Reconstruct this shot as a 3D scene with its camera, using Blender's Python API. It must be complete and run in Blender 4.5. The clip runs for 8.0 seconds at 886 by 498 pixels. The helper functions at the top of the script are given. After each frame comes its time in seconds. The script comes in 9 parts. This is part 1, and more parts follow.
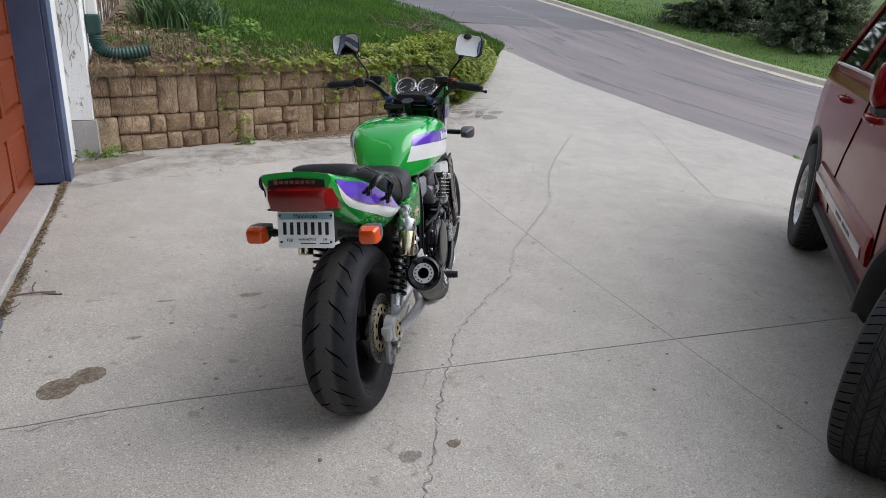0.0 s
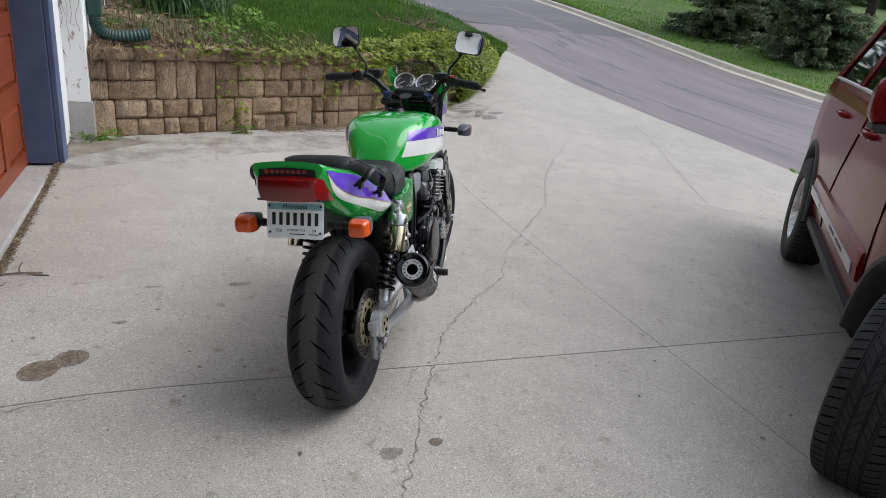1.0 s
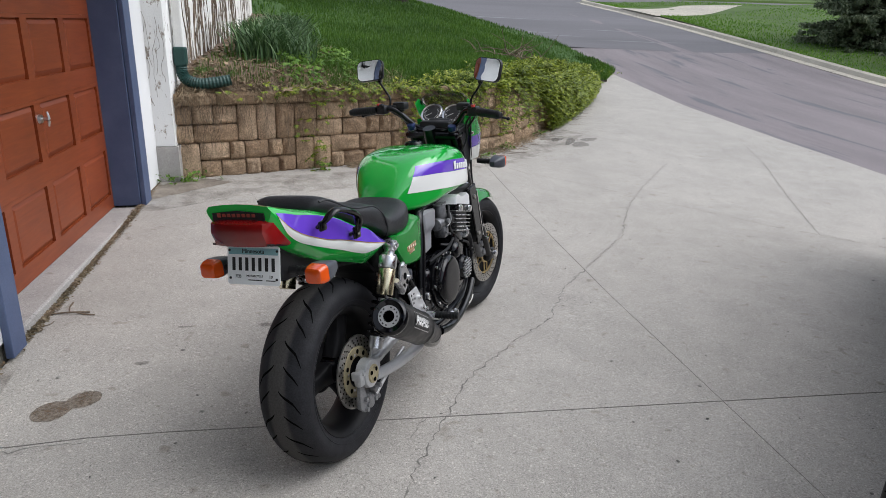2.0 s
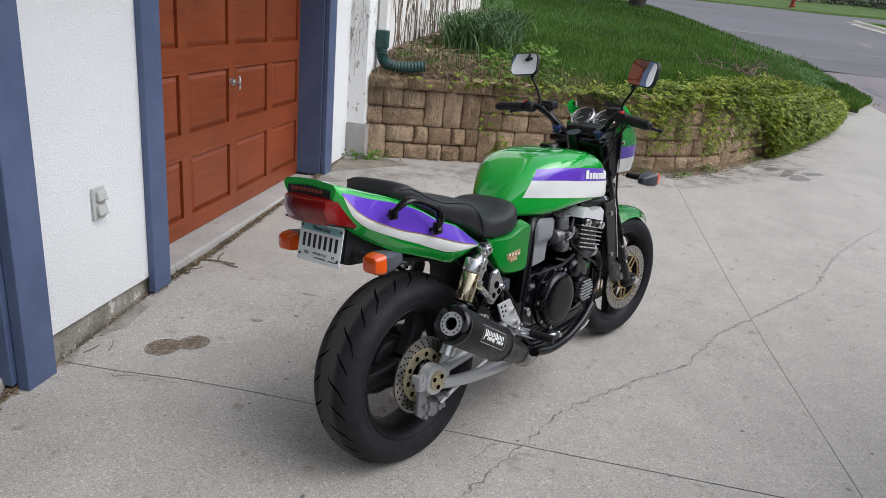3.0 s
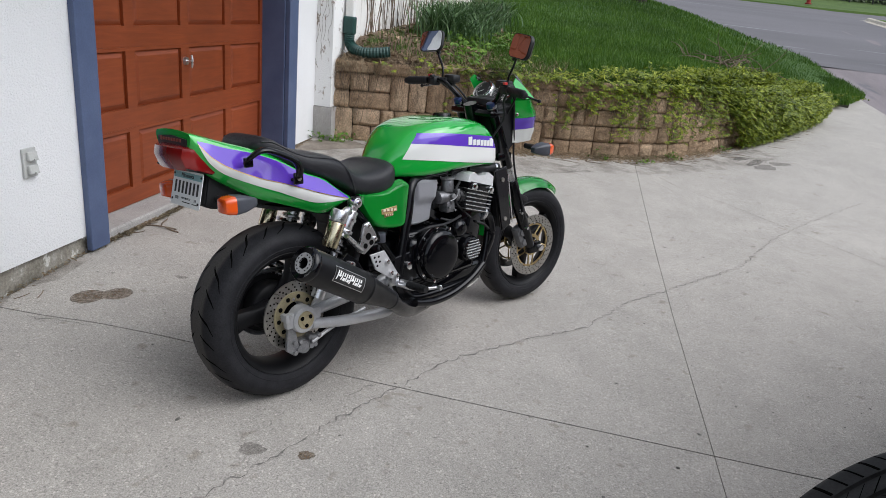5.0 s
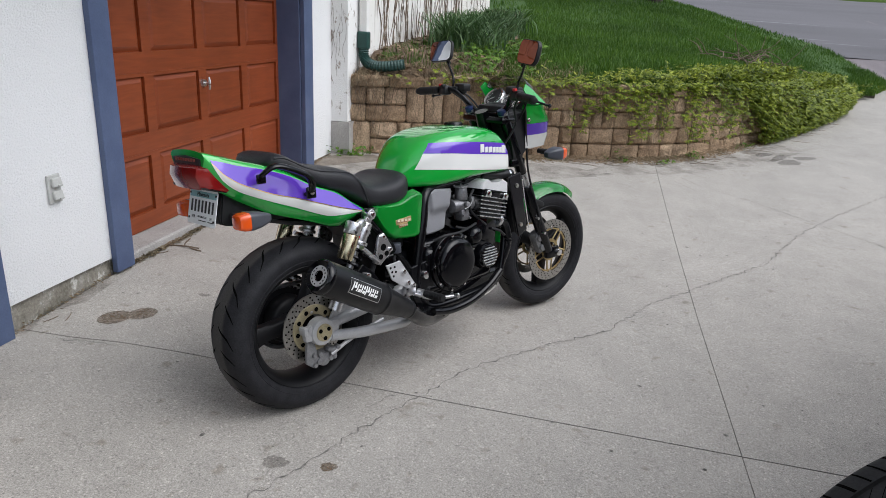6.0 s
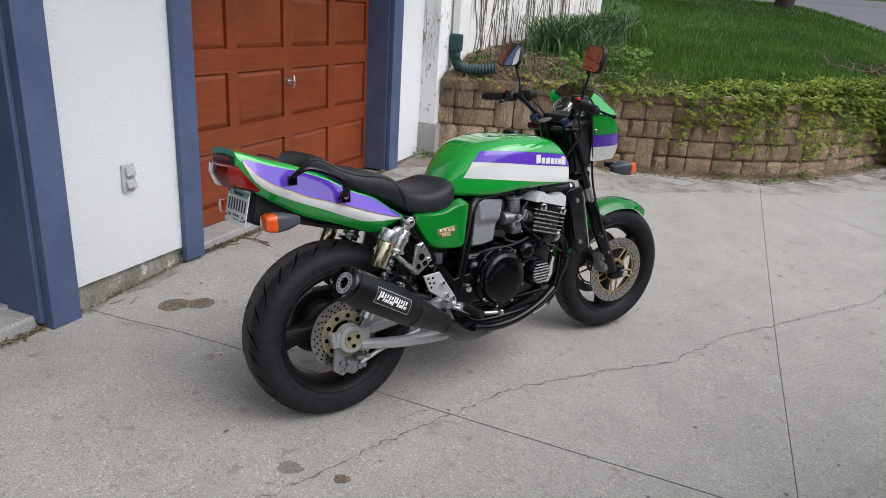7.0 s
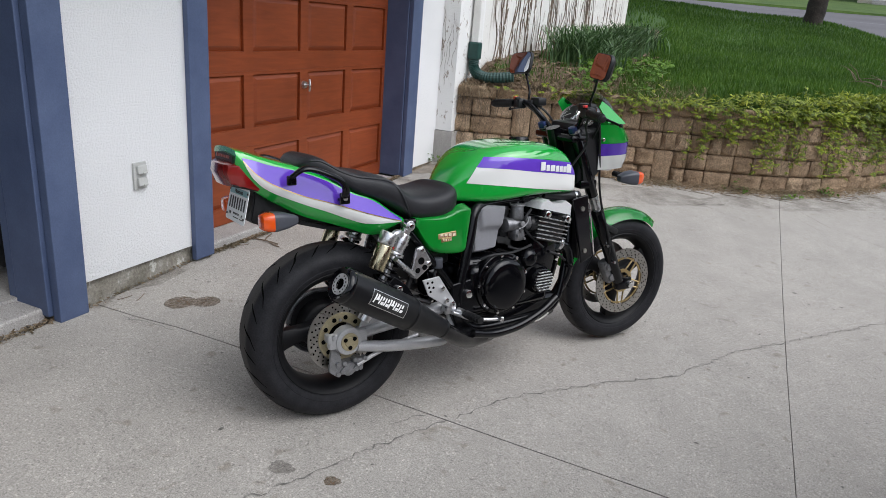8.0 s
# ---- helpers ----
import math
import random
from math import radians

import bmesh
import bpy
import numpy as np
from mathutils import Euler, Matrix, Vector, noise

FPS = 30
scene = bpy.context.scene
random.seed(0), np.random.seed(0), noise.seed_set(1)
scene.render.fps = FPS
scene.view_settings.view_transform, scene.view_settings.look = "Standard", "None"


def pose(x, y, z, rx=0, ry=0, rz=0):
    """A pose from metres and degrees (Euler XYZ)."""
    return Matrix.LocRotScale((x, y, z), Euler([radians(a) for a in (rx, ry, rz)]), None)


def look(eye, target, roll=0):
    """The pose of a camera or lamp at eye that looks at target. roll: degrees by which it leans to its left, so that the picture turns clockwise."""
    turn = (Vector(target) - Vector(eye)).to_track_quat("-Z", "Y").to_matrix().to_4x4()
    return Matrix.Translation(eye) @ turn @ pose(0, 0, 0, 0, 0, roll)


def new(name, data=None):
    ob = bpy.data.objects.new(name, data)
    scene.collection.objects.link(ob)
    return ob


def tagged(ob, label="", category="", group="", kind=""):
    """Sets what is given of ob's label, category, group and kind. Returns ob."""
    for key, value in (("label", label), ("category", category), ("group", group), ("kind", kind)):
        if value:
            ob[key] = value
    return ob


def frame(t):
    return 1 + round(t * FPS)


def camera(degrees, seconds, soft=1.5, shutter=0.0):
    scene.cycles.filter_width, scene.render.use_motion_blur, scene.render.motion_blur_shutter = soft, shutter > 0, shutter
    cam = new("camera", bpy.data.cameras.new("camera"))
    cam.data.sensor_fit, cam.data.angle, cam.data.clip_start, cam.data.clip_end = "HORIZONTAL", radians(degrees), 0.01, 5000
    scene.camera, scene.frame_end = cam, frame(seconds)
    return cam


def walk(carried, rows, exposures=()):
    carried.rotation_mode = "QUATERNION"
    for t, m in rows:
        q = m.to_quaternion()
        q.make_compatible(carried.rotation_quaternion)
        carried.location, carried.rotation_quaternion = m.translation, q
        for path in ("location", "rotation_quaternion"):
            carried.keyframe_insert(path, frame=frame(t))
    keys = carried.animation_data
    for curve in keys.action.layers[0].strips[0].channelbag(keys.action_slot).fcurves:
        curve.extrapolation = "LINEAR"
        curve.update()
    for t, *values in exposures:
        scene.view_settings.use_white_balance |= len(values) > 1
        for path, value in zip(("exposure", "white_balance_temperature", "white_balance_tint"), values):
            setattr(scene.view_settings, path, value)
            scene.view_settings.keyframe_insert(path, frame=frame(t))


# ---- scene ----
cam = camera(66.5, 8.0, soft=0.6)
PATH = [
    (0, (-2.126, -2.306, 1.471), (-1.441, -0.558, 0.782), 3.0),
    (0.5, (-2.128, -2.312, 1.468), (-1.416, -0.57, 0.789), 4.4),
    (1, (-2.105, -2.3, 1.461), (-1.407, -0.558, 0.77), 5.6),
    (1.5, (-1.862, -2.293, 1.454), (-1.383, -0.465, 0.801), 4.2),
    (1.7, (-1.741, -2.273, 1.466), (-1.344, -0.417, 0.835), 2.4),
    (2.8, (-1.334, -2.077, 1.442), (-1.313, -0.181, 0.805), 5.8),
    (3, (-1.241, -2.049, 1.434), (-1.494, -0.178, 0.774), 5.6),
    (3.5, (-1.066, -2.085, 1.457), (-1.436, -0.209, 0.87), 3.0),
    (4, (-1.017, -2.219, 1.422), (-1.375, -0.378, 0.728), 7.5),
    (4.5, (-0.802, -2.215, 1.419), (-1.126, -0.359, 0.749), 5.4),
    (4.7, (-0.743, -2.198, 1.41), (-1.035, -0.339, 0.733), 6.5),
    (6, (-0.654, -2.199, 1.409), (-1.037, -0.347, 0.757), 3.0),
    (6.5, (-0.644, -2.104, 1.418), (-1.055, -0.266, 0.746), 4.1),
    (7, (-0.473, -2.025, 1.419), (-1.148, -0.262, 0.757), 3.9),
    (7.5, (-0.411, -2.001, 1.411), (-1.148, -0.261, 0.757), 4.8),
    (8, (-0.406, -1.992, 1.408), (-1.143, -0.247, 0.766), 4.9),
]
walk(cam, [(t, look(eye, target, roll)) for t, eye, target, roll in PATH], [(0, 0.50, 6180, 10), (8, 0.42, 6180, 10)])

# ---- world and sun: bright overcast ----
world = bpy.data.worlds.new("world")
scene.world = world
world.use_nodes = True
wn = world.node_tree.nodes
sky = wn.new("ShaderNodeTexSky")
sky.sky_type = "NISHITA"
sky.sun_disc = False
sky.sun_elevation = radians(52)
sky.sun_rotation = radians(98)
sky.air_density = 1.0
sky.dust_density = 2.0
sky.ozone_density = 0.6
desat = wn.new("ShaderNodeHueSaturation")
desat.inputs["Saturation"].default_value = 0.35
wn["Background"].inputs["Strength"].default_value = 0.15
world.node_tree.links.new(sky.outputs[0], desat.inputs["Color"])
world.node_tree.links.new(desat.outputs[0], wn["Background"].inputs[0])
sun = new("sun", bpy.data.lights.new("sun", "SUN"))
sun.data.energy = 1.4
sun.data.angle = radians(60)
sun.data.color = (1.0, 0.985, 0.965)
sun.matrix_world = look((5.7, -0.8, 7.3), (0, 0, 0))


# ---- node material helpers ----
def mat(name, rough=0.6, metal=0.0, spec=0.5, coat=0.0):
    m = bpy.data.materials.new(name)
    m.use_nodes = True
    b = m.node_tree.nodes["Principled BSDF"]
    b.inputs["Roughness"].default_value = rough
    b.inputs["Metallic"].default_value = metal
    b.inputs["Specular IOR Level"].default_value = spec
    b.inputs["Coat Weight"].default_value = coat
    b.inputs["Coat Roughness"].default_value = 0.04
    return m


def node(m, kind, **inputs):
    n = m.node_tree.nodes.new(kind)
    for key, value in inputs.items():
        n.inputs[key.replace("_", " ")].default_value = value
    return n


def link(m, a, b):
    m.node_tree.links.new(a, b)


def coords(m, kind="Object", scale=(1, 1, 1)):
    tc = node(m, "ShaderNodeTexCoord")
    mp = node(m, "ShaderNodeMapping")
    mp.inputs["Scale"].default_value = scale
    link(m, tc.outputs[kind], mp.inputs["Vector"])
    return mp.outputs[0]


def noise_tex(m, vec, scale, detail=4.0, rough=0.55, distort=0.0):
    n = node(m, "ShaderNodeTexNoise", Scale=scale, Detail=detail, Roughness=rough, Distortion=distort)
    link(m, vec, n.inputs["Vector"])
    return n.outputs["Fac"]


def ramp(m, fac, stops):
    n = node(m, "ShaderNodeValToRGB")
    els = n.color_ramp.elements
    while len(els) < len(stops):
        els.new(0.5)
    for el, (p, c) in zip(els, stops):
        el.position = p
        el.color = (*c, 1) if len(c) == 3 else c
    link(m, fac, n.inputs[0])
    return n.outputs[0]


def mixc(m, fac, a, b, mode="MIX"):
    n = m.node_tree.nodes.new("ShaderNodeMix")
    n.data_type = "RGBA"
    n.blend_type = mode
    for sock, val in ((n.inputs[0], fac), (n.inputs[6], a), (n.inputs[7], b)):
        if isinstance(val, bpy.types.NodeSocket):
            link(m, val, sock)
        elif isinstance(val, (int, float)):
            sock.default_value = val
        else:
            sock.default_value = (*val, 1)
    return n.outputs[2]


def bump(m, height, strength=0.3, dist=0.01):
    n = node(m, "ShaderNodeBump", Strength=strength, Distance=dist)
    link(m, height, n.inputs["Height"])
    link(m, n.outputs[0], m.node_tree.nodes["Principled BSDF"].inputs["Normal"])


def setc(m, sock):
    b = m.node_tree.nodes["Principled BSDF"].inputs["Base Color"]
    if isinstance(sock, bpy.types.NodeSocket):
        link(m, sock, b)
    else:
        b.default_value = (*sock, 1)


def setr(m, sock):
    link(m, sock, m.node_tree.nodes["Principled BSDF"].inputs["Roughness"])


def grainy(name, c1, c2, scale=8.0, fine=120.0, rough=0.6, metal=0.0, bumpy=0.15, coat=0.0, spec=0.5, per_piece=0.0, fine_amt=0.25):
    """A surface with broad patches, fine grain and relief, in metres."""
    m = mat(name, rough, metal, spec, coat)
    v = coords(m)
    broad = noise_tex(m, v, scale, 5)
    fin = noise_tex(m, v, fine, 3)
    c = ramp(m, broad, [(0.3, c1), (0.7, c2)])
    g = ramp(m, fin, [(0.25, (1 - fine_amt,) * 3), (0.75, (1 + fine_amt,) * 3)])
    c = mixc(m, 1.0, c, g, "MULTIPLY")
    if per_piece:
        oi = node(m, "ShaderNodeObjectInfo")
        r = ramp(m, oi.outputs["Random"], [(0.0, (1 - per_piece,) * 3), (1.0, (1 + per_piece,) * 3)])
        c = mixc(m, 1.0, c, r, "MULTIPLY")
    setc(m, c)
    if bumpy:
        bump(m, fin, bumpy, 0.004)
    return m


# ---- mesh helpers ----
def part(name, bm, material, parent=None, label="", smooth=False):
    me = bpy.data.meshes.new(name)
    bmesh.ops.recalc_face_normals(bm, faces=bm.faces[:])
    if smooth:
        for f in bm.faces:
            f.smooth = True
    bm.to_mesh(me)
    bm.free()
    for mt in material if isinstance(material, (list, tuple)) else [material]:
        me.materials.append(mt)
    ob = new(name, me)
    if parent is not None:
        ob.parent = parent
    if label:
        tagged(ob, label)
    if smooth:
        auto_smooth(me)
    return ob


def auto_smooth(me, angle=38):
    """Sharp where faces meet at more than the angle."""
    b = bmesh.new()
    b.from_mesh(me)
    lim = radians(angle)
    for e in b.edges:
        e.smooth = not (len(e.link_faces) == 2 and e.calc_face_angle(0) > lim)
    b.to_mesh(me)
    b.free()


def thing(name, m, label, category, group="", kind=""):
    ob = new(name)
    ob.empty_display_size = 0.1
    ob.matrix_world = m
    return tagged(ob, label, category, group, kind)


def box_bm(sx, sy, sz, at=(0, 0, 0), bevel=0.0, seg=2, rot=None, bm=None):
    """A box of full sizes centred at a place."""
    own = bmesh.new()
    bmesh.ops.create_cube(own, size=1.0)
    bmesh.ops.scale(own, vec=(sx, sy, sz), verts=own.verts)
    if bevel:
        bmesh.ops.bevel(own, geom=own.edges[:], offset=bevel, segments=seg, affect="EDGES", profile=0.5)
    m = Matrix.Translation(at) @ (rot.to_4x4() if rot is not None else Matrix())
    bmesh.ops.transform(own, matrix=m, verts=own.verts)
    return merge(bm, own)


def merge(bm, own):
    if bm is None:
        return own
    me = bpy.data.meshes.new("tmp")
    own.to_mesh(me)
    own.free()
    bm.from_mesh(me)
    bpy.data.meshes.remove(me)
    return bm


def cyl_bm(a, b, r1, r2=None, seg=20, caps=True, bevel=0.0, bm=None):
    """A cylinder or cone from place a to place b."""
    a, b = Vector(a), Vector(b)
    own = bmesh.new()
    d = (b - a).length
    bmesh.ops.create_cone(own, cap_ends=caps, segments=seg, radius1=r1, radius2=r1 if r2 is None else r2, depth=d)
    if bevel:
        rim = [e for e in own.edges if any(len(f.verts) > 4 for f in e.link_faces)]
        bmesh.ops.bevel(own, geom=rim, offset=bevel, segments=2, affect="EDGES", profile=0.5)
    q = (b - a).to_track_quat("Z", "Y").to_matrix().to_4x4()
    bmesh.ops.transform(own, matrix=Matrix.Translation((a + b) / 2) @ q, verts=own.verts)
    return merge(bm, own)


def lathe_bm(profile, seg=32, axis="Z", at=(0, 0, 0), closed=False, bm=None):
    """Turns (radius, height) pairs round an axis through a place."""
    own = bmesh.new()
    rings = []
    for i in range(seg):
        a = 2 * math.pi * i / seg
        rings.append([own.verts.new((r * math.cos(a), r * math.sin(a), h)) for r, h in profile])
    n = len(profile)
    for i in range(seg):
        p, q = rings[i], rings[(i + 1) % seg]
        for j in range(n if closed else n - 1):
            own.faces.new((p[j], q[j], q[(j + 1) % n], p[(j + 1) % n]))
    bmesh.ops.remove_doubles(own, verts=own.verts, dist=1e-5)
    turn = {"Z": Matrix(), "Y": Matrix.Rotation(radians(-90), 4, "X"), "X": Matrix.Rotation(radians(90), 4, "Y")}[axis]
    bmesh.ops.transform(own, matrix=Matrix.Translation(at) @ turn, verts=own.verts)
    return merge(bm, own)


def smooth_path(pts, n):
    """A Catmull-Rom line through the places, n steps a span."""
    pts = [Vector(p) for p in pts]
    if len(pts) == 2:
        return pts
    ext = [2 * pts[0] - pts[1], *pts, 2 * pts[-1] - pts[-2]]
    out = []
    for i in range(1, len(ext) - 2):
        p0, p1, p2, p3 = ext[i - 1:i + 3]
        for k in range(n):
            t = k / n
            out.append(0.5 * ((2 * p1) + (p2 - p0) * t + (2 * p0 - 5 * p1 + 4 * p2 - p3) * t * t + (3 * p1 - p0 - 3 * p2 + p3) * t ** 3))
    out.append(pts[-1])
    return out


def tube_bm(pts, r, seg=10, steps=6, caps=True, bm=None, flat=1.0, up=(0, 0, 1)):
    """A tube along a smooth line; r is a number or one per place; flat squeezes it along up."""
    line = smooth_path(pts, steps)
    own = bmesh.new()
    rings = []
    m = len(line)
    k = len(pts) - 1
    for i, p in enumerate(line):
        d = (line[min(i + 1, m - 1)] - line[max(i - 1, 0)]).normalized()
        u = Vector(up) - d * Vector(up).dot(d)
        if u.length < 1e-3:
            u = Vector((1, 0, 0)) - d * d.x
        u.normalize()
        s = d.cross(u)
        if isinstance(r, (int, float)):
            rr = r
        else:
            f = i / (m - 1) * k
            j = min(int(f), k - 1)
            rr = r[j] + (r[j + 1] - r[j]) * (f - j)
        rings.append([own.verts.new(p + (s * math.cos(a) + u * math.sin(a) * flat) * rr) for a in (2 * math.pi * q / seg for q in range(seg))])
    for a, b in zip(rings, rings[1:]):
        for q in range(seg):
            own.faces.new((a[q], a[(q + 1) % seg], b[(q + 1) % seg], b[q]))
    if caps:
        own.faces.new(rings[0][::-1])
        own.faces.new(rings[-1])
    return merge(bm, own)


def loft_bm(sections, closed=True, caps=True, bm=None):
    """Skin over rings of places that have the same count."""
    own = bmesh.new()
    rings = [[own.verts.new(p) for p in s] for s in sections]
    n = len(rings[0])
    for a, b in zip(rings, rings[1:]):
        for q in range(n if closed else n - 1):
            own.faces.new((a[q], a[(q + 1) % n], b[(q + 1) % n], b[q]))
    if caps and closed:
        own.faces.new(rings[0][::-1])
        own.faces.new(rings[-1])
    return merge(bm, own)


def plate_bm(outline, thick, axis="Y", at=0.0, bevel=0.0, bm=None):
    """An outline of (a, b) pairs made into a plate: axis Y takes pairs as (x, z), Z as (x, y), X as (y, z)."""
    own = bmesh.new()
    put = {"Y": lambda a, b: (a, at - thick / 2, b), "Z": lambda a, b: (a, b, at - thick / 2), "X": lambda a, b: (at - thick / 2, a, b)}[axis]
    way = {"Y": (0, thick, 0), "Z": (0, 0, thick), "X": (thick, 0, 0)}[axis]
    f = own.faces.new([own.verts.new(put(a, b)) for a, b in outline])
    ext = bmesh.ops.extrude_face_region(own, geom=[f])
    bmesh.ops.translate(own, vec=way, verts=[v for v in ext["geom"] if isinstance(v, bmesh.types.BMVert)])
    if bevel:
        bmesh.ops.bevel(own, geom=own.edges[:], offset=bevel, segments=2, affect="EDGES", profile=0.5)
    bmesh.ops.triangulate(own, faces=[f for f in own.faces if len(f.verts) > 4])
    return merge(bm, own)

# ---- materials of the place ----
def concrete_mat(name, base, dark, stain=0.35):
    m = mat(name, 0.85, spec=0.3)
    v = coords(m)
    big = noise_tex(m, v, 0.7, 5, 0.6)
    mid = noise_tex(m, v, 4.0, 6, 0.65)
    fin = noise_tex(m, v, 200.0, 4, 0.75)
    vor = node(m, "ShaderNodeTexVoronoi", Scale=170.0)
    link(m, v, vor.inputs["Vector"])
    c = ramp(m, big, [(0.3, dark), (0.65, base)])
    c = mixc(m, stain, c, ramp(m, mid, [(0.3, tuple(x * 0.72 for x in base)), (0.7, tuple(min(1, x * 1.18) for x in base))]))
    c = mixc(m, 1.0, c, ramp(m, fin, [(0.32, (0.58,) * 3), (0.68, (1.36,) * 3)]), "MULTIPLY")
    sep = node(m, "ShaderNodeSeparateColor")
    link(m, vor.outputs["Color"], sep.inputs[0])
    c = mixc(m, 1.0, c, ramp(m, sep.outputs[0], [(0.0, (0.66,) * 3), (0.08, (0.94,) * 3), (0.90, (1.0,) * 3), (1.0, (1.35,) * 3)]), "MULTIPLY")
    spots = noise_tex(m, v, 14.0, 2, 0.4)
    c = mixc(m, 1.0, c, ramp(m, spots, [(0.24, (0.76, 0.74, 0.70)), (0.33, (1, 1, 1))]), "MULTIPLY")
    setc(m, c)
    bump(m, fin, 0.25, 0.003)
    return m


def stucco_mat(name, base, dirt=0.0, edge=0.56, streaks=0.0):
    m = mat(name, 0.9, spec=0.2)
    v = coords(m)
    vs = coords(m, "Object", (1, 1, 0.55))
    a = noise_tex(m, v, 110.0, 4, 0.65)
    b = noise_tex(m, v, 1.6, 4)
    c = mixc(m, 0.5, ramp(m, b, [(0.35, tuple(x * 0.94 for x in base)), (0.7, base)]), base)
    if dirt:
        p = noise_tex(m, vs, 13.0, 8, 0.72)
        c = mixc(m, ramp(m, p, [(edge, (0,) * 3), (edge + 0.035, (dirt,) * 3)]), c, (0.27, 0.215, 0.165))
    if streaks:
        q = noise_tex(m, coords(m, "Object", (1, 1, 0.10)), 9.0, 6, 0.7)
        c = mixc(m, ramp(m, q, [(0.53, (0,) * 3), (0.62, (streaks,) * 3)]), c, (0.22, 0.17, 0.13))
    setc(m, c)
    bump(m, a, 0.75, 0.010)
    return m


M_conc = concrete_mat("driveway_concrete", (0.425, 0.398, 0.361), (0.345, 0.324, 0.294))
M_apron = concrete_mat("apron_concrete", (0.43, 0.41, 0.39), (0.31, 0.295, 0.275), 0.5)
M_kerb = concrete_mat("kerb_concrete", (0.50, 0.46, 0.38), (0.38, 0.35, 0.30))
def foundation_mat():
    """Old concrete with flaking whitewash and moss-dark patches."""
    m = mat("foundation_concrete", 0.92, spec=0.2)
    v = coords(m)
    mid = noise_tex(m, v, 9.0, 7, 0.7)
    wash = noise_tex(m, coords(m, "Object", (1, 1, 0.6)), 16.0, 6, 0.7)
    fin = noise_tex(m, v, 90.0, 4, 0.7)
    c = ramp(m, mid, [(0.32, (0.13, 0.12, 0.095)), (0.5, (0.27, 0.25, 0.21)), (0.7, (0.40, 0.38, 0.34))])
    c = mixc(m, ramp(m, wash, [(0.54, (0,) * 3), (0.60, (0.8,) * 3)]), c, (0.62, 0.61, 0.57))
    c = mixc(m, 1.0, c, ramp(m, fin, [(0.3, (0.7,) * 3), (0.7, (1.25,) * 3)]), "MULTIPLY")
    setc(m, c)
    bump(m, mid, 0.6, 0.02)
    return m


M_found = foundation_mat()
M_joint = grainy("joint_dirt", (0.07, 0.063, 0.053), (0.16, 0.145, 0.12), 20, 200, 0.95)
M_crack = grainy("crack_dark", (0.08, 0.074, 0.066), (0.30, 0.285, 0.26), 28, 200, 0.95)
M_stucco = stucco_mat("white_stucco", (0.80, 0.80, 0.80))
M_stucco_jog = stucco_mat("flaking_white_stucco", (0.84, 0.835, 0.82), 0.85, 0.57)
M_stucco_old = stucco_mat("weathered_white_stucco", (0.80, 0.785, 0.75), 0.8, 0.60, 0.75)
M_blue = grainy("blue_paint", (0.060, 0.085, 0.165), (0.085, 0.115, 0.205), 6, 150, 0.5, bumpy=0.1, fine_amt=0.12)
M_mulch = grainy("mulch_soil", (0.09, 0.06, 0.04), (0.20, 0.14, 0.10), 14, 90, 0.95, bumpy=0.6, fine_amt=0.5)


def asphalt_mat():
    m = mat("asphalt", 0.8, spec=0.35)
    v = coords(m)
    vl = coords(m, "Object", (1.0, 0.06, 1))
    big = noise_tex(m, vl, 1.3, 6, 0.65)
    bands = noise_tex(m, vl, 3.2, 6, 0.6, 0.3)
    fin = noise_tex(m, v, 120.0, 3)
    c = ramp(m, big, [(0.3, (0.155, 0.135, 0.140)), (0.7, (0.235, 0.205, 0.210))])
    c = mixc(m, ramp(m, bands, [(0.56, (0,) * 3), (0.62, (0.75,) * 3)]), c, (0.100, 0.103, 0.118))
    c = mixc(m, 1.0, c, ramp(m, fin, [(0.25, (0.7,) * 3), (0.75, (1.3,) * 3)]), "MULTIPLY")
    setc(m, c)
    bump(m, fin, 0.3, 0.006)
    return m


M_asphalt = asphalt_mat()


def street_mat():
    """Greyer asphalt with a few pale streaks along the cross street."""
    m = mat("grey_asphalt", 0.8, spec=0.35)
    v = coords(m)
    vl = coords(m, "Object", (0.05, 1.0, 1))
    big = noise_tex(m, coords(m, "Object", (0.12, 0.4, 1)), 1.0, 5, 0.6)
    streak = noise_tex(m, vl, 2.2, 3, 0.5)
    fin = noise_tex(m, v, 90.0, 3)
    c = ramp(m, big, [(0.3, (0.115, 0.110, 0.117)), (0.7, (0.158, 0.151, 0.160))])
    c = mixc(m, ramp(m, streak, [(0.66, (0,) * 3), (0.72, (0.7,) * 3)]), c, (0.33, 0.33, 0.34))
    c = mixc(m, 1.0, c, ramp(m, fin, [(0.25, (0.8,) * 3), (0.75, (1.2,) * 3)]), "MULTIPLY")
    setc(m, c)
    bump(m, fin, 0.25, 0.005)
    return m


M_street = street_mat()


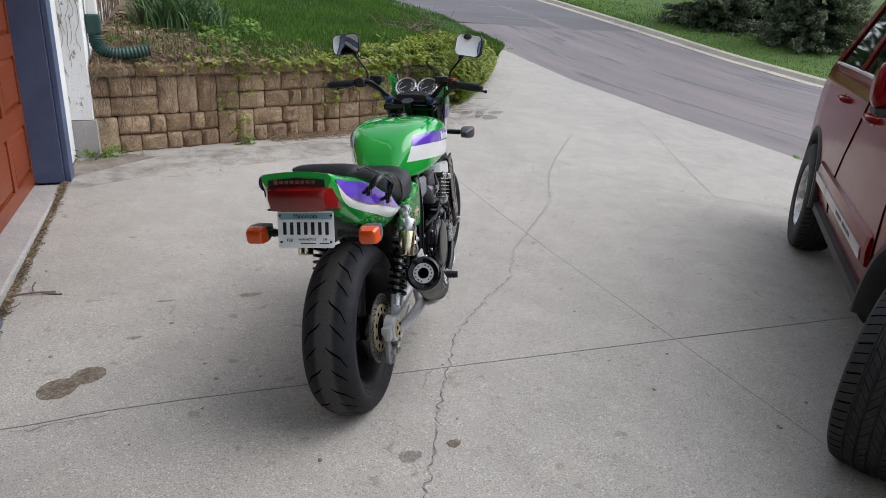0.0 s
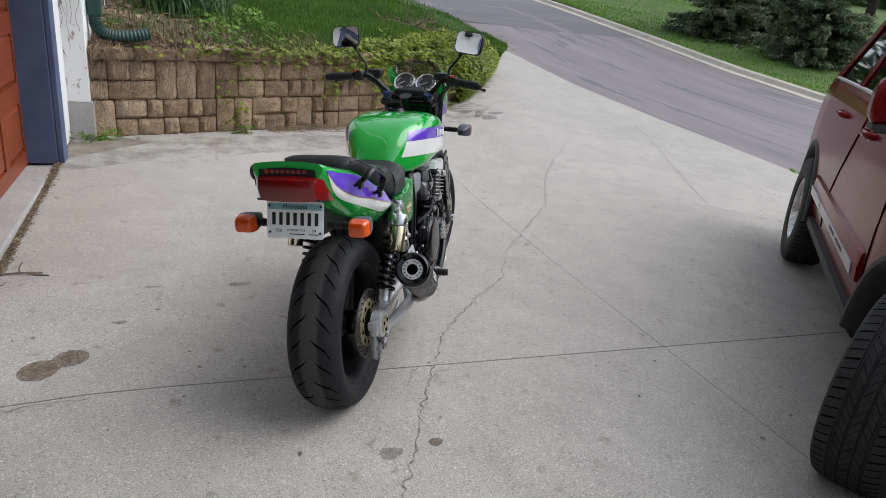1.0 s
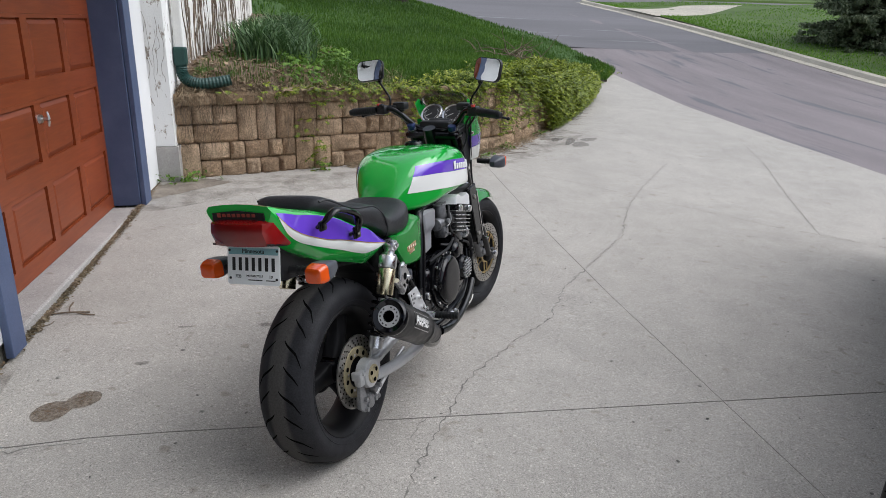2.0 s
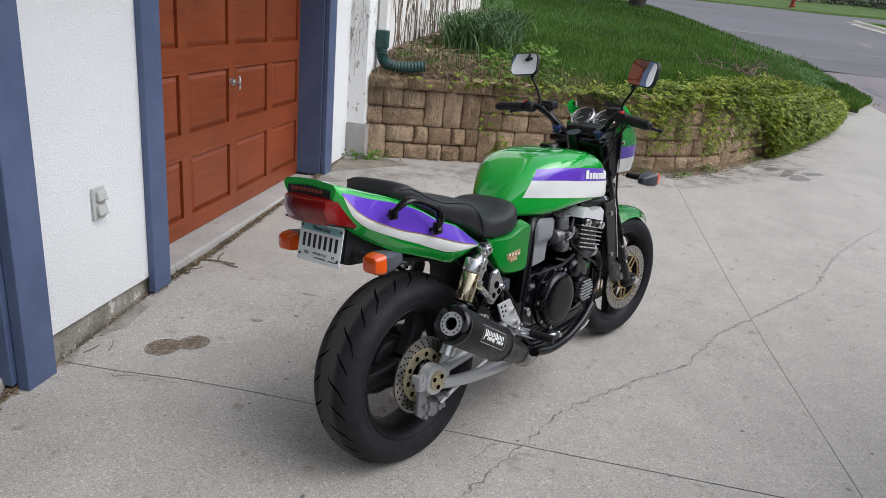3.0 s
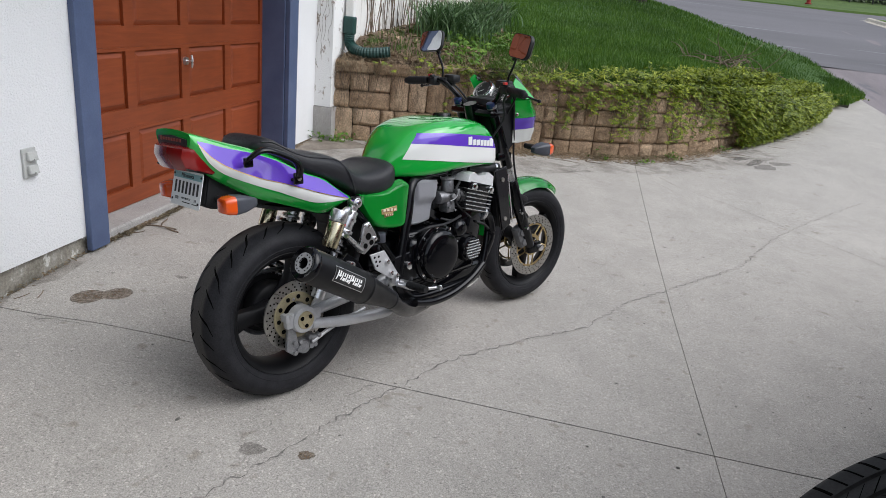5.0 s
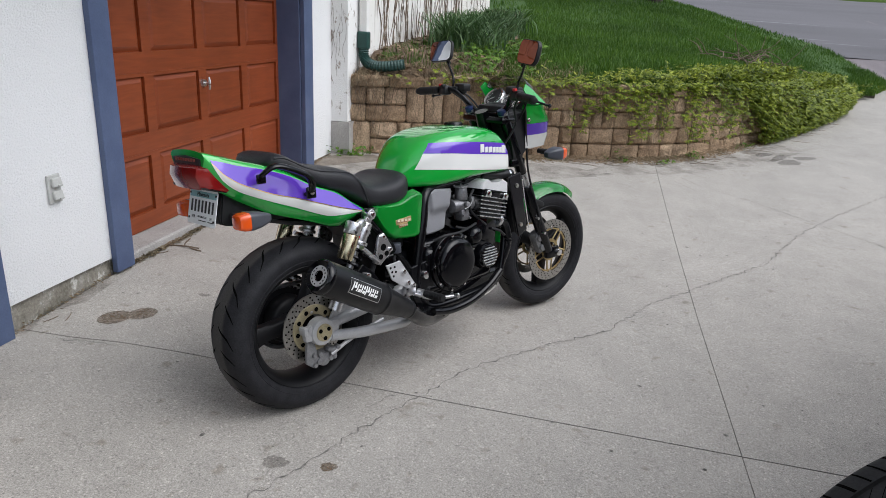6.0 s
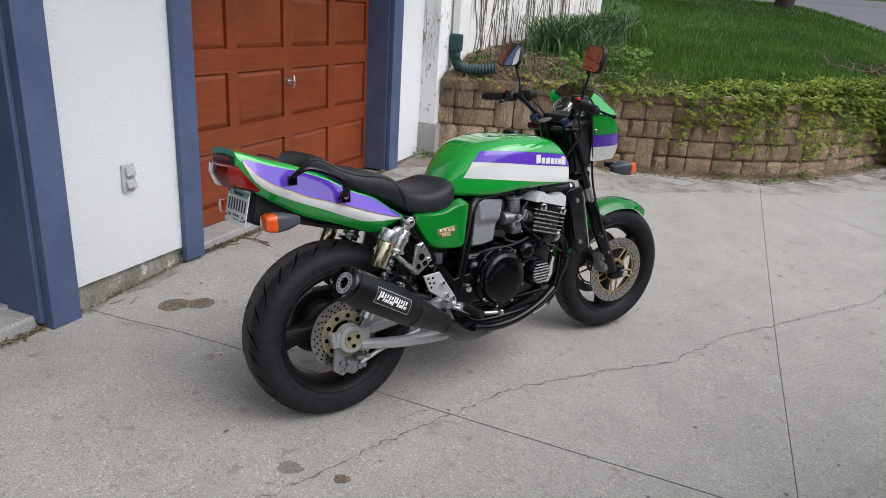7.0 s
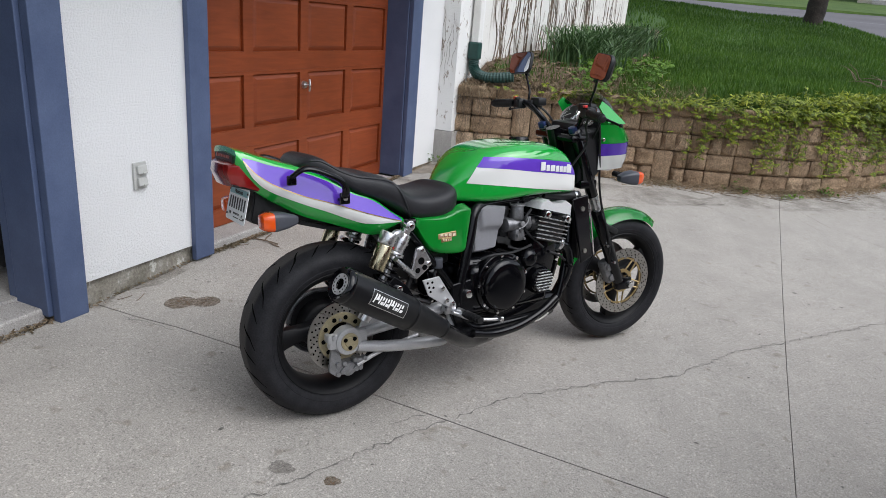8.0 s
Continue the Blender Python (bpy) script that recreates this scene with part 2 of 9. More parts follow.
def leafy(name, c1, c2, c3, rough=0.5, trans=0.25, scale=0.9):
    """Leaves and blades: colour varies by patch and by single leaf."""
    m = mat(name, rough, spec=0.35)
    v = coords(m)
    g = node(m, "ShaderNodeNewGeometry")
    c = ramp(m, g.outputs["Random Per Island"], [(0.0, c1), (0.5, c2), (1.0, c3)])
    p = noise_tex(m, v, scale, 4)
    c = mixc(m, 1.0, c, ramp(m, p, [(0.3, (0.65, 0.7, 0.6)), (0.7, (1.25, 1.2, 1.1))]), "MULTIPLY")
    setc(m, c)
    tr = node(m, "ShaderNodeBsdfTranslucent")
    link(m, c, tr.inputs["Color"])
    mx = node(m, "ShaderNodeMixShader", Fac=trans)
    out = m.node_tree.nodes["Material Output"]
    link(m, m.node_tree.nodes["Principled BSDF"].outputs[0], mx.inputs[1])
    link(m, tr.outputs[0], mx.inputs[2])
    link(m, mx.outputs[0], out.inputs["Surface"])
    return m


M_grass = leafy("grass_blades", (0.036, 0.100, 0.009), (0.064, 0.145, 0.014), (0.115, 0.205, 0.026), 0.55, 0.3, 0.7)
M_verge = leafy("verge_blades", (0.075, 0.20, 0.010), (0.115, 0.265, 0.016), (0.185, 0.33, 0.03), 0.55, 0.3, 0.5)
M_turf2 = grainy("mown_turf", (0.042, 0.085, 0.010), (0.078, 0.130, 0.020), 0.8, 40, 0.95, bumpy=0.5, fine_amt=0.45)
M_turf = grainy("turf", (0.030, 0.075, 0.010), (0.060, 0.125, 0.018), 0.8, 60, 0.95, bumpy=0.5, fine_amt=0.45)
M_vine = leafy("vine_leaves", (0.055, 0.085, 0.014), (0.19, 0.255, 0.026), (0.40, 0.45, 0.060), 0.5, 0.3, 2.5)
M_daff = leafy("daffodil_leaves", (0.045, 0.095, 0.038), (0.080, 0.155, 0.062), (0.14, 0.225, 0.10), 0.5, 0.2, 3.0)
M_weed = leafy("weed_leaves", (0.07, 0.16, 0.02), (0.12, 0.24, 0.03), (0.18, 0.30, 0.05), 0.5, 0.3, 3.0)
M_needle = leafy("spruce_needles", (0.10, 0.14, 0.085), (0.15, 0.19, 0.12), (0.25, 0.28, 0.19), 0.6, 0.25, 1.5)
M_leaf = leafy("tree_leaves", (0.05, 0.11, 0.02), (0.08, 0.16, 0.03), (0.12, 0.20, 0.04), 0.5, 0.3, 1.0)
M_bark = grainy("bark", (0.016, 0.012, 0.010), (0.052, 0.041, 0.034), 6, 40, 0.95, bumpy=0.9, fine_amt=0.5)
M_twig = grainy("dry_twig", (0.10, 0.07, 0.05), (0.22, 0.17, 0.12), 10, 80, 0.9)
M_straw = leafy("dry_stems", (0.16, 0.11, 0.07), (0.26, 0.19, 0.13), (0.38, 0.30, 0.22), 0.9, 0.05, 4.0)


def block_mat():
    m = mat("split_face_block", 0.92, spec=0.2)
    v = coords(m)
    oi = node(m, "ShaderNodeObjectInfo")
    add = node(m, "ShaderNodeVectorMath")
    add.operation = "ADD"
    link(m, v, add.inputs[0])
    link(m, oi.outputs["Location"], add.inputs[1])
    v = add.outputs[0]
    c = ramp(m, oi.outputs["Random"], [(0.0, (0.45, 0.318, 0.205)), (0.5, (0.55, 0.402, 0.265)), (1.0, (0.65, 0.490, 0.335))])
    mid = noise_tex(m, v, 7.0, 6, 0.65)
    fin = noise_tex(m, v, 70.0, 5, 0.7)
    c = mixc(m, 1.0, c, ramp(m, mid, [(0.3, (0.68, 0.66, 0.66)), (0.7, (1.22, 1.2, 1.18))]), "MULTIPLY")
    c = mixc(m, 1.0, c, ramp(m, fin, [(0.3, (0.52,) * 3), (0.7, (1.38,) * 3)]), "MULTIPLY")
    setc(m, c)
    lump = noise_tex(m, v, 26.0, 8, 0.78)
    bump(m, lump, 1.0, 0.045)
    return m


M_block = block_mat()


def door_mat():
    """Stained wood with a lengthways grain."""
    m = mat("stained_door_wood", 0.40, spec=0.35)
    v = coords(m, "Object", (1, 0.09, 1.0))
    g = noise_tex(m, v, 42.0, 6, 0.6, 0.6)
    b = noise_tex(m, coords(m), 2.0, 3)
    c = ramp(m, g, [(0.3, (0.180, 0.037, 0.011)), (0.7, (0.245, 0.055, 0.0165))])
    c = mixc(m, 1.0, c, ramp(m, b, [(0.3, (0.85,) * 3), (0.7, (1.15,) * 3)]), "MULTIPLY")
    setc(m, c)
    bump(m, g, 0.12, 0.003)
    return m


M_door = door_mat()
M_white = grainy("white_paint", (0.72, 0.71, 0.68), (0.80, 0.79, 0.77), 5, 120, 0.6, fine_amt=0.06)
M_dark = grainy("garage_board", (0.22, 0.21, 0.195), (0.32, 0.305, 0.285), 2, 60, 0.9)
M_dirt = grainy("washed_dirt", (0.15, 0.125, 0.10), (0.27, 0.235, 0.195), 9, 120, 0.95, bumpy=0.5, fine_amt=0.35)
M_chips = leafy("wood_chips", (0.10, 0.07, 0.05), (0.20, 0.15, 0.11), (0.33, 0.27, 0.21), 0.9, 0.0, 4.0)

# ---- the lie of the land ----
RISE_Y = [-50, 1.2, 2.2, 3.2, 4.7, 6.0, 8.5, 11.5, 15, 20, 25, 30, 40, 60, 150]
RISE_Z = [0, 0, 0.025, 0.07, 0.15, 0.21, 0.36, 0.66, 1.10, 1.70, 2.25, 2.75, 3.6, 5.0, 9.0]


def smooth01(t):
    t = max(0.0, min(1.0, t))
    return t * t * (3 - 2 * t)


def land(x, y):
    """Height of the paved ground."""
    dip = 0.035 * smooth01((-2.3 - x) / 0.6) * smooth01((0.7 - y) / 0.8)
    return -0.0245 * max(-6.0, min(x, 8.0)) + float(np.interp(y, RISE_Y, RISE_Z)) - dip


# foot of the retaining wall, from the house to the road
WALL = smooth_path([(-2.84, 3.72, 0), (-2.4, 3.86, 0), (-1.7, 4.12, 0), (-0.9, 4.42, 0), (-0.2, 4.70, 0), (0.45, 5.20, 0), (1.1, 6.10, 0), (1.8, 7.15, 0), (2.7, 8.75, 0), (3.7, 10.6, 0)], 10)
WALL_X = [p.x for p in WALL]
WALL_Y = [p.y for p in WALL]


def wall_x(y):
    return float(np.interp(y, WALL_Y + [11.8, 12.0], WALL_X + [4.4, 4.4]))


def wall_height(x):
    return 0.70 - 0.56 * smooth01((x - 0.6) / 3.1)


def wall_top(x):
    """Height of the wall's cap course, stepping down towards the road."""
    return 0.875 if x < 1.7 else 0.875 - 0.155 * (1 if x < 2.9 else 2)


def wall_dist(x, y):
    return min(math.hypot(x - p.x, y - p.y) for p in WALL[::4])


def lawn(x, y):
    """Height of the raised lawn behind the wall."""
    bank = 0.70 - 0.66 * smooth01((x - 0.3) / 3.9)
    bank *= 1 - smooth01((y - 16) / 9)
    full = land(x, y) + 0.05 + bank + 0.10 * smooth01((-0.8 - x) / 2.0)
    if y < 12 and x < 3.7:
        edge = max(wall_top(x) - 0.02, land(x, y) + 0.06)
        k = smooth01((wall_dist(x, y) - 0.10) / 0.6)
        return edge + (full - edge) * k
    return full


def sheet(name, rows, material, label, category, kind="structure", down=0.0):
    """A surface from rows of places."""
    bm = bmesh.new()
    vs = [[bm.verts.new(p) for p in r] for r in rows]
    for a, b in zip(vs, vs[1:]):
        for i in range(len(a) - 1):
            bm.faces.new((a[i], a[i + 1], b[i + 1], b[i]))
    if down:
        ext = bmesh.ops.extrude_face_region(bm, geom=bm.faces[:])
        bmesh.ops.translate(bm, vec=(0, 0, -down), verts=[v for v in ext["geom"] if isinstance(v, bmesh.types.BMVert)])
    ob = part(name, bm, material)
    for f in ob.data.polygons:
        f.use_smooth = True
    auto_smooth(ob.data, 30)
    return tagged(ob, label, category, kind=kind)


def frange(a, b, step):
    n = max(1, round((b - a) / step))
    return [a + (b - a) * i / n for i in range(n + 1)]


# ground: one sheet out to the horizon, under everything
xs = [-300, -120, -60, -35, -20, -12, -8, -5, -3, -1, 1, 3, 5, 7, 9, 11, 13, 16, 20, 28, 40, 70, 150, 300]
ys = [-300, -120, -60, -30, -15, -8, -4, 0, 2, 4, 6, 8, 10, 12, 14, 17, 20, 23, 26, 30, 36, 45, 60, 90, 150, 300]
sheet("ground", [[(x, y, land(x, y) - 0.09) for x in xs] for y in ys], M_turf, "grassy ground that runs out to the horizon", "ground")

# concrete driveway in slabs with open joints
driveway = thing("driveway", Matrix(), "pale grey broomed concrete driveway with cracks and stains", "driveway", kind="structure")


def slab(x0, x1, y0, y1):
    bm = bmesh.new()
    rows = []
    for y in frange(y0, y1, 0.3):
        lo = max(x0, -2.95 if y < 3.74 else wall_x(y) - 0.03)
        if lo >= x1 - 0.01:
            lo = x1 - 0.01
        rows.append([bm.verts.new((lo + (x1 - lo) * i / 12, y, land(lo + (x1 - lo) * i / 12, y))) for i in range(13)])
    for a, b in zip(rows, rows[1:]):
        for i in range(12):
            bm.faces.new((a[i], a[i + 1], b[i + 1], b[i]))
    edge = [e for e in bm.edges if len(e.link_faces) == 1]
    ext = bmesh.ops.extrude_edge_only(bm, edges=edge)
    bmesh.ops.translate(bm, vec=(0, 0, -0.1), verts=[v for v in ext["geom"] if isinstance(v, bmesh.types.BMVert)])
    ob = part("slab", bm, M_conc, driveway, smooth=True)
    return ob


GAP, GAP_B = 0.0015, 0.0030
slab(-2.95, -GAP, -8, -GAP_B)
slab(GAP, 4.42, -8, -GAP_B)
slab(-2.95, -GAP, GAP_B, 4.9)
slab(GAP, 4.42, GAP_B, 11.9)
bm = box_bm(7.2, 0.05, 0.02, (0.78, 0, -0.085), rot=Matrix.Rotation(math.atan(0.0245), 3, "Y"))
part("joint_filler", bm, M_joint, driveway)
bm = box_bm(0.05, 12.6, 0.02, (0, -1.7, -0.06))
part("joint_filler", bm, M_joint, driveway)


def crack(pts, width, jag, seed, material=M_crack):
    """A ragged thin line on the concrete."""
    rnd = random.Random(seed)
    line = []
    for a, b in zip(pts, pts[1:]):
        a, b = Vector(a), Vector(b)
        n = max(2, int((b - a).length / 0.020))
        side = Vector((-(b - a).y, (b - a).x)).normalized()
        for i in range(n):
            line.append(a + (b - a) * i / n + side * rnd.uniform(-jag, jag))
    line.append(Vector(pts[-1]))
    bm = bmesh.new()
    pair = []
    for i, p in enumerate(line):
        d = (line[min(i + 1, len(line) - 1)] - line[max(i - 1, 0)]).normalized()
        s = Vector((-d.y, d.x)) * width * rnd.choice([0.25, 0.45, 0.7, 1.0, 1.5]) * (0.3 if i in (0, len(line) - 1) else 1)
        pair.append([bm.verts.new((q.x, q.y, land(q.x, q.y) + 0.0022)) for q in (p + s, p - s)])
    for a, b in zip(pair, pair[1:]):
        bm.faces.new((a[0], a[1], b[1], b[0]))
    return part("crack", bm, material, driveway)


crack([(-1.66, -1.0), (-1.48, -0.64), (-1.34, -0.33), (-1.17, 0.0), (-1.03, 0.28), (-0.72, 0.62), (-0.46, 0.87), (-0.25, 1.28), (0, 1.57), (0.26, 1.88), (0.53, 2.2), (0.92, 2.95), (1.3, 3.5), (2.04, 4.46)], 0.0026, 0.012, 1)
crack([(-1.25, 0.0), (-1.29, -0.06), (-1.33, -0.13)], 0.0016, 0.006, 2)
crack([(-0.03, 4.6), (0.33, 3.99), (0.72, 3.68), (1.44, 2.92), (1.92, 2.4), (2.17, 2.2), (2.46, 1.93), (2.9, 1.4)], 0.0028, 0.006, 3)
crack([(2.17, 2.2), (2.62, 3.2), (3.24, 4.5), (3.6, 5.4)], 0.003, 0.005, 4)
crack([(-2.82, -0.02), (-2.7, -0.035), (-2.6, -0.02), (-2.45, -0.03)], 0.003, 0.008, 5)
for k, (x, y, a, n) in enumerate([(-2.2, 3.3, -1.2, 3), (-1.9, 3.35, -1.4, 3), (-2.5, 3.15, -0.3, 4), (0.1, 4.1, -1.0, 4), (-0.6, 3.9, -0.6, 5), (1.5, 5.4, -0.3, 4), (2.0, 6.2, -0.5, 4), (1.3, 3.9, 0.3, 3)]):
    crack([(x + 0.12 * i * math.cos(a) + 0.02 * math.sin(3 * i + k), y + 0.12 * i * math.sin(a) + 0.02 * math.cos(2 * i)) for i in range(n)], 0.0022, 0.006, 20 + k)


def stain(blobs, tone, seed):
    """A damp oil patch: a thin ragged film on the concrete."""
    rnd = random.Random(seed)
    for cx, cy, rx, ry, turn in blobs:
        bm = bmesh.new()
        off = [rnd.uniform(0, 7) for _ in range(3)]
        mid = bm.verts.new((cx, cy, land(cx, cy) + 0.0018))
        ring = []
        for i in range(40):
            a = 2 * math.pi * i / 40
            k = 1 + 0.10 * math.sin(3 * a + off[0]) + 0.07 * math.sin(7 * a + off[1]) + 0.05 * math.sin(13 * a + off[2])
            u, v = rx * k * math.cos(a), ry * k * math.sin(a)
            x, y = cx + u * math.cos(turn) - v * math.sin(turn), cy + u * math.sin(turn) + v * math.cos(turn)
            ring.append(bm.verts.new((x, y, land(x, y) + 0.0018)))
        for i in range(40):
            bm.faces.new((mid, ring[i], ring[(i + 1) % 40]))
        part("oil_stain", bm, tone, driveway)


def stain_mat(name, alpha, colour=(0.11, 0.09, 0.07)):
    m = grainy(name, tuple(c * 0.8 for c in colour), colour, 30, 160, 0.7)
    b = m.node_tree.nodes["Principled BSDF"]
    v = coords(m)
    link(m, ramp(m, noise_tex(m, v, 45.0, 5, 0.7), [(0.25, (alpha * 0.35,) * 3), (0.7, (min(1, alpha * 1.3),) * 3)]), b.inputs["Alpha"])
    return m


M_stain = stain_mat("oil_film", 0.66, (0.165, 0.115, 0.070))
M_stain2 = stain_mat("faint_film", 0.38, (0.13, 0.115, 0.10))
def lobed_stain(c, turn, lobes, tone):
    """One damp patch whose outline runs round two joined lobes."""
    bm = bmesh.new()
    lo, hi = min(u - r for u, r in lobes), max(u + r for u, r in lobes)
    top, low = [], []
    for i in range(41):
        f = i / 40
        u = lo + (hi - lo) * (0.5 - 0.5 * math.cos(math.pi * f))
        w = max(math.sqrt(max(0.0, r * r - (u - q) ** 2)) for q, r in lobes)
        w = max(w, 0.034 * (1 if lobes[0][0] < u < lobes[1][0] else 0))
        top.append((u, w * (0.92 + 0.14 * noise.noise(Vector((u * 45, 1, 0))) + 0.14 * noise.noise(Vector((u * 130, 1, 0))))))
        low.append((u, -w * (0.92 + 0.14 * noise.noise(Vector((u * 45, 7, 0))) + 0.14 * noise.noise(Vector((u * 130, 7, 0))))))
    def at(u, v):
        x, y = c[0] + u * math.cos(turn) - v * math.sin(turn), c[1] + u * math.sin(turn) + v * math.cos(turn)
        return bm.verts.new((x, y, land(x, y) + 0.0018))
    ta, la = [at(*p) for p in top], [at(*p) for p in low]
    for i in range(40):
        bm.faces.new((ta[i], ta[i + 1], la[i + 1], la[i]))
    part("oil_stain", bm, tone, driveway)


lobed_stain((-2.60, 0.235), 0.60, [(-0.055, 0.072), (0.062, 0.064)], M_stain)
stain([(-1.34, -0.50, 0.027, 0.021, 0.4)], M_stain, 3)
stain([(-1.51, -0.53, 0.042, 0.03, 0.2), (-1.89, 0.90, 0.055, 0.022, 0.1), (-2.40, 0.54, 0.032, 0.015, 0.1), (-2.29, 0.90, 0.035, 0.010, 0.0)], M_stain2, 4)
stain([(1.40, 5.36, 0.17, 0.09, 0.9), (1.62, 5.65, 0.15, 0.07, 0.6), (1.2, 5.62, 0.14, 0.06, 0.9), (1.33, 5.52, 0.22, 0.05, 1.1)], M_stain2, 6)

# street and cross street
rows = [[(x, y, land(x, y) - 0.012 - 0.02 * (1 if 4.42 < x < 4.9 else 0)) for x in [4.42, 4.7, 5.5, 6.5, 7.5, 8.5, 9.5, 10.35]] for y in frange(-60, 24, 1.5)]
sheet("road", rows, M_asphalt, "worn grey-mauve asphalt street with dark seal bands", "road")


def lawn_edge(y):
    """East edge of the raised lawn, rounding the street corner."""
    if y < 11.9:
        return wall_x(y) - 0.16
    if y < 15:
        return 4.4
    return 4.4 - 9.0 * ((y - 15) / 7.5) ** 2.0


rows = []
for y in frange(15.0, 36.0, 1.0):
    lo = 4.41 if y < 15.1 else max(-60, lawn_edge(min(y, 22.5)) - max(0, y - 22.5) * 30)
    hi = 10.35 if y < 29.5 else 10.35 + (y - 29.5) * 14
    rows.append([(lo + (hi - lo) * (i / 24), y, land(lo + (hi - lo) * (i / 24), y) - 0.008) for i in range(25)])
sheet("cross_road", rows, M_street, "worn grey asphalt street crossing at the corner", "road")

# kerb across the street and the verge behind it
kerb = thing("kerb", Matrix(), "pale concrete kerb along the far side of the street", "kerb", kind="structure")
for i, y in enumerate(frange(-10, 30.0, 2.5)[:-1]):
    bm = bmesh.new()
    secs = []
    for yy in (y + 0.008, y + 1.25, y + 2.492):
        z = land(10.35, yy)
        secs.append([(10.30, yy, z - 0.06), (10.30, yy, z + 0.0), (10.52, yy, z + 0.015), (10.60, yy, z + 0.10), (10.72, yy, z + 0.125), (10.80, yy, z + 0.11), (10.80, yy, z - 0.06)])
    part("kerbstone", loft_bm(secs), M_kerb, kerb)
verge_rows = [[(x, y, land(x, y) + 0.10 + 0.012 * max(0, x - 12) + 0.05 * math.sin(x * 0.7 + y * 0.3)) for x in [10.79, 11.5, 12.5, 14, 16, 18, 21, 25, 30, 40, 60]] for y in frange(-30, 30.0, 1.5)]
sheet("verge", verge_rows, M_turf2, "mown green grass across the street", "lawn")
bm = bmesh.new()
low = [(10.62, 22.3), (12.4, 23.1), (15.0, 25.4), (17.6, 27.9)]
high = [(10.62, 25.5), (11.6, 25.9), (13.2, 26.9), (14.7, 28.0)]
pair = []
for a, b in zip(smooth_path([(*p, 0) for p in low], 5), smooth_path([(*p, 0) for p in high], 5)):
    pair.append([bm.verts.new((q.x, q.y, land(q.x, q.y) + 0.112 + 0.012 * max(0, q.x - 12) + 0.05 * math.sin(q.x * 0.7 + q.y * 0.3))) for q in (a, a.lerp(b, 0.5), b)])
for p, q in zip(pair, pair[1:]):
    for j in range(2):
        bm.faces.new((p[j], q[j], q[j + 1], p[j + 1]))
tagged(part("pavement", bm, M_kerb, smooth=True), "pale concrete driveway across the street", "driveway", kind="structure")
far_rows = [[(x, y, land(x, y) + (0.10 if y > 35.6 else -0.06) + 0.03 * max(0, y - 37)) for x in [-60, -30, -15, -5, 0, 5, 10, 15, 20, 30, 60]] for y in [35.5, 35.62] + frange(37.0, 72, 2.5)]
sheet("far_lawn", far_rows, M_turf2, "mown grass in front of the houses", "lawn")

# raised lawn behind the retaining wall
rows = []
for y in frange(3.80, 22.4, 0.3):
    lo, hi = (-2.80 if y < 11.5 else -14.0), lawn_edge(y)
    hi = max(hi, lo + 0.05)
    rows.append([(lo + (hi - lo) * i / 16, y, lawn(lo + (hi - lo) * i / 16, y)) for i in range(17)])
sheet("lawn", rows, M_turf, "lush green lawn raised behind the block wall", "lawn")

# ---- the house ----
def wall_piece(name, x0, x1, y0, y1, z0, z1, material, label, parent=None):
    bm = box_bm(x1 - x0, y1 - y0, z1 - z0, ((x0 + x1) / 2, (y0 + y1) / 2, (z0 + z1) / 2))
    ob = part(name, bm, material, parent)
    if parent is None:
        tagged(ob, label, "wall", kind="structure")
    elif label:
        tagged(ob, label)
    return ob


# unseen upper walls and roof, made tall to block sky light from the driveway
TOP = 5.0
wall_piece("wall_front", -3.15, -2.95, -0.19, 0.72, 0.16, TOP, M_stucco, "white textured stucco wall between the garage doors")
wall_piece("wall_corner", -3.15, -2.953, 2.99, 3.62, 0.17, TOP, M_stucco, "white textured stucco wall beside the garage door")
wall_piece("wall_lintel", -3.15, -2.95, 0.72, 2.99, 2.32, TOP, M_stucco, "white stucco wall over the garage door")
wall_piece("wall_lintel_open", -3.15, -2.95, -3.1, -0.19, 2.32, TOP, M_stucco, "white stucco wall over the open garage bay")
wall_piece("wall_rear", -3.15, -2.95, -9, -3.1, 0.16, TOP, M_stucco, "white textured stucco wall")
wall_piece("wall_jog", -3.4, -2.80, 3.62, 4.2, 0.46, TOP, M_stucco_jog, "weathered off-white stucco corner with old plant roots")
wall_piece("wall_side", -3.4, -2.806, 4.2, 11.4, 0.4, TOP, M_stucco_old, "weathered white wall streaked with dried vine roots")
wall_piece("foundation_front", -3.15, -2.972, -0.19, 0.72, -0.2, 0.158, M_found, "mossy stained concrete foundation strip")
wall_piece("foundation_corner", -3.15, -2.965, 3.12, 3.62, -0.2, 0.168, M_found, "grey concrete foundation strip")
wall_piece("foundation_jog", -3.4, -2.78, 3.605, 4.2, -0.2, 0.455, M_apron, "grey concrete foundation block at the house corner")
wall_piece("foundation_rear", -3.15, -2.972, -9, -3.1, -0.2, 0.158, M_found, "grey concrete foundation strip")
# garage interior
wall_piece("garage_back_wall", -9.2, -9.0, -9, 4.2, -0.2, TOP, M_dark, "dim garage back wall")
wall_piece("garage_side_wall", -9.0, -3.15, 4.0, 4.2, -0.2, TOP, M_dark, "dim garage side wall")
wall_piece("garage_end_wall", -9.0, -3.15, -9.2, -9.0, -0.2, TOP, M_dark, "dim garage end wall")
bm = box_bm(6.0, 13.2, 0.3, (-6.15, -2.5, -0.045))
tagged(part("garage_floor", bm, M_apron), "stained concrete garage floor", "floor", kind="structure")
bm = box_bm(6.6, 20.8, 0.12, (-6.1, 1.1, TOP + 0.06))
tagged(part("ceiling", bm, M_white), "flat roof deck over the garage", "ceiling", kind="structure")
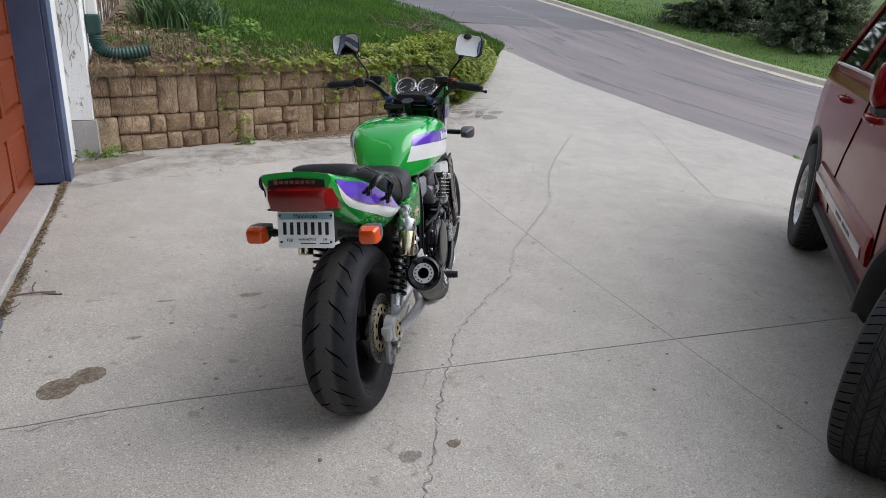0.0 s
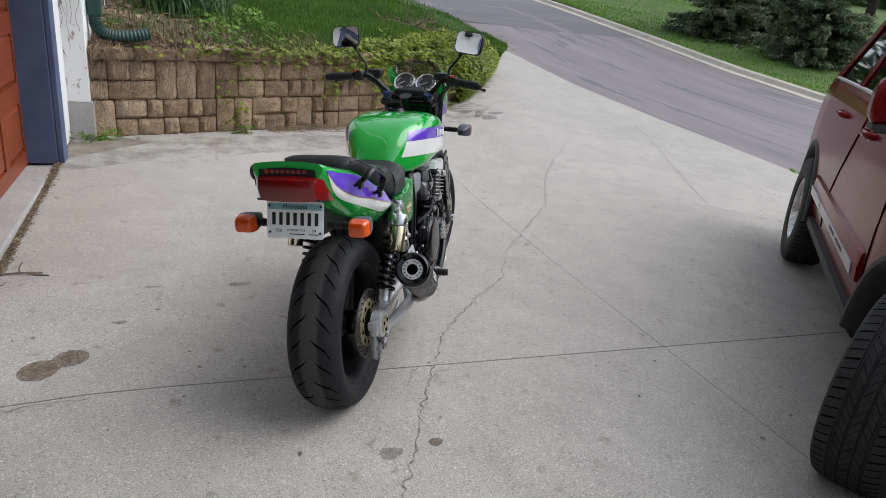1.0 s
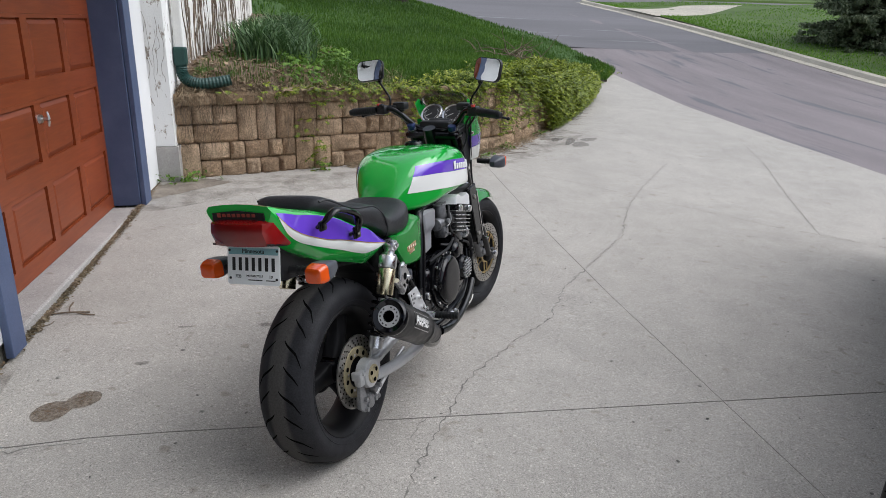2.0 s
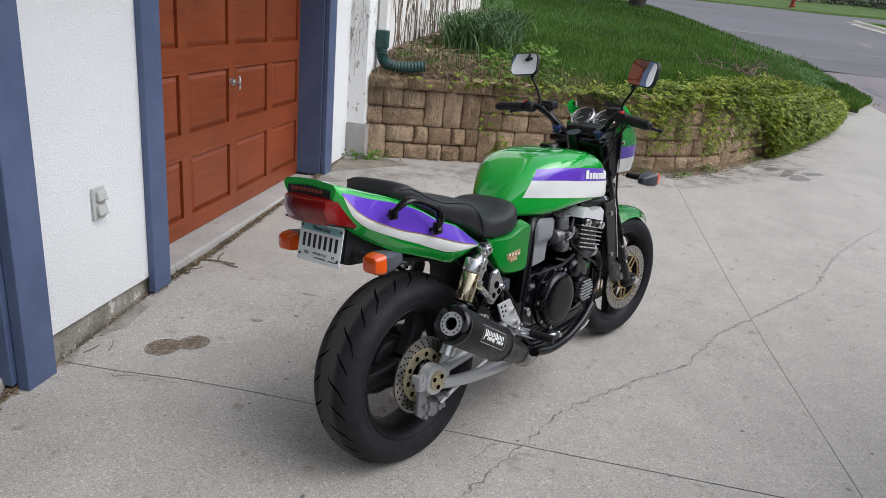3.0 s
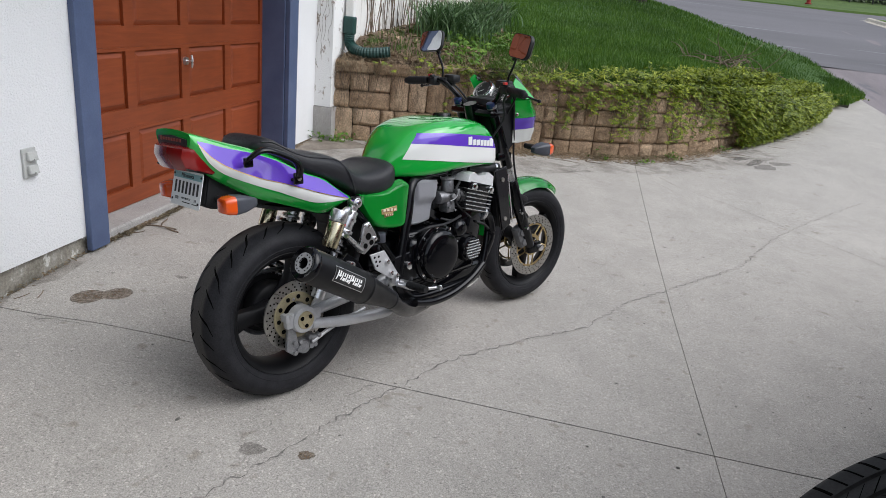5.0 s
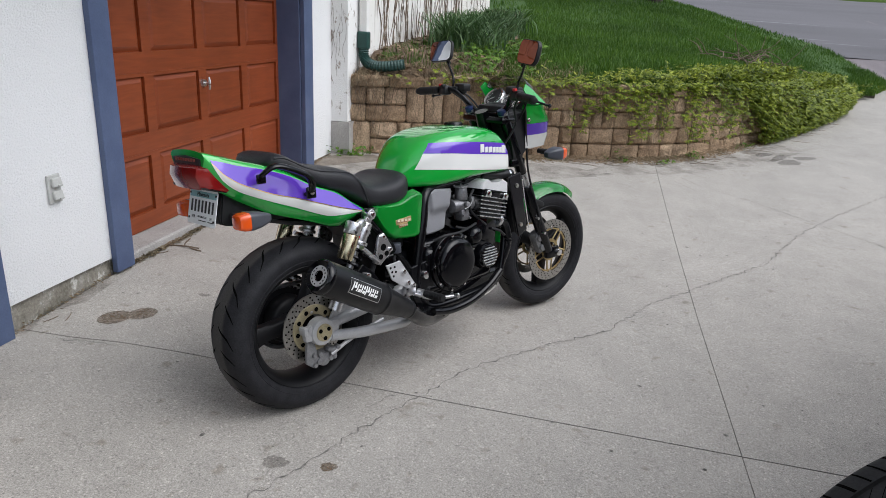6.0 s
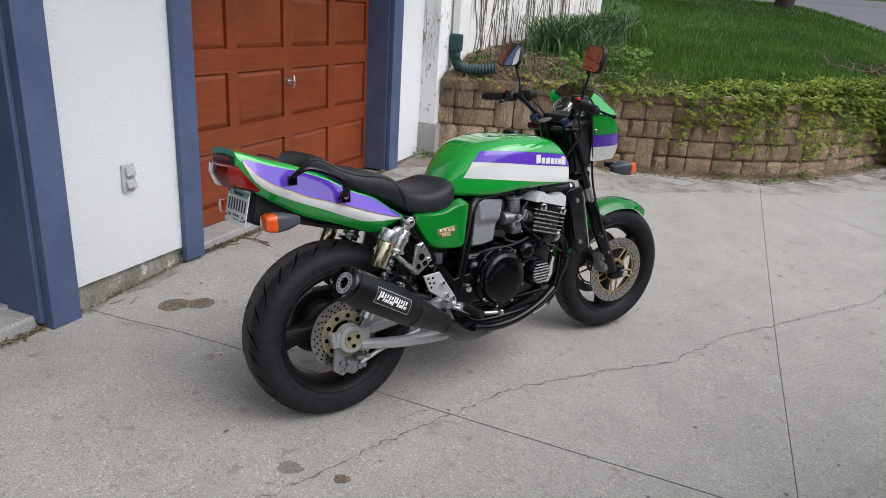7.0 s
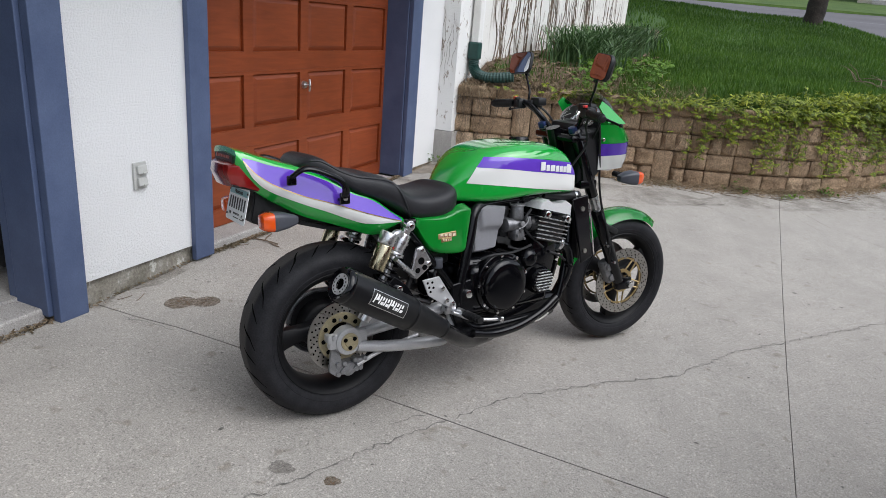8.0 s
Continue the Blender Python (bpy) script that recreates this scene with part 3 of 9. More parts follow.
bm = box_bm(7.3, 21.3, 0.25, (-6.1, 1.1, TOP + 0.26))
tagged(part("roof", bm, M_dark), "dark flat roof over the house", "roof", kind="structure")
# boxed overhang above the garage doors: unseen, added to shade the ground and wall
bm = box_bm(1.0, 12.1, 0.24, (-2.45, -2.95, 2.78), bevel=0.01)
tagged(part("eave", bm, M_white), "white boxed overhang added unseen above the garage doors to shade the driveway", "eave", kind="structure")


def trim(name, x0, x1, y0, y1, z0, z1, label="slate-blue painted wooden trim board"):
    bm = box_bm(x1 - x0, y1 - y0, z1 - z0, ((x0 + x1) / 2, (y0 + y1) / 2, (z0 + z1) / 2), bevel=0.004)
    return tagged(part(name, bm, M_blue), label, "trim", kind="structure")


trim("trim_1", -2.95, -2.905, -0.215, -0.075, 0.038, 2.45)
trim("trim_2", -3.15, -2.953, -0.235, -0.192, 0.060, 2.32)
trim("trim_3", -3.20, -3.153, -0.232, -0.195, 0.10, 2.32)
trim("trim_4", -2.95, -2.918, 0.60, 0.735, 0.085, 2.45)
trim("trim_5", -3.18, -2.953, 0.722, 0.752, 0.10, 2.32)
trim("trim_6", -2.95, -2.915, 2.965, 3.13, 0.135, 2.45)
trim("trim_7", -3.18, -2.953, 2.955, 2.988, 0.135, 2.32)
trim("trim_8", -2.95, -2.915, 0.737, 2.963, 2.32, 2.45)
trim("trim_9", -2.95, -2.905, -3.1, -0.217, 2.32, 2.45)
# threshold strip in front of the closed door
bm = box_bm(0.27, 2.20, 0.25, (-3.105, 1.855, 0.0), bevel=0.012)
tagged(part("threshold", bm, M_apron), "worn concrete threshold under the garage door", "threshold", kind="structure")
bm = box_bm(0.27, 2.8, 0.25, (-3.125, -1.62, -0.035), bevel=0.012)
tagged(part("threshold", bm, M_apron), "worn concrete threshold of the open garage bay", "threshold", kind="structure")


def garage_door():
    """Four columns of raised panels in each of five sections."""
    door = thing("garage_door", Matrix.Translation((-3.14, 1.855, 0.13)), "closed red-brown stained wood panel garage door", "garage door", kind="structure")
    half, sec = 1.105, 0.447
    cols = [-0.83, -0.277, 0.277, 0.83]
    for r in range(5):
        bm = bmesh.new()
        z0 = r * sec
        cuts_y = [-half]
        for c in cols:
            cuts_y += [c - 0.234, c + 0.234]
        cuts_y.append(half)
        cuts_z = [z0 + 0.0003, z0 + (0.112 if r else 0.10), z0 + sec - 0.022, z0 + sec - 0.0005]
        grid = [[bm.verts.new((0, y, z)) for z in cuts_z] for y in cuts_y]
        for i in range(len(cuts_y) - 1):
            for j in range(3):
                f = bm.faces.new((grid[i][j], grid[i + 1][j], grid[i + 1][j + 1], grid[i][j + 1]))
        bm.faces.ensure_lookup_table()
        wells = [f for f in bm.faces if f.calc_center_median().z > cuts_z[1] and f.calc_center_median().z < cuts_z[2] and min(abs(f.calc_center_median().y - c) for c in cols) < 0.05]
        bmesh.ops.inset_individual(bm, faces=wells, thickness=0.009, depth=0.0)
        for f in wells:
            for v in f.verts:
                v.co.x -= 0.019
        bmesh.ops.inset_individual(bm, faces=wells, thickness=0.003, depth=0.0)
        bmesh.ops.inset_individual(bm, faces=wells, thickness=0.042, depth=0.0)
        for f in wells:
            for v in f.verts:
                v.co.x += 0.016
        rim = [e for e in bm.edges if len(e.link_faces) == 1]
        ext = bmesh.ops.extrude_edge_only(bm, edges=rim)
        bmesh.ops.translate(bm, vec=(-0.04, 0, 0), verts=[v for v in ext["geom"] if isinstance(v, bmesh.types.BMVert)])
        part("door_section", bm, M_door, door)
    M_chrome0 = grainy("door_handle_metal", (0.6, 0.6, 0.6), (0.7, 0.7, 0.7), 30, 200, 0.3, 1.0, fine_amt=0.05)
    bm = lathe_bm([(0, 0.016), (0.022, 0.016), (0.026, 0.0)], 20, "X", (0.0, 0.0, 0.79))
    cyl_bm((0.01, 0.0, 0.79), (0.045, 0.0, 0.79), 0.008, bm=bm)
    tube_bm([(0.045, 0.0, 0.83), (0.05, 0.0, 0.79), (0.045, 0.0, 0.75)], [0.006, 0.009, 0.006], 8, 4, bm=bm)
    part("door_handle", bm, M_chrome0, door, "bright metal T-shaped door handle", smooth=True)


garage_door()

# ---- the motorcycle ----
def glossy(name, colour, rough=0.12, coat=1.0, metal=0.0, var=0.06, dust=0.0):
    m = mat(name, rough, metal, 0.5, coat)
    v = coords(m)
    n = noise_tex(m, v, 6.0, 4)
    c = ramp(m, n, [(0.3, tuple(x * (1 - var) for x in colour)), (0.7, tuple(min(1, x * (1 + var)) for x in colour))])
    if dust:
        f = noise_tex(m, v, 40.0, 6, 0.7)
        c = mixc(m, ramp(m, f, [(0.5, (0,) * 3), (0.8, (dust,) * 3)]), c, (0.25, 0.22, 0.19))
    setc(m, c)
    setr(m, ramp(m, noise_tex(m, v, 25.0, 5, 0.6), [(0.3, (rough * 0.8,) * 3), (0.75, (rough * 1.5,) * 3)]))
    return m


def metal_mat(name, colour, rough=0.3, var=0.15):
    m = mat(name, rough, 1.0)
    v = coords(m)
    c = ramp(m, noise_tex(m, v, 30.0, 5, 0.6), [(0.3, tuple(x * (1 - var) for x in colour)), (0.7, colour)])
    setc(m, c)
    setr(m, ramp(m, noise_tex(m, v, 60.0, 4, 0.6), [(0.3, (rough * 0.7,) * 3), (0.75, (min(1, rough * 1.5),) * 3)]))
    return m


B_green = glossy("green_paint", (0.014, 0.36, 0.042), 0.09)
B_purple = glossy("purple_paint", (0.125, 0.050, 0.50), 0.12)
B_whitep = glossy("white_tank_paint", (0.78, 0.78, 0.75), 0.16, var=0.02)
B_gold = metal_mat("gold_line", (0.75, 0.52, 0.20), 0.35)
B_black = glossy("gloss_black", (0.003, 0.003, 0.004), 0.08, coat=0.0, dust=0.0)
B_frame = glossy("black_frame_paint", (0.003, 0.003, 0.004), 0.15, coat=0.0, dust=0.0)
B_plastic = grainy("black_plastic", (0.008, 0.008, 0.009), (0.014, 0.014, 0.015), 9, 250, 0.45, spec=0.35, bumpy=0.1, fine_amt=0.15)
B_greyplastic = grainy("grey_plastic", (0.040, 0.043, 0.055), (0.056, 0.060, 0.072), 9, 250, 0.40, bumpy=0.06, fine_amt=0.1)
B_airbox = grainy("silver_grey_cover", (0.42, 0.42, 0.445), (0.49, 0.49, 0.515), 9, 300, 0.40, bumpy=0.05, fine_amt=0.1)
B_vinyl = grainy("seat_vinyl", (0.011, 0.011, 0.013), (0.018, 0.018, 0.021), 12, 420, 0.42, spec=0.45, bumpy=0.30, fine_amt=0.2)
B_satin = grainy("satin_black_wheel_paint", (0.006, 0.006, 0.007), (0.012, 0.012, 0.013), 9, 200, 0.48, spec=0.18, bumpy=0.03, fine_amt=0.1)
B_cast = grainy("dull_grey_casting", (0.16, 0.16, 0.165), (0.27, 0.27, 0.275), 25, 200, 0.5, 0.5, fine_amt=0.15, bumpy=0.1)
B_alu = metal_mat("cast_aluminium", (0.72, 0.72, 0.73), 0.30)
B_swing = grainy("silver_paint", (0.44, 0.44, 0.45), (0.54, 0.54, 0.54), 12, 250, 0.4, 0.35, fine_amt=0.08, bumpy=0.05)
B_chrome = metal_mat("polished_metal", (0.80, 0.80, 0.80), 0.12, 0.06)
B_disc = metal_mat("brake_disc_steel", (0.50, 0.48, 0.45), 0.32)
B_carrier = grainy("tan_carrier", (0.42, 0.36, 0.22), (0.52, 0.45, 0.29), 20, 200, 0.42, 0.5, fine_amt=0.1)
B_goldmetal = metal_mat("gold_anodised", (0.62, 0.47, 0.24), 0.38)
B_champagne = metal_mat("champagne_reservoir", (0.70, 0.62, 0.42), 0.22, 0.08)
B_silver = grainy("silver_painted_casting", (0.60, 0.60, 0.60), (0.70, 0.70, 0.70), 14, 260, 0.42, 0.25, fine_amt=0.10, bumpy=0.08)
B_fin = metal_mat("machined_fin_edge", (0.75, 0.75, 0.74), 0.25)
B_muff = glossy("satin_black_muffler", (0.006, 0.006, 0.007), 0.34, coat=0.0)
B_pipe = glossy("black_header_pipe", (0.004, 0.004, 0.005), 0.14, coat=0.2, dust=0.02)
B_red = glossy("red_lens", (0.17, 0.006, 0.006), 0.18, coat=0.6, var=0.25)
B_amber = glossy("amber_lens", (0.62, 0.078, 0.008), 0.16, coat=0.4, var=0.2)
B_platew = grainy("plate_white", (0.80, 0.82, 0.82), (0.86, 0.88, 0.88), 20, 200, 0.4, fine_amt=0.03, bumpy=0.0)
B_plateb = grainy("plate_teal", (0.22, 0.44, 0.48), (0.30, 0.52, 0.55), 20, 200, 0.4, fine_amt=0.05, bumpy=0.0)
B_ink = grainy("black_ink", (0.010, 0.010, 0.010), (0.02, 0.02, 0.02), 20, 200, 0.5, bumpy=0)
B_badge = grainy("badge_white", (0.75, 0.75, 0.73), (0.82, 0.82, 0.80), 20, 200, 0.3, bumpy=0, fine_amt=0.03)
B_redink = grainy("red_mark", (0.55, 0.03, 0.03), (0.62, 0.05, 0.04), 20, 200, 0.4, bumpy=0)
B_badgered = grainy("badge_dark_red", (0.20, 0.03, 0.02), (0.28, 0.05, 0.03), 20, 200, 0.4, bumpy=0)
B_carb = grainy("dark_carburettor_casting", (0.10, 0.10, 0.105), (0.22, 0.22, 0.23), 40, 200, 0.38, 0.6, fine_amt=0.2, bumpy=0.1)
B_cream = grainy("badge_cream", (0.62, 0.55, 0.38), (0.72, 0.65, 0.48), 20, 200, 0.35, bumpy=0)
B_mirror = mat("mirror_glass", 0.02, 1.0)
setc(B_mirror, (0.86, 0.88, 0.90))
B_dialface = grainy("dial_face", (0.015, 0.015, 0.017), (0.025, 0.025, 0.028), 20, 200, 0.4, bumpy=0)
B_blue_cap = grainy("blue_anodised", (0.025, 0.04, 0.12), (0.035, 0.06, 0.17), 20, 200, 0.35, 0.6, bumpy=0)


def smoke_glass():
    m = mat("smoked_screen", 0.04)
    b = m.node_tree.nodes["Principled BSDF"]
    b.inputs["Base Color"].default_value = (0.012, 0.014, 0.012, 1)
    b.inputs["Alpha"].default_value = 0.66
    b.inputs["Coat Weight"].default_value = 1.0
    return m


B_smoke = smoke_glass()


def tyre_mat():
    m = mat("tyre_rubber", 0.62, spec=0.18)
    v = coords(m)
    sx = node(m, "ShaderNodeSeparateXYZ")
    link(m, v, sx.inputs[0])
    ab = node(m, "ShaderNodeMath")
    ab.operation = "ABSOLUTE"
    link(m, sx.outputs["Y"], ab.inputs[0])
    n = noise_tex(m, v, 25.0, 5, 0.6)
    base = ramp(m, n, [(0.3, (0.012, 0.012, 0.014)), (0.7, (0.021, 0.021, 0.024))])
    worn = ramp(m, ab.outputs[0], [(0.024, (0.75,) * 3), (0.036, (0,) * 3)])
    fin = noise_tex(m, v, 200.0, 3)
    c = mixc(m, worn, base, (0.072, 0.068, 0.064))
    c = mixc(m, 1.0, c, ramp(m, fin, [(0.3, (0.8,) * 3), (0.7, (1.2,) * 3)]), "MULTIPLY")
    setc(m, c)
    bump(m, fin, 0.12, 0.002)
    return m


B_tyre = tyre_mat()
B_groove = grainy("groove_black", (0.002, 0.002, 0.002), (0.004, 0.004, 0.004), 20, 100, 0.95, spec=0.05, bumpy=0)

for m, level in ((B_black, 0.35), (B_frame, 0.3), (B_pipe, 0.22), (B_muff, 0.3), (B_vinyl, 0.35)):
    m.node_tree.nodes["Principled BSDF"].inputs["Specular IOR Level"].default_value = level

BIKE = Matrix.Translation((-1.580, -0.162, 0.026)) @ Matrix.Rotation(radians(58.5), 4, "Z") @ Matrix.Rotation(radians(-6.5), 4, "X")
bike = thing("motorcycle", BIKE, "green, purple and white sport motorcycle leaning on its side stand", "motorcycle")
HEAD = Vector((1.09, 0, 0.95))
STEER = Matrix.Translation(HEAD) @ Matrix.Rotation(radians(-7), 4, Vector((-0.4067, 0, 0.9135))) @ Matrix.Translation(-HEAD)


def bp(name, bm, material, label="", parent=None, smooth=True, front=False):
    """A part of the motorcycle; front parts turn with the handlebar."""
    ob = part(name, bm, material, parent or bike, label, smooth)
    if front and parent is None:
        ob.matrix_local = STEER
    return ob


def both(make):
    """Runs a builder for the right (-1) and the left (+1) side."""
    for s in (-1, 1):
        make(s)


def torus_profile_tyre(R, half, rim_r):
    return [(rim_r + 0.004, -half * 0.80), (rim_r + 0.012, -half * 0.90), (rim_r + (R - rim_r) * 0.40, -half * 1.0), (rim_r + (R - rim_r) * 0.58, -half * 0.985),
            (rim_r + (R - rim_r) * 0.75, -half * 0.86), (rim_r + (R - rim_r) * 0.88, -half * 0.64), (rim_r + (R - rim_r) * 0.965, -half * 0.36), (R, 0),
            (rim_r + (R - rim_r) * 0.965, half * 0.36), (rim_r + (R - rim_r) * 0.88, half * 0.64), (rim_r + (R - rim_r) * 0.75, half * 0.86),
            (rim_r + (R - rim_r) * 0.58, half * 0.985), (rim_r + (R - rim_r) * 0.40, half * 1.0), (rim_r + 0.012, half * 0.90), (rim_r + 0.004, half * 0.80)]


def fine_profile(prof, n=3):
    return [(p.x, p.y) for p in smooth_path([(a, b, 0) for a, b in prof], n)]


def surf_r(prof, y):
    """Radius of the outer tread at a sideways place."""
    lo = min(range(len(prof)), key=lambda i: prof[i][1])
    hi = max(range(len(prof)), key=lambda i: prof[i][1])
    run_ = sorted((p[1], p[0]) for p in prof[min(lo, hi):max(lo, hi) + 1])
    return float(np.interp(y, [p[0] for p in run_], [p[1] for p in run_]))


def grooves_bm(prof, R, pattern, repeats, off):
    """Curved sipes laid into the tread."""
    bm = bmesh.new()
    for k in range(repeats):
        for side in (-1, 1):
            a0 = 2 * math.pi * (k + (0.5 if side > 0 else 0)) / repeats
            for line, wid in pattern:
                pair = []
                n = 9
                for i in range(n):
                    t = i / (n - 1)
                    f = t * (len(line) - 1)
                    j = min(int(f), len(line) - 2)
                    da = line[j][0] + (line[j + 1][0] - line[j][0]) * (f - j)
                    yy = line[j][1] + (line[j + 1][1] - line[j][1]) * (f - j)
                    w = wid * (0.35 + 0.65 * math.sin(math.pi * min(1, max(0, t * 0.9 + 0.05))))
                    row = []
                    for sgn in (-1, 1):
                        a = a0 + da + sgn * w / R
                        y = side * yy
                        r = surf_r(prof, y) + off
                        row.append(bm.verts.new((r * math.cos(a), y, r * math.sin(a))))
                    pair.append(row)
                for p, q in zip(pair, pair[1:]):
                    bm.faces.new((p[0], p[1], q[1], q[0]))
    return bm


def spoke_bm(n, r0, r1, w0, w1, t0, t1, phase, bend=0.0):
    bm = bmesh.new()
    for k in range(n):
        a = 2 * math.pi * k / n + phase
        secs = []
        for i in range(7):
            f = i / 6
            r = r0 + (r1 - r0) * f
            w = w0 + (w1 - w0) * f - 0.012 * math.sin(math.pi * f)
            t = t0 + (t1 - t0) * f
            aa = a + bend * f * f
            ring = []
            for q in range(12):
                b = 2 * math.pi * q / 12
                cu, cv = math.cos(b), math.sin(b)
                u = w * math.copysign(abs(cu) ** 0.6, cu)
                v = t * math.copysign(abs(cv) ** 0.6, cv)
                ring.append((r * math.cos(aa) - u * math.sin(aa), v, r * math.sin(aa) + u * math.cos(aa)))
            secs.append(ring)
        loft_bm(secs, bm=bm)
    return bm


def holes_bm(rings, y, side, rad, bm=None):
    """Drilled holes of a disc, as shallow dark cups."""
    bm = bm or bmesh.new()
    for r, n, ph in rings:
        for k in range(n):
            a = 2 * math.pi * k / n + ph
            c = (r * math.cos(a), y, r * math.sin(a))
            cyl_bm(c, (c[0], y + side * 0.0008, c[2]), rad, seg=8, bm=bm)
    return bm


def wheel(name, at, R, half, rim_r, rim_half, phase, front):
    hub = bp(name, lathe_bm(fine_profile([(0.0, -0.055), (0.040, -0.055), (0.046, -0.045), (0.044, 0.0), (0.046, 0.045), (0.040, 0.055), (0.0, 0.055)], 2), 28, "Y"), B_frame, "black cast three-spoke wheel", front=front)
    hub.matrix_local = (STEER if front else Matrix()) @ Matrix.Translation(at)
    rp = [(rim_r + 0.008, -rim_half), (rim_r + 0.003, -rim_half - 0.004), (rim_r - 0.010, -rim_half + 0.004), (rim_r - 0.018, -rim_half + 0.016), (rim_r - 0.026, -rim_half + 0.030), (rim_r - 0.030, -0.012),
          (rim_r - 0.030, 0.012), (rim_r - 0.026, rim_half - 0.030), (rim_r - 0.018, rim_half - 0.016), (rim_r - 0.010, rim_half - 0.004), (rim_r + 0.003, rim_half + 0.004), (rim_r + 0.008, rim_half)]
    bp("rim", lathe_bm(rp, 72, "Y", closed=True), B_satin, parent=hub)
    bp("spokes", spoke_bm(3, 0.035, rim_r - 0.026, 0.040, 0.042, 0.034, 0.026, phase, 0.10), B_satin, parent=hub)
    prof = fine_profile(torus_profile_tyre(R, half, rim_r), 3)
    bp("tyre", lathe_bm(prof, 84, "Y"), B_tyre, "black road tyre with a dusty worn centre", parent=hub)
    if front:
        pat = [([(0.0, 0.008), (0.05, 0.020), (0.13, 0.036), (0.17, half * 0.82)], 0.0034), ([(0.20, 0.022), (0.27, half * 0.72)], 0.0028)]
        tagged(bp("tread_groove", grooves_bm(prof, R, pat, 13, 0.0009), B_groove, parent=hub, smooth=False), kind="stuff")
    else:
        pat = [([(0.0, 0.010), (0.035, 0.018), (0.075, 0.034), (0.115, 0.052), (0.20, 0.066), (0.245, 0.072)], 0.0048),
               ([(0.25, 0.022), (0.30, 0.036), (0.36, 0.056), (0.42, 0.068)], 0.0042)]
        tagged(bp("tread_groove", grooves_bm(prof, R, pat, 13, 0.0010), B_groove, parent=hub, smooth=False), kind="stuff")
    # raised rings and a moulded line on the side wall
    bm = bmesh.new()
    for s in (-1, 1):
        lathe_bm([(rim_r + 0.022, s * (half * 0.955)), (rim_r + 0.024, s * (half * 0.955 + 0.0016)), (rim_r + 0.026, s * (half * 0.965))], 64, "Y", bm=bm)
    bp("side_wall_ring", bm, B_tyre, parent=hub)
    return hub


rear = wheel("rear_wheel", (0.012, 0, 0.314), 0.314, 0.090, 0.216, 0.072, radians(178), False)
frontw = wheel("front_wheel", (1.466, 0, 0.299), 0.299, 0.060, 0.216, 0.048, radians(26), True)


def annulus_bm(r0, r1, y, thick, seg=64, bm=None):
    return lathe_bm([(r0, y - thick / 2), (r1, y - thick / 2), (r1, y + thick / 2), (r0, y + thick / 2)], seg, "Y", closed=True, bm=bm)


# rear brake disc on the right, sprocket on the left
bp("brake_disc", annulus_bm(0.082, 0.125, -0.098, 0.005), B_disc, "drilled steel brake disc", parent=rear)
bp("disc_holes", holes_bm([(0.092, 26, 0), (0.103, 26, 0.08), (0.114, 26, 0.16)], -0.1006, -1, 0.0034), B_groove, parent=rear)
bp("disc_carrier", annulus_bm(0.052, 0.086, -0.099, 0.009), B_carrier, "tan brake disc carrier", parent=rear)
for k in range(10):
    bp("carrier_hole", holes_bm([(0.069, 1, 0.1 + 2 * math.pi * k / 10)], -0.1037, -1, 0.0085), B_groove, parent=rear)
for k in range(5):
    bp("carrier_bolt", holes_bm([(0.061, 1, 0.4 + 2 * math.pi * k / 5)], -0.1037, -1, 0.006), B_alu, parent=rear)
teeth = []
for k in range(160):
    a = 2 * math.pi * k / 160
    r = 0.112 + (0.005 if k % 4 in (0, 1) else -0.002)
    teeth.append((r * math.cos(a), r * math.sin(a)))
bm = bmesh.new()
outer = [bm.verts.new((x, 0.098, z)) for x, z in teeth]
inner = [bm.verts.new((0.046 * math.cos(2 * math.pi * k / 160), 0.098, 0.046 * math.sin(2 * math.pi * k / 160))) for k in range(160)]
for k in range(160):
    bm.faces.new((outer[k], outer[(k + 1) % 160], inner[(k + 1) % 160], inner[k]))
ext = bmesh.ops.extrude_face_region(bm, geom=bm.faces[:])
bmesh.ops.translate(bm, vec=(0, -0.006, 0), verts=[v for v in ext["geom"] if isinstance(v, bmesh.types.BMVert)])
bp("sprocket", bm, B_satin, "dark rear sprocket", parent=rear, smooth=False)
bp("hub_drum", lathe_bm(fine_profile([(0.046, 0.020), (0.080, 0.028), (0.088, 0.045), (0.088, 0.084), (0.046, 0.088)], 2), 40, "Y"), B_satin, "black cush drive drum", parent=rear)
loop = [(0.012 + 0.116 * math.cos(radians(a)), 0.095, 0.314 + 0.116 * math.sin(radians(a))) for a in range(80, 285, 12)] + [(0.30, 0.095, 0.245), (0.50, 0.095, 0.31), (0.545, 0.095, 0.36), (0.50, 0.095, 0.41), (0.30, 0.095, 0.42), (0.032, 0.095, 0.429)]
bp("chain", tube_bm(loop, 0.009, 6, 3, caps=False, flat=1.0), B_carb, "dull steel drive chain")

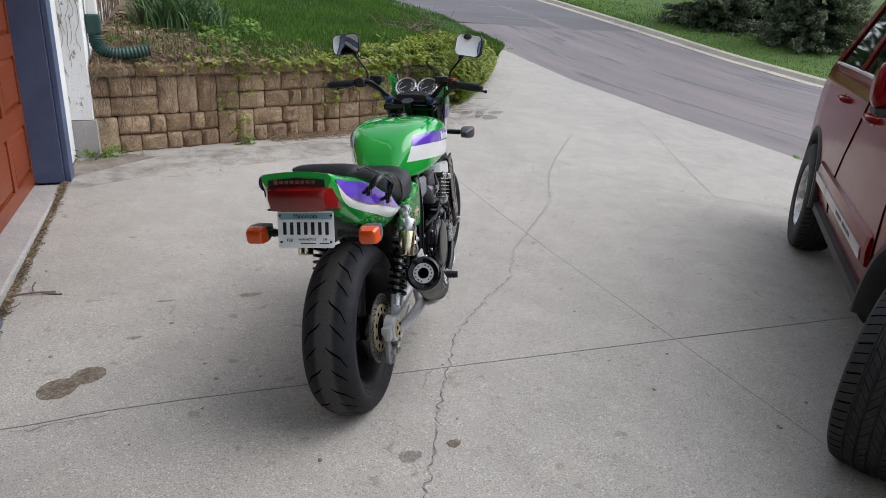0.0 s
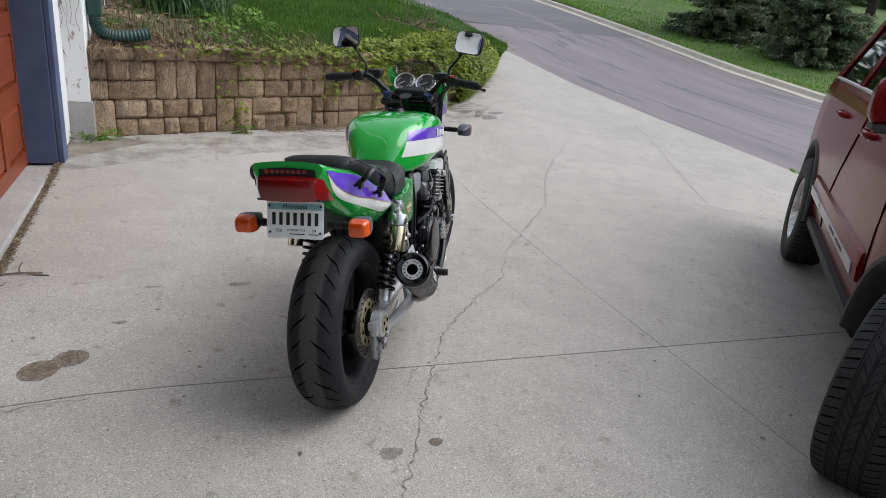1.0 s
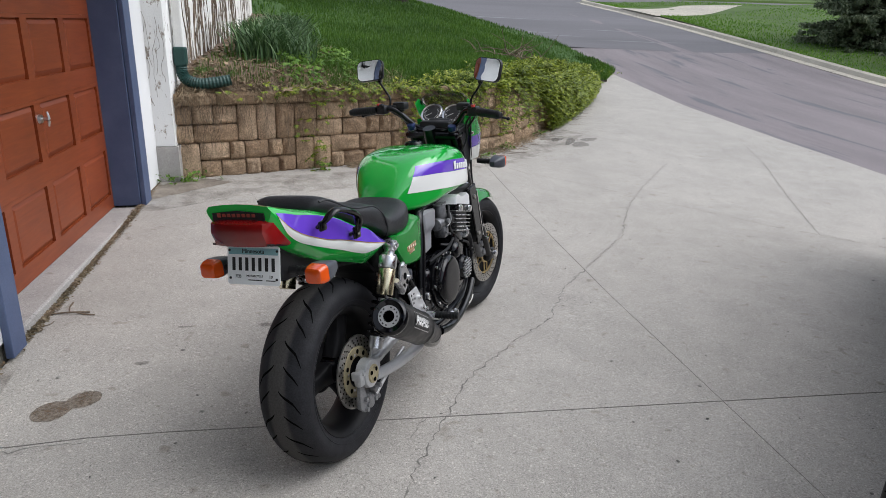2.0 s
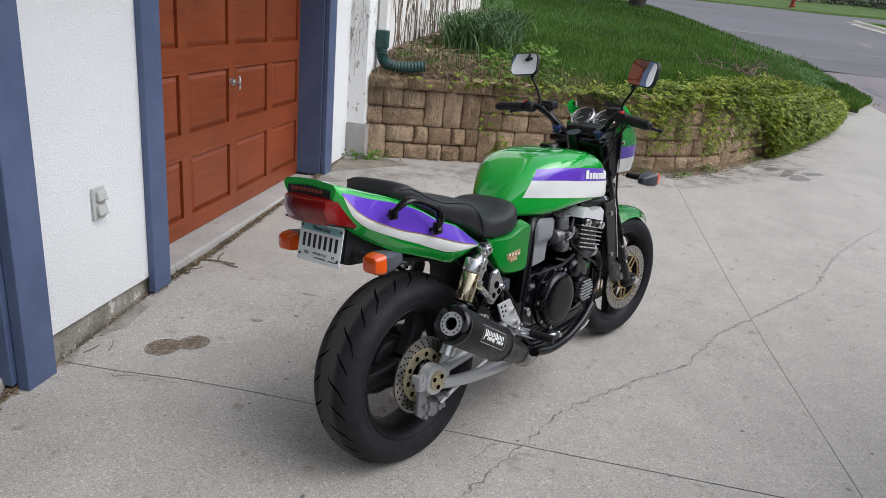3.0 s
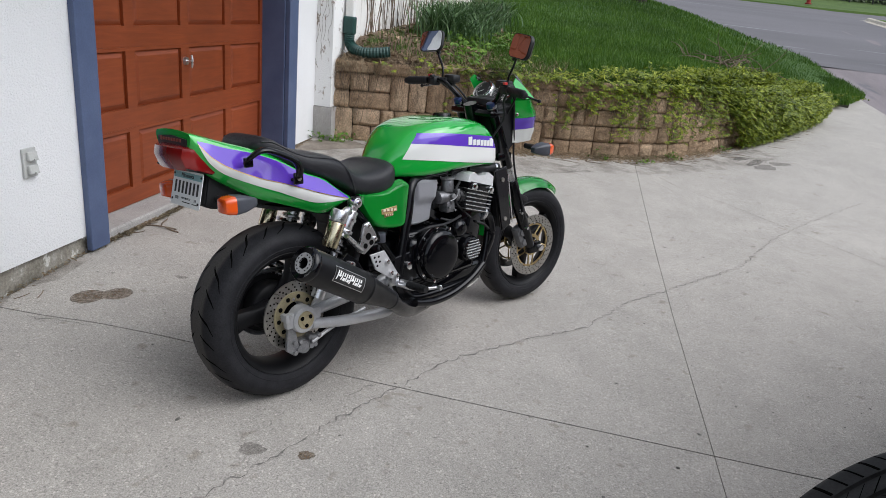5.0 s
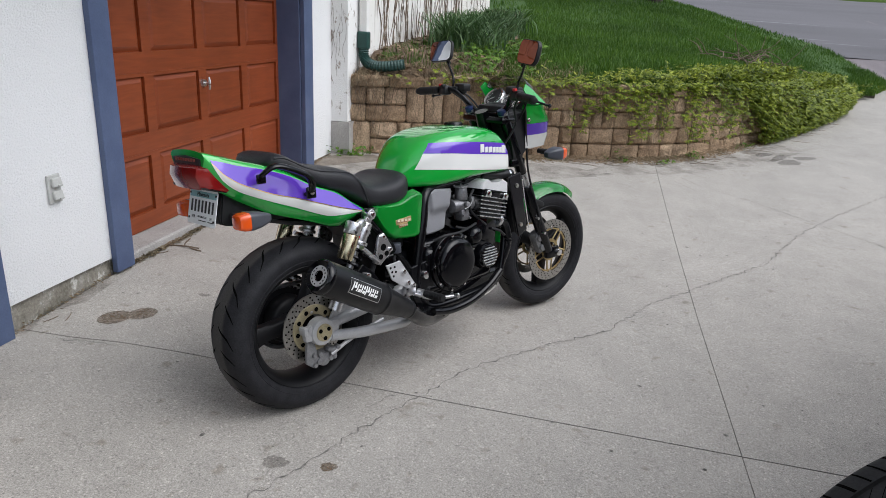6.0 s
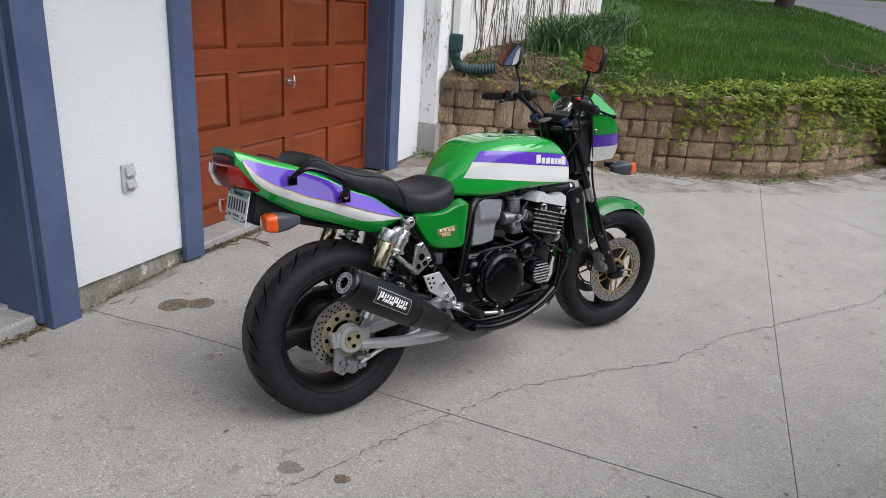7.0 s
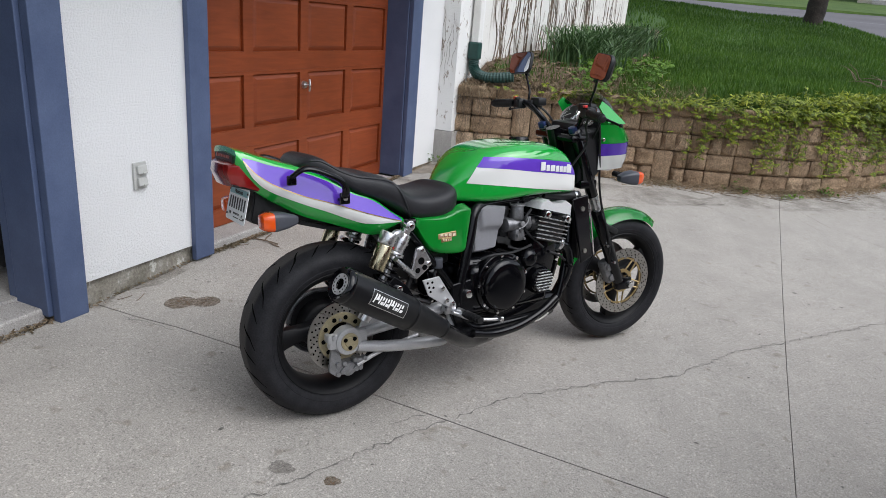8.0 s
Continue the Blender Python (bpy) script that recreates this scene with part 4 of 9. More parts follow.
# front discs, carriers and calipers
for s in (-1, 1):
    bp("brake_disc", annulus_bm(0.116, 0.155, s * 0.072, 0.005), B_disc, "drilled steel brake disc", parent=frontw)
    bp("disc_holes", holes_bm([(0.124, 30, 0), (0.135, 30, 0.07), (0.146, 30, 0.14)], s * 0.0746, s, 0.0032), B_groove, parent=frontw)
    bm = annulus_bm(0.040, 0.055, s * 0.068, 0.008)
    annulus_bm(0.104, 0.112, s * 0.069, 0.006, bm=bm)
    for k in range(10):
        a = 2 * math.pi * k / 10
        d = 0.20 * (1 if k % 2 else -1)
        tube_bm([(0.055 * math.cos(a), s * 0.068, 0.055 * math.sin(a)), (0.114 * math.cos(a + d), s * 0.069, 0.114 * math.sin(a + d))], 0.0040, 6, 1, bm=bm)
    bp("disc_carrier", bm, B_goldmetal, "gold brake disc carrier", parent=frontw)
    for k in range(10):
        a = 2 * math.pi * (k + 0.5) / 10
        bp("bobbin", cyl_bm((0.113 * math.cos(a), s * 0.066, 0.113 * math.sin(a)), (0.113 * math.cos(a), s * 0.077, 0.113 * math.sin(a)), 0.007, seg=10), B_disc, parent=frontw)
    bm = box_bm(0.055, 0.050, 0.115, (-0.128, s * 0.082, 0.065), 0.014, rot=Matrix.Rotation(radians(-26), 3, "Y"))
    for q in (-0.026, 0.026):
        cyl_bm((-0.128 - q * 0.42, s * 0.09, 0.065 + q), (-0.128 - q * 0.42, s * 0.116, 0.065 + q), 0.019, seg=16, bevel=0.004, bm=bm)
    cyl_bm((-0.16, s * 0.095, 0.10), (-0.16, s * 0.11, 0.10), 0.008, seg=8, bm=bm)
    ob = bp("brake_caliper", bm, B_cast, "grey cast brake caliper", front=True)
    ob.matrix_local = STEER @ Matrix.Translation((1.484, 0, 0.299))

# front fork: stanchions, sliders, clamps
for s in (-1, 1):
    y = s * 0.105
    bp("stanchion", cyl_bm((1.075, y, 1.0), (1.262, y, 0.60), 0.0215, seg=20), B_alu, "bright fork tube", front=True)
    bp("fork_upper", cyl_bm((1.080, y, 0.99), (1.205, y, 0.72), 0.0245, seg=20, bevel=0.002), B_black, "black fork sleeve", front=True)
    bm = cyl_bm((1.240, y, 0.645), (1.408, y, 0.315), 0.0275, 0.0255, seg=22, bevel=0.003)
    cyl_bm((1.240, y, 0.645), (1.233, y, 0.660), 0.030, seg=22, bm=bm)
    box_bm(0.085, 0.040, 0.062, (1.435, y, 0.303), 0.014, bm=bm)
    bp("fork_slider", bm, B_frame, "black fork lower leg", front=True)
    bm = cyl_bm((1.466, s * 0.098, 0.299), (1.466, s * 0.135, 0.299), 0.017, seg=18, bevel=0.002)
    cyl_bm((1.466, s * 0.134, 0.299), (1.466, s * 0.1355, 0.299), 0.009, seg=12, bm=bm)
    bp("axle_cap", bm, B_chrome, "bright axle end", front=True)
    for x, z in ((1.29, 0.50), (1.34, 0.42)):
        bp("caliper_bolt", cyl_bm((x, s * 0.128, z), (x, s * 0.145, z), 0.007, seg=8), B_chrome, front=True)
bm = box_bm(0.09, 0.26, 0.032, (1.092, 0, 0.965), 0.012)
box_bm(0.09, 0.25, 0.040, (1.165, 0, 0.775), 0.012, bm=bm)
cyl_bm((1.045, 0, 1.0), (1.13, 0, 0.74), 0.030, seg=18, bm=bm)
bp("triple_clamp", bm, B_frame, "black fork clamps", front=True)
for s in (-1, 1):
    bp("fork_cap", cyl_bm((1.072, s * 0.105, 0.99), (1.064, s * 0.105, 1.012), 0.019, seg=12, bevel=0.002), B_blue_cap, "blue fork preload cap", front=True)

# front fender
def fender_bm(c, r, a0, a1, half, thick, drop=0.03):
    bm = bmesh.new()
    rows = []
    for i in range(25):
        a = radians(a0 + (a1 - a0) * i / 24)
        ends = min(i, 24 - i) / 5
        hw = half * min(1.0, 0.55 + 0.45 * ends)
        row = []
        for j in range(13):
            u = -1 + 2 * j / 12
            rr = r + 0.012 * (1 - u * u) - drop * abs(u) ** 4
            row.append(bm.verts.new((c[0] + rr * math.cos(a), c[1] + hw * u, c[2] + rr * math.sin(a))))
        rows.append(row)
    for p, q in zip(rows, rows[1:]):
        for j in range(12):
            bm.faces.new((p[j], p[j + 1], q[j + 1], q[j]))
    bmesh.ops.solidify(bm, geom=bm.faces[:], thickness=thick)
    return bm


bp("front_fender", fender_bm((1.466, 0, 0.299), 0.322, 52, 165, 0.072, 0.003), B_green, "green front fender", front=True)
bm = box_bm(0.10, 0.15, 0.03, (1.36, 0, 0.555), 0.01, rot=Matrix.Rotation(radians(25), 3, "Y"))
bp("fender_stay", bm, B_plastic, front=True)


# ---- bodywork: shells with a squarish oval section ----
class Shell:
    """A body along X with top, bottom and half width given at stations."""

    def __init__(self, xs, top, bottom, half, power, low=None):
        self.low = low
        self.xs, self.top, self.bottom, self.half, self.power = xs, top, bottom, half, power

    def at(self, x):
        n = self.power if isinstance(self.power, (int, float)) else float(np.interp(x, self.xs, self.power))
        return (float(np.interp(x, self.xs, self.top)), float(np.interp(x, self.xs, self.bottom)), float(np.interp(x, self.xs, self.half)), n)

    def y(self, x, z):
        t, b, h, n = self.at(x)
        if self.low and z < (t + b) / 2:
            n = self.low
        k = min(0.995, abs((z - (t + b) / 2) / max(1e-4, (t - b) / 2)))
        return h * (1 - k ** n) ** (1 / n)

    def bm(self, steps=28, seg=40, skew=None):
        xs = [self.xs[0] + (self.xs[-1] - self.xs[0]) * i / steps for i in range(steps + 1)]
        secs = []
        for x in xs:
            t, b, h, n = self.at(x)
            ring = []
            for q in range(seg):
                a = 2 * math.pi * q / seg
                c, s = math.cos(a), math.sin(a)
                n = self.low if self.low and s < 0 else self.at(x)[3]
                ring.append((x, h * math.copysign(abs(c) ** (2 / n), c), (t + b) / 2 + (t - b) / 2 * math.copysign(abs(s) ** (2 / n), s)))
            secs.append(ring)
        return loft_bm(secs)


def smooth_table(xs, vals, n=8):
    line = smooth_path([(x, v, 0) for x, v in zip(xs, vals)], n)
    return [p.x for p in line], [p.y for p in line]


def shell(xs, top, bottom, half, power, low=None):
    fx, ft = smooth_table(xs, top)
    return Shell(fx, ft, list(np.interp(fx, *smooth_table(xs, bottom))), list(np.interp(fx, *smooth_table(xs, half))), power if isinstance(power, (int, float)) else list(np.interp(fx, xs, power)), low)


def stripe_bm(sh, low, high, side, off, nu=36, nv=8):
    """A painted band that follows a shell between two side curves of (x, z)."""
    bm = bmesh.new()
    lo, hi = smooth_path([(a, 0, b) for a, b in low], 8), smooth_path([(a, 0, b) for a, b in high], 8)

    def along(line, t):
        f = t * (len(line) - 1)
        j = min(int(f), len(line) - 2)
        return line[j] + (line[j + 1] - line[j]) * (f - j)
    rows = []
    for i in range(nu + 1):
        p, q = along(lo, i / nu), along(hi, i / nu)
        row = []
        for j in range(nv + 1):
            r = p + (q - p) * (j / nv)
            y = sh.y(r.x, r.z) + off
            row.append(bm.verts.new((r.x, side * y, r.z)))
        rows.append(row)
    for a, b in zip(rows, rows[1:]):
        for j in range(nv):
            bm.faces.new((a[j], a[j + 1], b[j + 1], b[j]))
    return bm


def along_pair(low, high, f):
    return [(a[0] + (b[0] - a[0]) * f, a[1] + (b[1] - a[1]) * f) for a, b in zip(low, high)]


tank = shell([0.455, 0.49, 0.53, 0.59, 0.67, 0.77, 0.86, 0.93, 0.975, 1.010, 1.030],
             [0.790, 0.845, 0.888, 0.925, 0.948, 0.957, 0.955, 0.942, 0.915, 0.868, 0.830],
             [0.748, 0.742, 0.738, 0.735, 0.738, 0.748, 0.751, 0.750, 0.748, 0.748, 0.756],
             [0.060, 0.088, 0.112, 0.145, 0.175, 0.190, 0.195, 0.194, 0.188, 0.176, 0.150],
             [2.4, 2.8, 3.2, 3.7, 3.9, 3.9, 3.9, 3.8, 3.4, 2.9, 2.4], 7.0)
tank_ob = bp("fuel_tank", tank.bm(44, 56), B_green, "glossy green fuel tank with purple and white bands")
P_top = [(0.588, 0.908), (0.67, 0.907), (0.78, 0.898), (0.89, 0.886), (0.992, 0.873)]
P_low = [(0.556, 0.871), (0.67, 0.863), (0.78, 0.850), (0.89, 0.838), (1.004, 0.825)]
W_low = [(0.522, 0.812), (0.66, 0.800), (0.78, 0.786), (0.89, 0.774), (1.012, 0.760)]
for s in (-1, 1):
    bp("purple_band", stripe_bm(tank, P_low, P_top, s, 0.0016), B_purple, "purple painted band", tank_ob)
    bp("white_band", stripe_bm(tank, W_low, [(a, b - 0.0006) for a, b in P_low], s, 0.0016), B_whitep, "white painted band", tank_ob)
    # maker's badge as plain upright shapes
    bm = bmesh.new()
    x = 0.806
    for w, h in [(0.026, 0.030), (0.019, 0.021), (0.025, 0.021), (0.019, 0.021), (0.018, 0.021), (0.019, 0.021), (0.017, 0.030), (0.008, 0.028)]:
        z = 0.864 - (x - 0.806) * 0.11
        y = tank.y(x + w / 2, z) + 0.0028
        rot = Matrix.Rotation(radians(-s * 3), 3, "Z")
        box_bm(w * 0.92, 0.003, h * 1.08, (x + w / 2, s * y, z + h / 2 - 0.010), 0.0008, rot=rot, bm=bm)
        x += w + 0.002
    bp("badge", bm, B_badge, "raised white badge", tank_ob, smooth=False)
bm = lathe_bm([(0.0, 0.018), (0.034, 0.018), (0.040, 0.012), (0.042, 0.0)], 32, "Z", (0.86, 0, 0.949))
bp("filler_cap", bm, B_black, "black filler cap", tank_ob)

# tail section: upright flanks over a crease, drawn in below it
class Flank:
    """A body along X whose side has a crease between its top and its lower edge."""

    def __init__(self, xs, top, mid, low, half):
        self.xs = smooth_table(xs, top)[0]
        self.top, self.mid, self.low, self.half = (list(np.interp(self.xs, *smooth_table(xs, v))) for v in (top, mid, low, half))

    def at(self, x):
        return tuple(float(np.interp(x, self.xs, v)) for v in (self.top, self.mid, self.low, self.half))

    def y(self, x, z):
        t, m, b, h = self.at(x)
        if z >= m:
            f = min(1.0, (z - m) / max(0.004, t - m))
            return h * (1 - 0.10 * f - 0.10 * smooth01((f - 0.80) / 0.2) ** 2)
        g = min(1.0, (m - z) / max(0.004, m - b))
        return h * (1 - 0.27 * g ** 1.8)

    def bm(self, steps=40):
        secs = []
        for i in range(steps + 1):
            x = self.xs[0] + (self.xs[-1] - self.xs[0]) * i / steps
            t, m, b, h = self.at(x)
            zs = [t + (m - t) * k / 8 for k in range(9)] + [m + (b - m) * k / 9 for k in range(1, 10)]
            side = [(self.y(x, z), z) for z in zs]
            w = side[0][0]
            over = [(w * u, t + 0.006 * (1 - u * u)) for u in (-0.75, -0.45, 0.0, 0.45, 0.75)]
            ring = [(x, y, z) for y, z in over] + [(x, y, z) for y, z in side] + [(x, -y, z) for y, z in reversed(side)]
            secs.append(ring)
        return loft_bm(secs)


tail = Flank([-0.322, -0.300, -0.268, -0.235, -0.19, -0.12, -0.04, 0.04, 0.12, 0.18, 0.235],
             [0.962, 0.957, 0.946, 0.935, 0.921, 0.900, 0.868, 0.824, 0.794, 0.750, 0.716],
             [0.950, 0.925, 0.890, 0.866, 0.841, 0.814, 0.791, 0.763, 0.736, 0.720, 0.704],
             [0.905, 0.868, 0.838, 0.813, 0.785, 0.748, 0.720, 0.692, 0.664, 0.668, 0.690],
             [0.108, 0.115, 0.122, 0.128, 0.135, 0.145, 0.153, 0.159, 0.160, 0.157, 0.148])
tail_ob = bp("tail_cowl", tail.bm(), B_green, "green tail cowl with purple and white bands")
T_top = [(-0.305, 0.940), (-0.268, 0.930), (-0.224, 0.915), (-0.138, 0.893), (-0.05, 0.860), (0.033, 0.815), (0.111, 0.786), (0.175, 0.744), (0.222, 0.714)]
T_mid = [(-0.303, 0.931), (-0.285, 0.909), (-0.262, 0.886), (-0.215, 0.855), (-0.127, 0.817), (-0.051, 0.794), (0.028, 0.767), (0.111, 0.739), (0.222, 0.707)]
T_low = [(-0.302, 0.925), (-0.289, 0.899), (-0.268, 0.868), (-0.222, 0.832), (-0.126, 0.790), (-0.05, 0.761), (0.028, 0.729), (0.095, 0.709), (0.222, 0.704)]
for s in (-1, 1):
    bp("purple_panel", stripe_bm(tail, T_mid, T_top, s, 0.0016), B_purple, "purple painted panel", tail_ob)
    bp("white_band", stripe_bm(tail, T_low, T_mid, s, 0.0014), B_whitep, "white painted band", tail_ob)
    bp("pinstripe", stripe_bm(tail, [(a, b - 0.0022) for a, b in T_mid], [(a, b + 0.001) for a, b in T_mid], s, 0.0022, nv=1), B_gold, "thin gold pinstripe", tail_ob)
# recessed black panel with red shapes under the tail's lip, and the tail light
bm = loft_bm([[(-0.3265, y, 0.948 + dz), (-0.3265, y, 0.912 + dz)] + [(-0.25, y, 0.90 + dz), (-0.25, y, 0.93 + dz)] for y, dz in ((-0.086, -0.004), (0.0, 0.003), (0.086, -0.004))])
bp("tail_inset", bm, B_plastic, parent=tail_ob)
bm = bmesh.new()
for k in range(8):
    box_bm(0.002, 0.011, 0.009 if k else 0.012, (-0.3275, 0.062 - 0.0165 * k, 0.938), 0.0006, bm=bm)
bp("tail_badge", bm, B_badgered, "small red badge", tail_ob, smooth=False)
secs = []
for y, k in ((-0.108, 0.30), (-0.104, 0.62), (-0.086, 0.90), (-0.05, 1.0), (0, 1.02), (0.05, 1.0), (0.086, 0.90), (0.104, 0.62), (0.108, 0.30)):
    xo = -0.255
    base = [(-0.325, 0.926), (-0.348, 0.918), (-0.354, 0.892), (-0.338, 0.852), (-0.262, 0.834), (-0.225, 0.850), (-0.235, 0.905), (-0.29, 0.924)]
    secs.append([(xo + (a - xo) * k, y, 0.878 + (b - 0.878) * (0.8 + 0.2 * k)) for a, b in base])
bm = loft_bm(secs)
bmesh.ops.bevel(bm, geom=[e for e in bm.edges if e.calc_face_angle(0) > 0.5], offset=0.004, segments=2, affect="EDGES")
bp("tail_light", bm, B_red, "wide dark red tail light")
bm = loft_bm([[(-0.258, y, 0.842), (-0.332, y, 0.860), (-0.330, y, 0.853), (-0.256, y, 0.834)] for y in (-0.098, 0, 0.098)])
bp("light_frame", bm, B_plastic)

# number plate, its holder and rear fender
bm = loft_bm([[(-0.256, y, 0.845), (-0.276, y, 0.735), (-0.245, y * 0.9, 0.722), (-0.13, y * 0.95, 0.715), (-0.05, y, 0.715), (0.06, y, 0.70), (0.05, y, 0.76), (-0.15, y, 0.80)] for y in (-0.070, -0.06, 0.06, 0.070)])
bmesh.ops.bevel(bm, geom=bm.edges[:], offset=0.006, segments=2, affect="EDGES")
bp("plate_holder", bm, B_plastic, "black plastic plate holder")
PL = Matrix.Translation((-0.290, 0.004, 0.783)) @ Matrix.Rotation(radians(13), 4, "Y") @ Matrix.Rotation(radians(90), 4, "Z") @ Matrix.Rotation(radians(90), 4, "X") @ Matrix.Rotation(radians(180), 4, "Y") @ Matrix.Diagonal((1.05, 1.05, 1, 1))


def rounded_rect(w, h, r, n=5):
    pts = []
    for cx, cy, a0 in ((w / 2 - r, h / 2 - r, 0), (-w / 2 + r, h / 2 - r, 90), (-w / 2 + r, -h / 2 + r, 180), (w / 2 - r, -h / 2 + r, 270)):
        for k in range(n):
            a = radians(a0 + 90 * k / (n - 1))
            pts.append((cx + r * math.cos(a), cy + r * math.sin(a)))
    return pts


plate = part("number_plate", plate_bm(rounded_rect(0.172, 0.106, 0.007), 0.0016, "Z"), B_platew, bike, "white number plate with a teal top band")
plate.matrix_local = PL


def text_mesh(name, words, size, at, material, parent, depth=0.0004, align="CENTER"):
    cu = bpy.data.curves.new("words", "FONT")
    cu.body, cu.size, cu.align_x, cu.align_y, cu.extrude = words, size, align, "CENTER", depth
    tmp = bpy.data.objects.new("words", cu)
    me = bpy.data.meshes.new_from_object(tmp)
    bpy.data.objects.remove(tmp)
    me.materials.append(material)
    ob = new(name, me)
    ob.parent = parent
    ob.matrix_local = at
    return ob


part("plate_band", plate_bm(rounded_rect(0.162, 0.018, 0.003), 0.0006, "Z", 0.0012), B_plateb, plate).location = (0, 0.038, 0)
text_mesh("plate_words", "Minnesota", 0.0175, Matrix.Translation((0, 0.038, 0.0020)), B_ink, plate)
for k in range(7):
    bp("plate_bar", box_bm(0.0105, 0.036, 0.0008, (-0.0645 + 0.0215 * k, 0.003, 0.0013), 0.0003, 1), B_ink, parent=plate, smooth=False)
text_mesh("plate_words", "FEB", 0.0125, Matrix.Translation((-0.050, -0.031, 0.0013)), B_ink, plate)
text_mesh("plate_words", "MOTORCYCLE", 0.0082, Matrix.Translation((0.004, -0.029, 0.0013)), B_ink, plate)
text_mesh("plate_words", "19", 0.0125, Matrix.Translation((0.057, -0.030, 0.0017)), B_ink, plate)
bm = bmesh.new()
box_bm(0.046, 0.0025, 0.0006, (0.006, -0.040, 0.0012), bm=bm)
box_bm(0.030, 0.0025, 0.0006, (0.056, -0.040, 0.0012), bm=bm)
bp("plate_small_print", bm, B_ink, parent=plate, smooth=False)
for x, y in ((-0.078, 0.040), (0.078, 0.040), (-0.076, -0.036), (0.076, -0.036)):
    bp("plate_bolt", cyl_bm((x, y, 0.0008), (x, y, 0.0032), 0.0035, seg=12), B_ink, parent=plate)
bm = loft_bm([[(x, y * k, z) for y, k in ((-0.075, 1), (-0.06, 1), (0, 1), (0.06, 1), (0.075, 1))] + [(x + 0.004, y, z + 0.012) for y in (0.075, 0, -0.075)] for x, z, k in ((-0.12, 0.715, 1), (-0.03, 0.690, 1), (0.08, 0.668, 1), (0.20, 0.640, 1), (0.29, 0.55, 1), (0.325, 0.45, 1))])
bp("rear_fender", bm, B_plastic, "black inner rear fender")


def blinker(name, at, s, front):
    """Amber lens and grey housing on a rubber stalk; lens points to the rear or the front."""
    d = 1 if front else -1
    secs = []
    for x, k in ((-0.066, 0.34), (-0.060, 0.50), (-0.025, 0.86), (0.006, 1.0), (0.014, 1.0)):
        secs.append([(x * d, a * k, b * k) for a, b in rounded_rect(0.066, 0.056, 0.014)])
    housing = bp(name, loft_bm(secs), B_greyplastic, "grey indicator with an amber lens", front=front)
    housing.matrix_local = (STEER if front else Matrix()) @ Matrix.Translation(at)
    secs = [[(x * d, a * k, b * k) for a, b in rounded_rect(0.066, 0.056, 0.014)] for x, k in ((0.0142, 0.985), (0.032, 0.93), (0.046, 0.76), (0.049, 0.58))]
    bp("lens", loft_bm(secs), B_amber, "ribbed amber lens", parent=housing)
    bm = cyl_bm((0.0, -s * 0.028, 0.0), (0.0, -s * 0.105, 0.0), 0.011, 0.012, seg=14)
    for k in range(3):
        cyl_bm((0, -s * (0.045 + 0.016 * k), 0), (0, -s * (0.051 + 0.016 * k), 0), 0.0135, seg=14, bm=bm)
    bp("stalk", bm, B_plastic, "black rubber stalk", parent=housing)


for s in (-1, 1):
    blinker("indicator", (-0.235, s * 0.183, 0.755), s, False)
    blinker("indicator", (1.300, s * 0.222, 0.815), s, True)

# seat: two levels with a rear lip and side piping
seat = shell([-0.120, -0.106, -0.080, -0.045, -0.010, 0.055, 0.14, 0.20, 0.245, 0.285, 0.34, 0.40, 0.445, 0.475, 0.492],
             [0.908, 0.926, 0.938, 0.929, 0.906, 0.882, 0.868, 0.848, 0.815, 0.799, 0.794, 0.800, 0.813, 0.810, 0.788],
             [0.898, 0.890, 0.878, 0.860, 0.840, 0.806, 0.774, 0.745, 0.718, 0.698, 0.688, 0.688, 0.696, 0.718, 0.757],
             [0.070, 0.098, 0.118, 0.132, 0.144, 0.158, 0.163, 0.161, 0.157, 0.153, 0.153, 0.152, 0.142, 0.118, 0.078], [2.6, 3.0, 3.4, 3.6, 3.6, 3.6, 3.6, 3.5, 3.4, 3.3, 3.3, 3.3, 3.2, 3.0, 2.8])
seat_ob = bp("seat", seat.bm(60, 44), B_vinyl, "black vinyl two-level seat")
for s in (-1, 1):
    line = []
    for x in [-0.09, -0.06, -0.03, 0.01, 0.06, 0.12, 0.18, 0.21, 0.235, 0.255, 0.272]:
        t, b, h, n = seat.at(x)
        z = t - 0.014 - 0.078 * smooth01((x - 0.18) / 0.10)
        line.append((x, s * (seat.y(x, z) + 0.0005), z))
    bp("piping", tube_bm(line, 0.0042, 6, 4), B_vinyl, parent=seat_ob)
    bm = tube_bm([(-0.172, s * 0.150, 0.866), (-0.176, s * 0.176, 0.884), (-0.148, s * 0.190, 0.906), (-0.115, s * 0.194, 0.905), (-0.06, s * 0.196, 0.884), (-0.024, s * 0.194, 0.864), (-0.006, s * 0.188, 0.838), (-0.004, s * 0.180, 0.812), (-0.010, s * 0.155, 0.800)], [0.011, 0.013, 0.015, 0.016, 0.016, 0.015, 0.013, 0.012, 0.010], 12, 4, flat=0.62)
    box_bm(0.034, 0.012, 0.038, (-0.004, s * 0.176, 0.806), 0.004, bm=bm)
    box_bm(0.030, 0.012, 0.030, (-0.176, s * 0.168, 0.872), 0.004, bm=bm)
    bp("grab_rail", bm, B_black, "black grab rail")
    bm = cyl_bm((-0.004, s * 0.181, 0.806), (-0.004, s * 0.184, 0.806), 0.008, seg=12)
    bp("grab_rail_bolt", bm, B_disc)



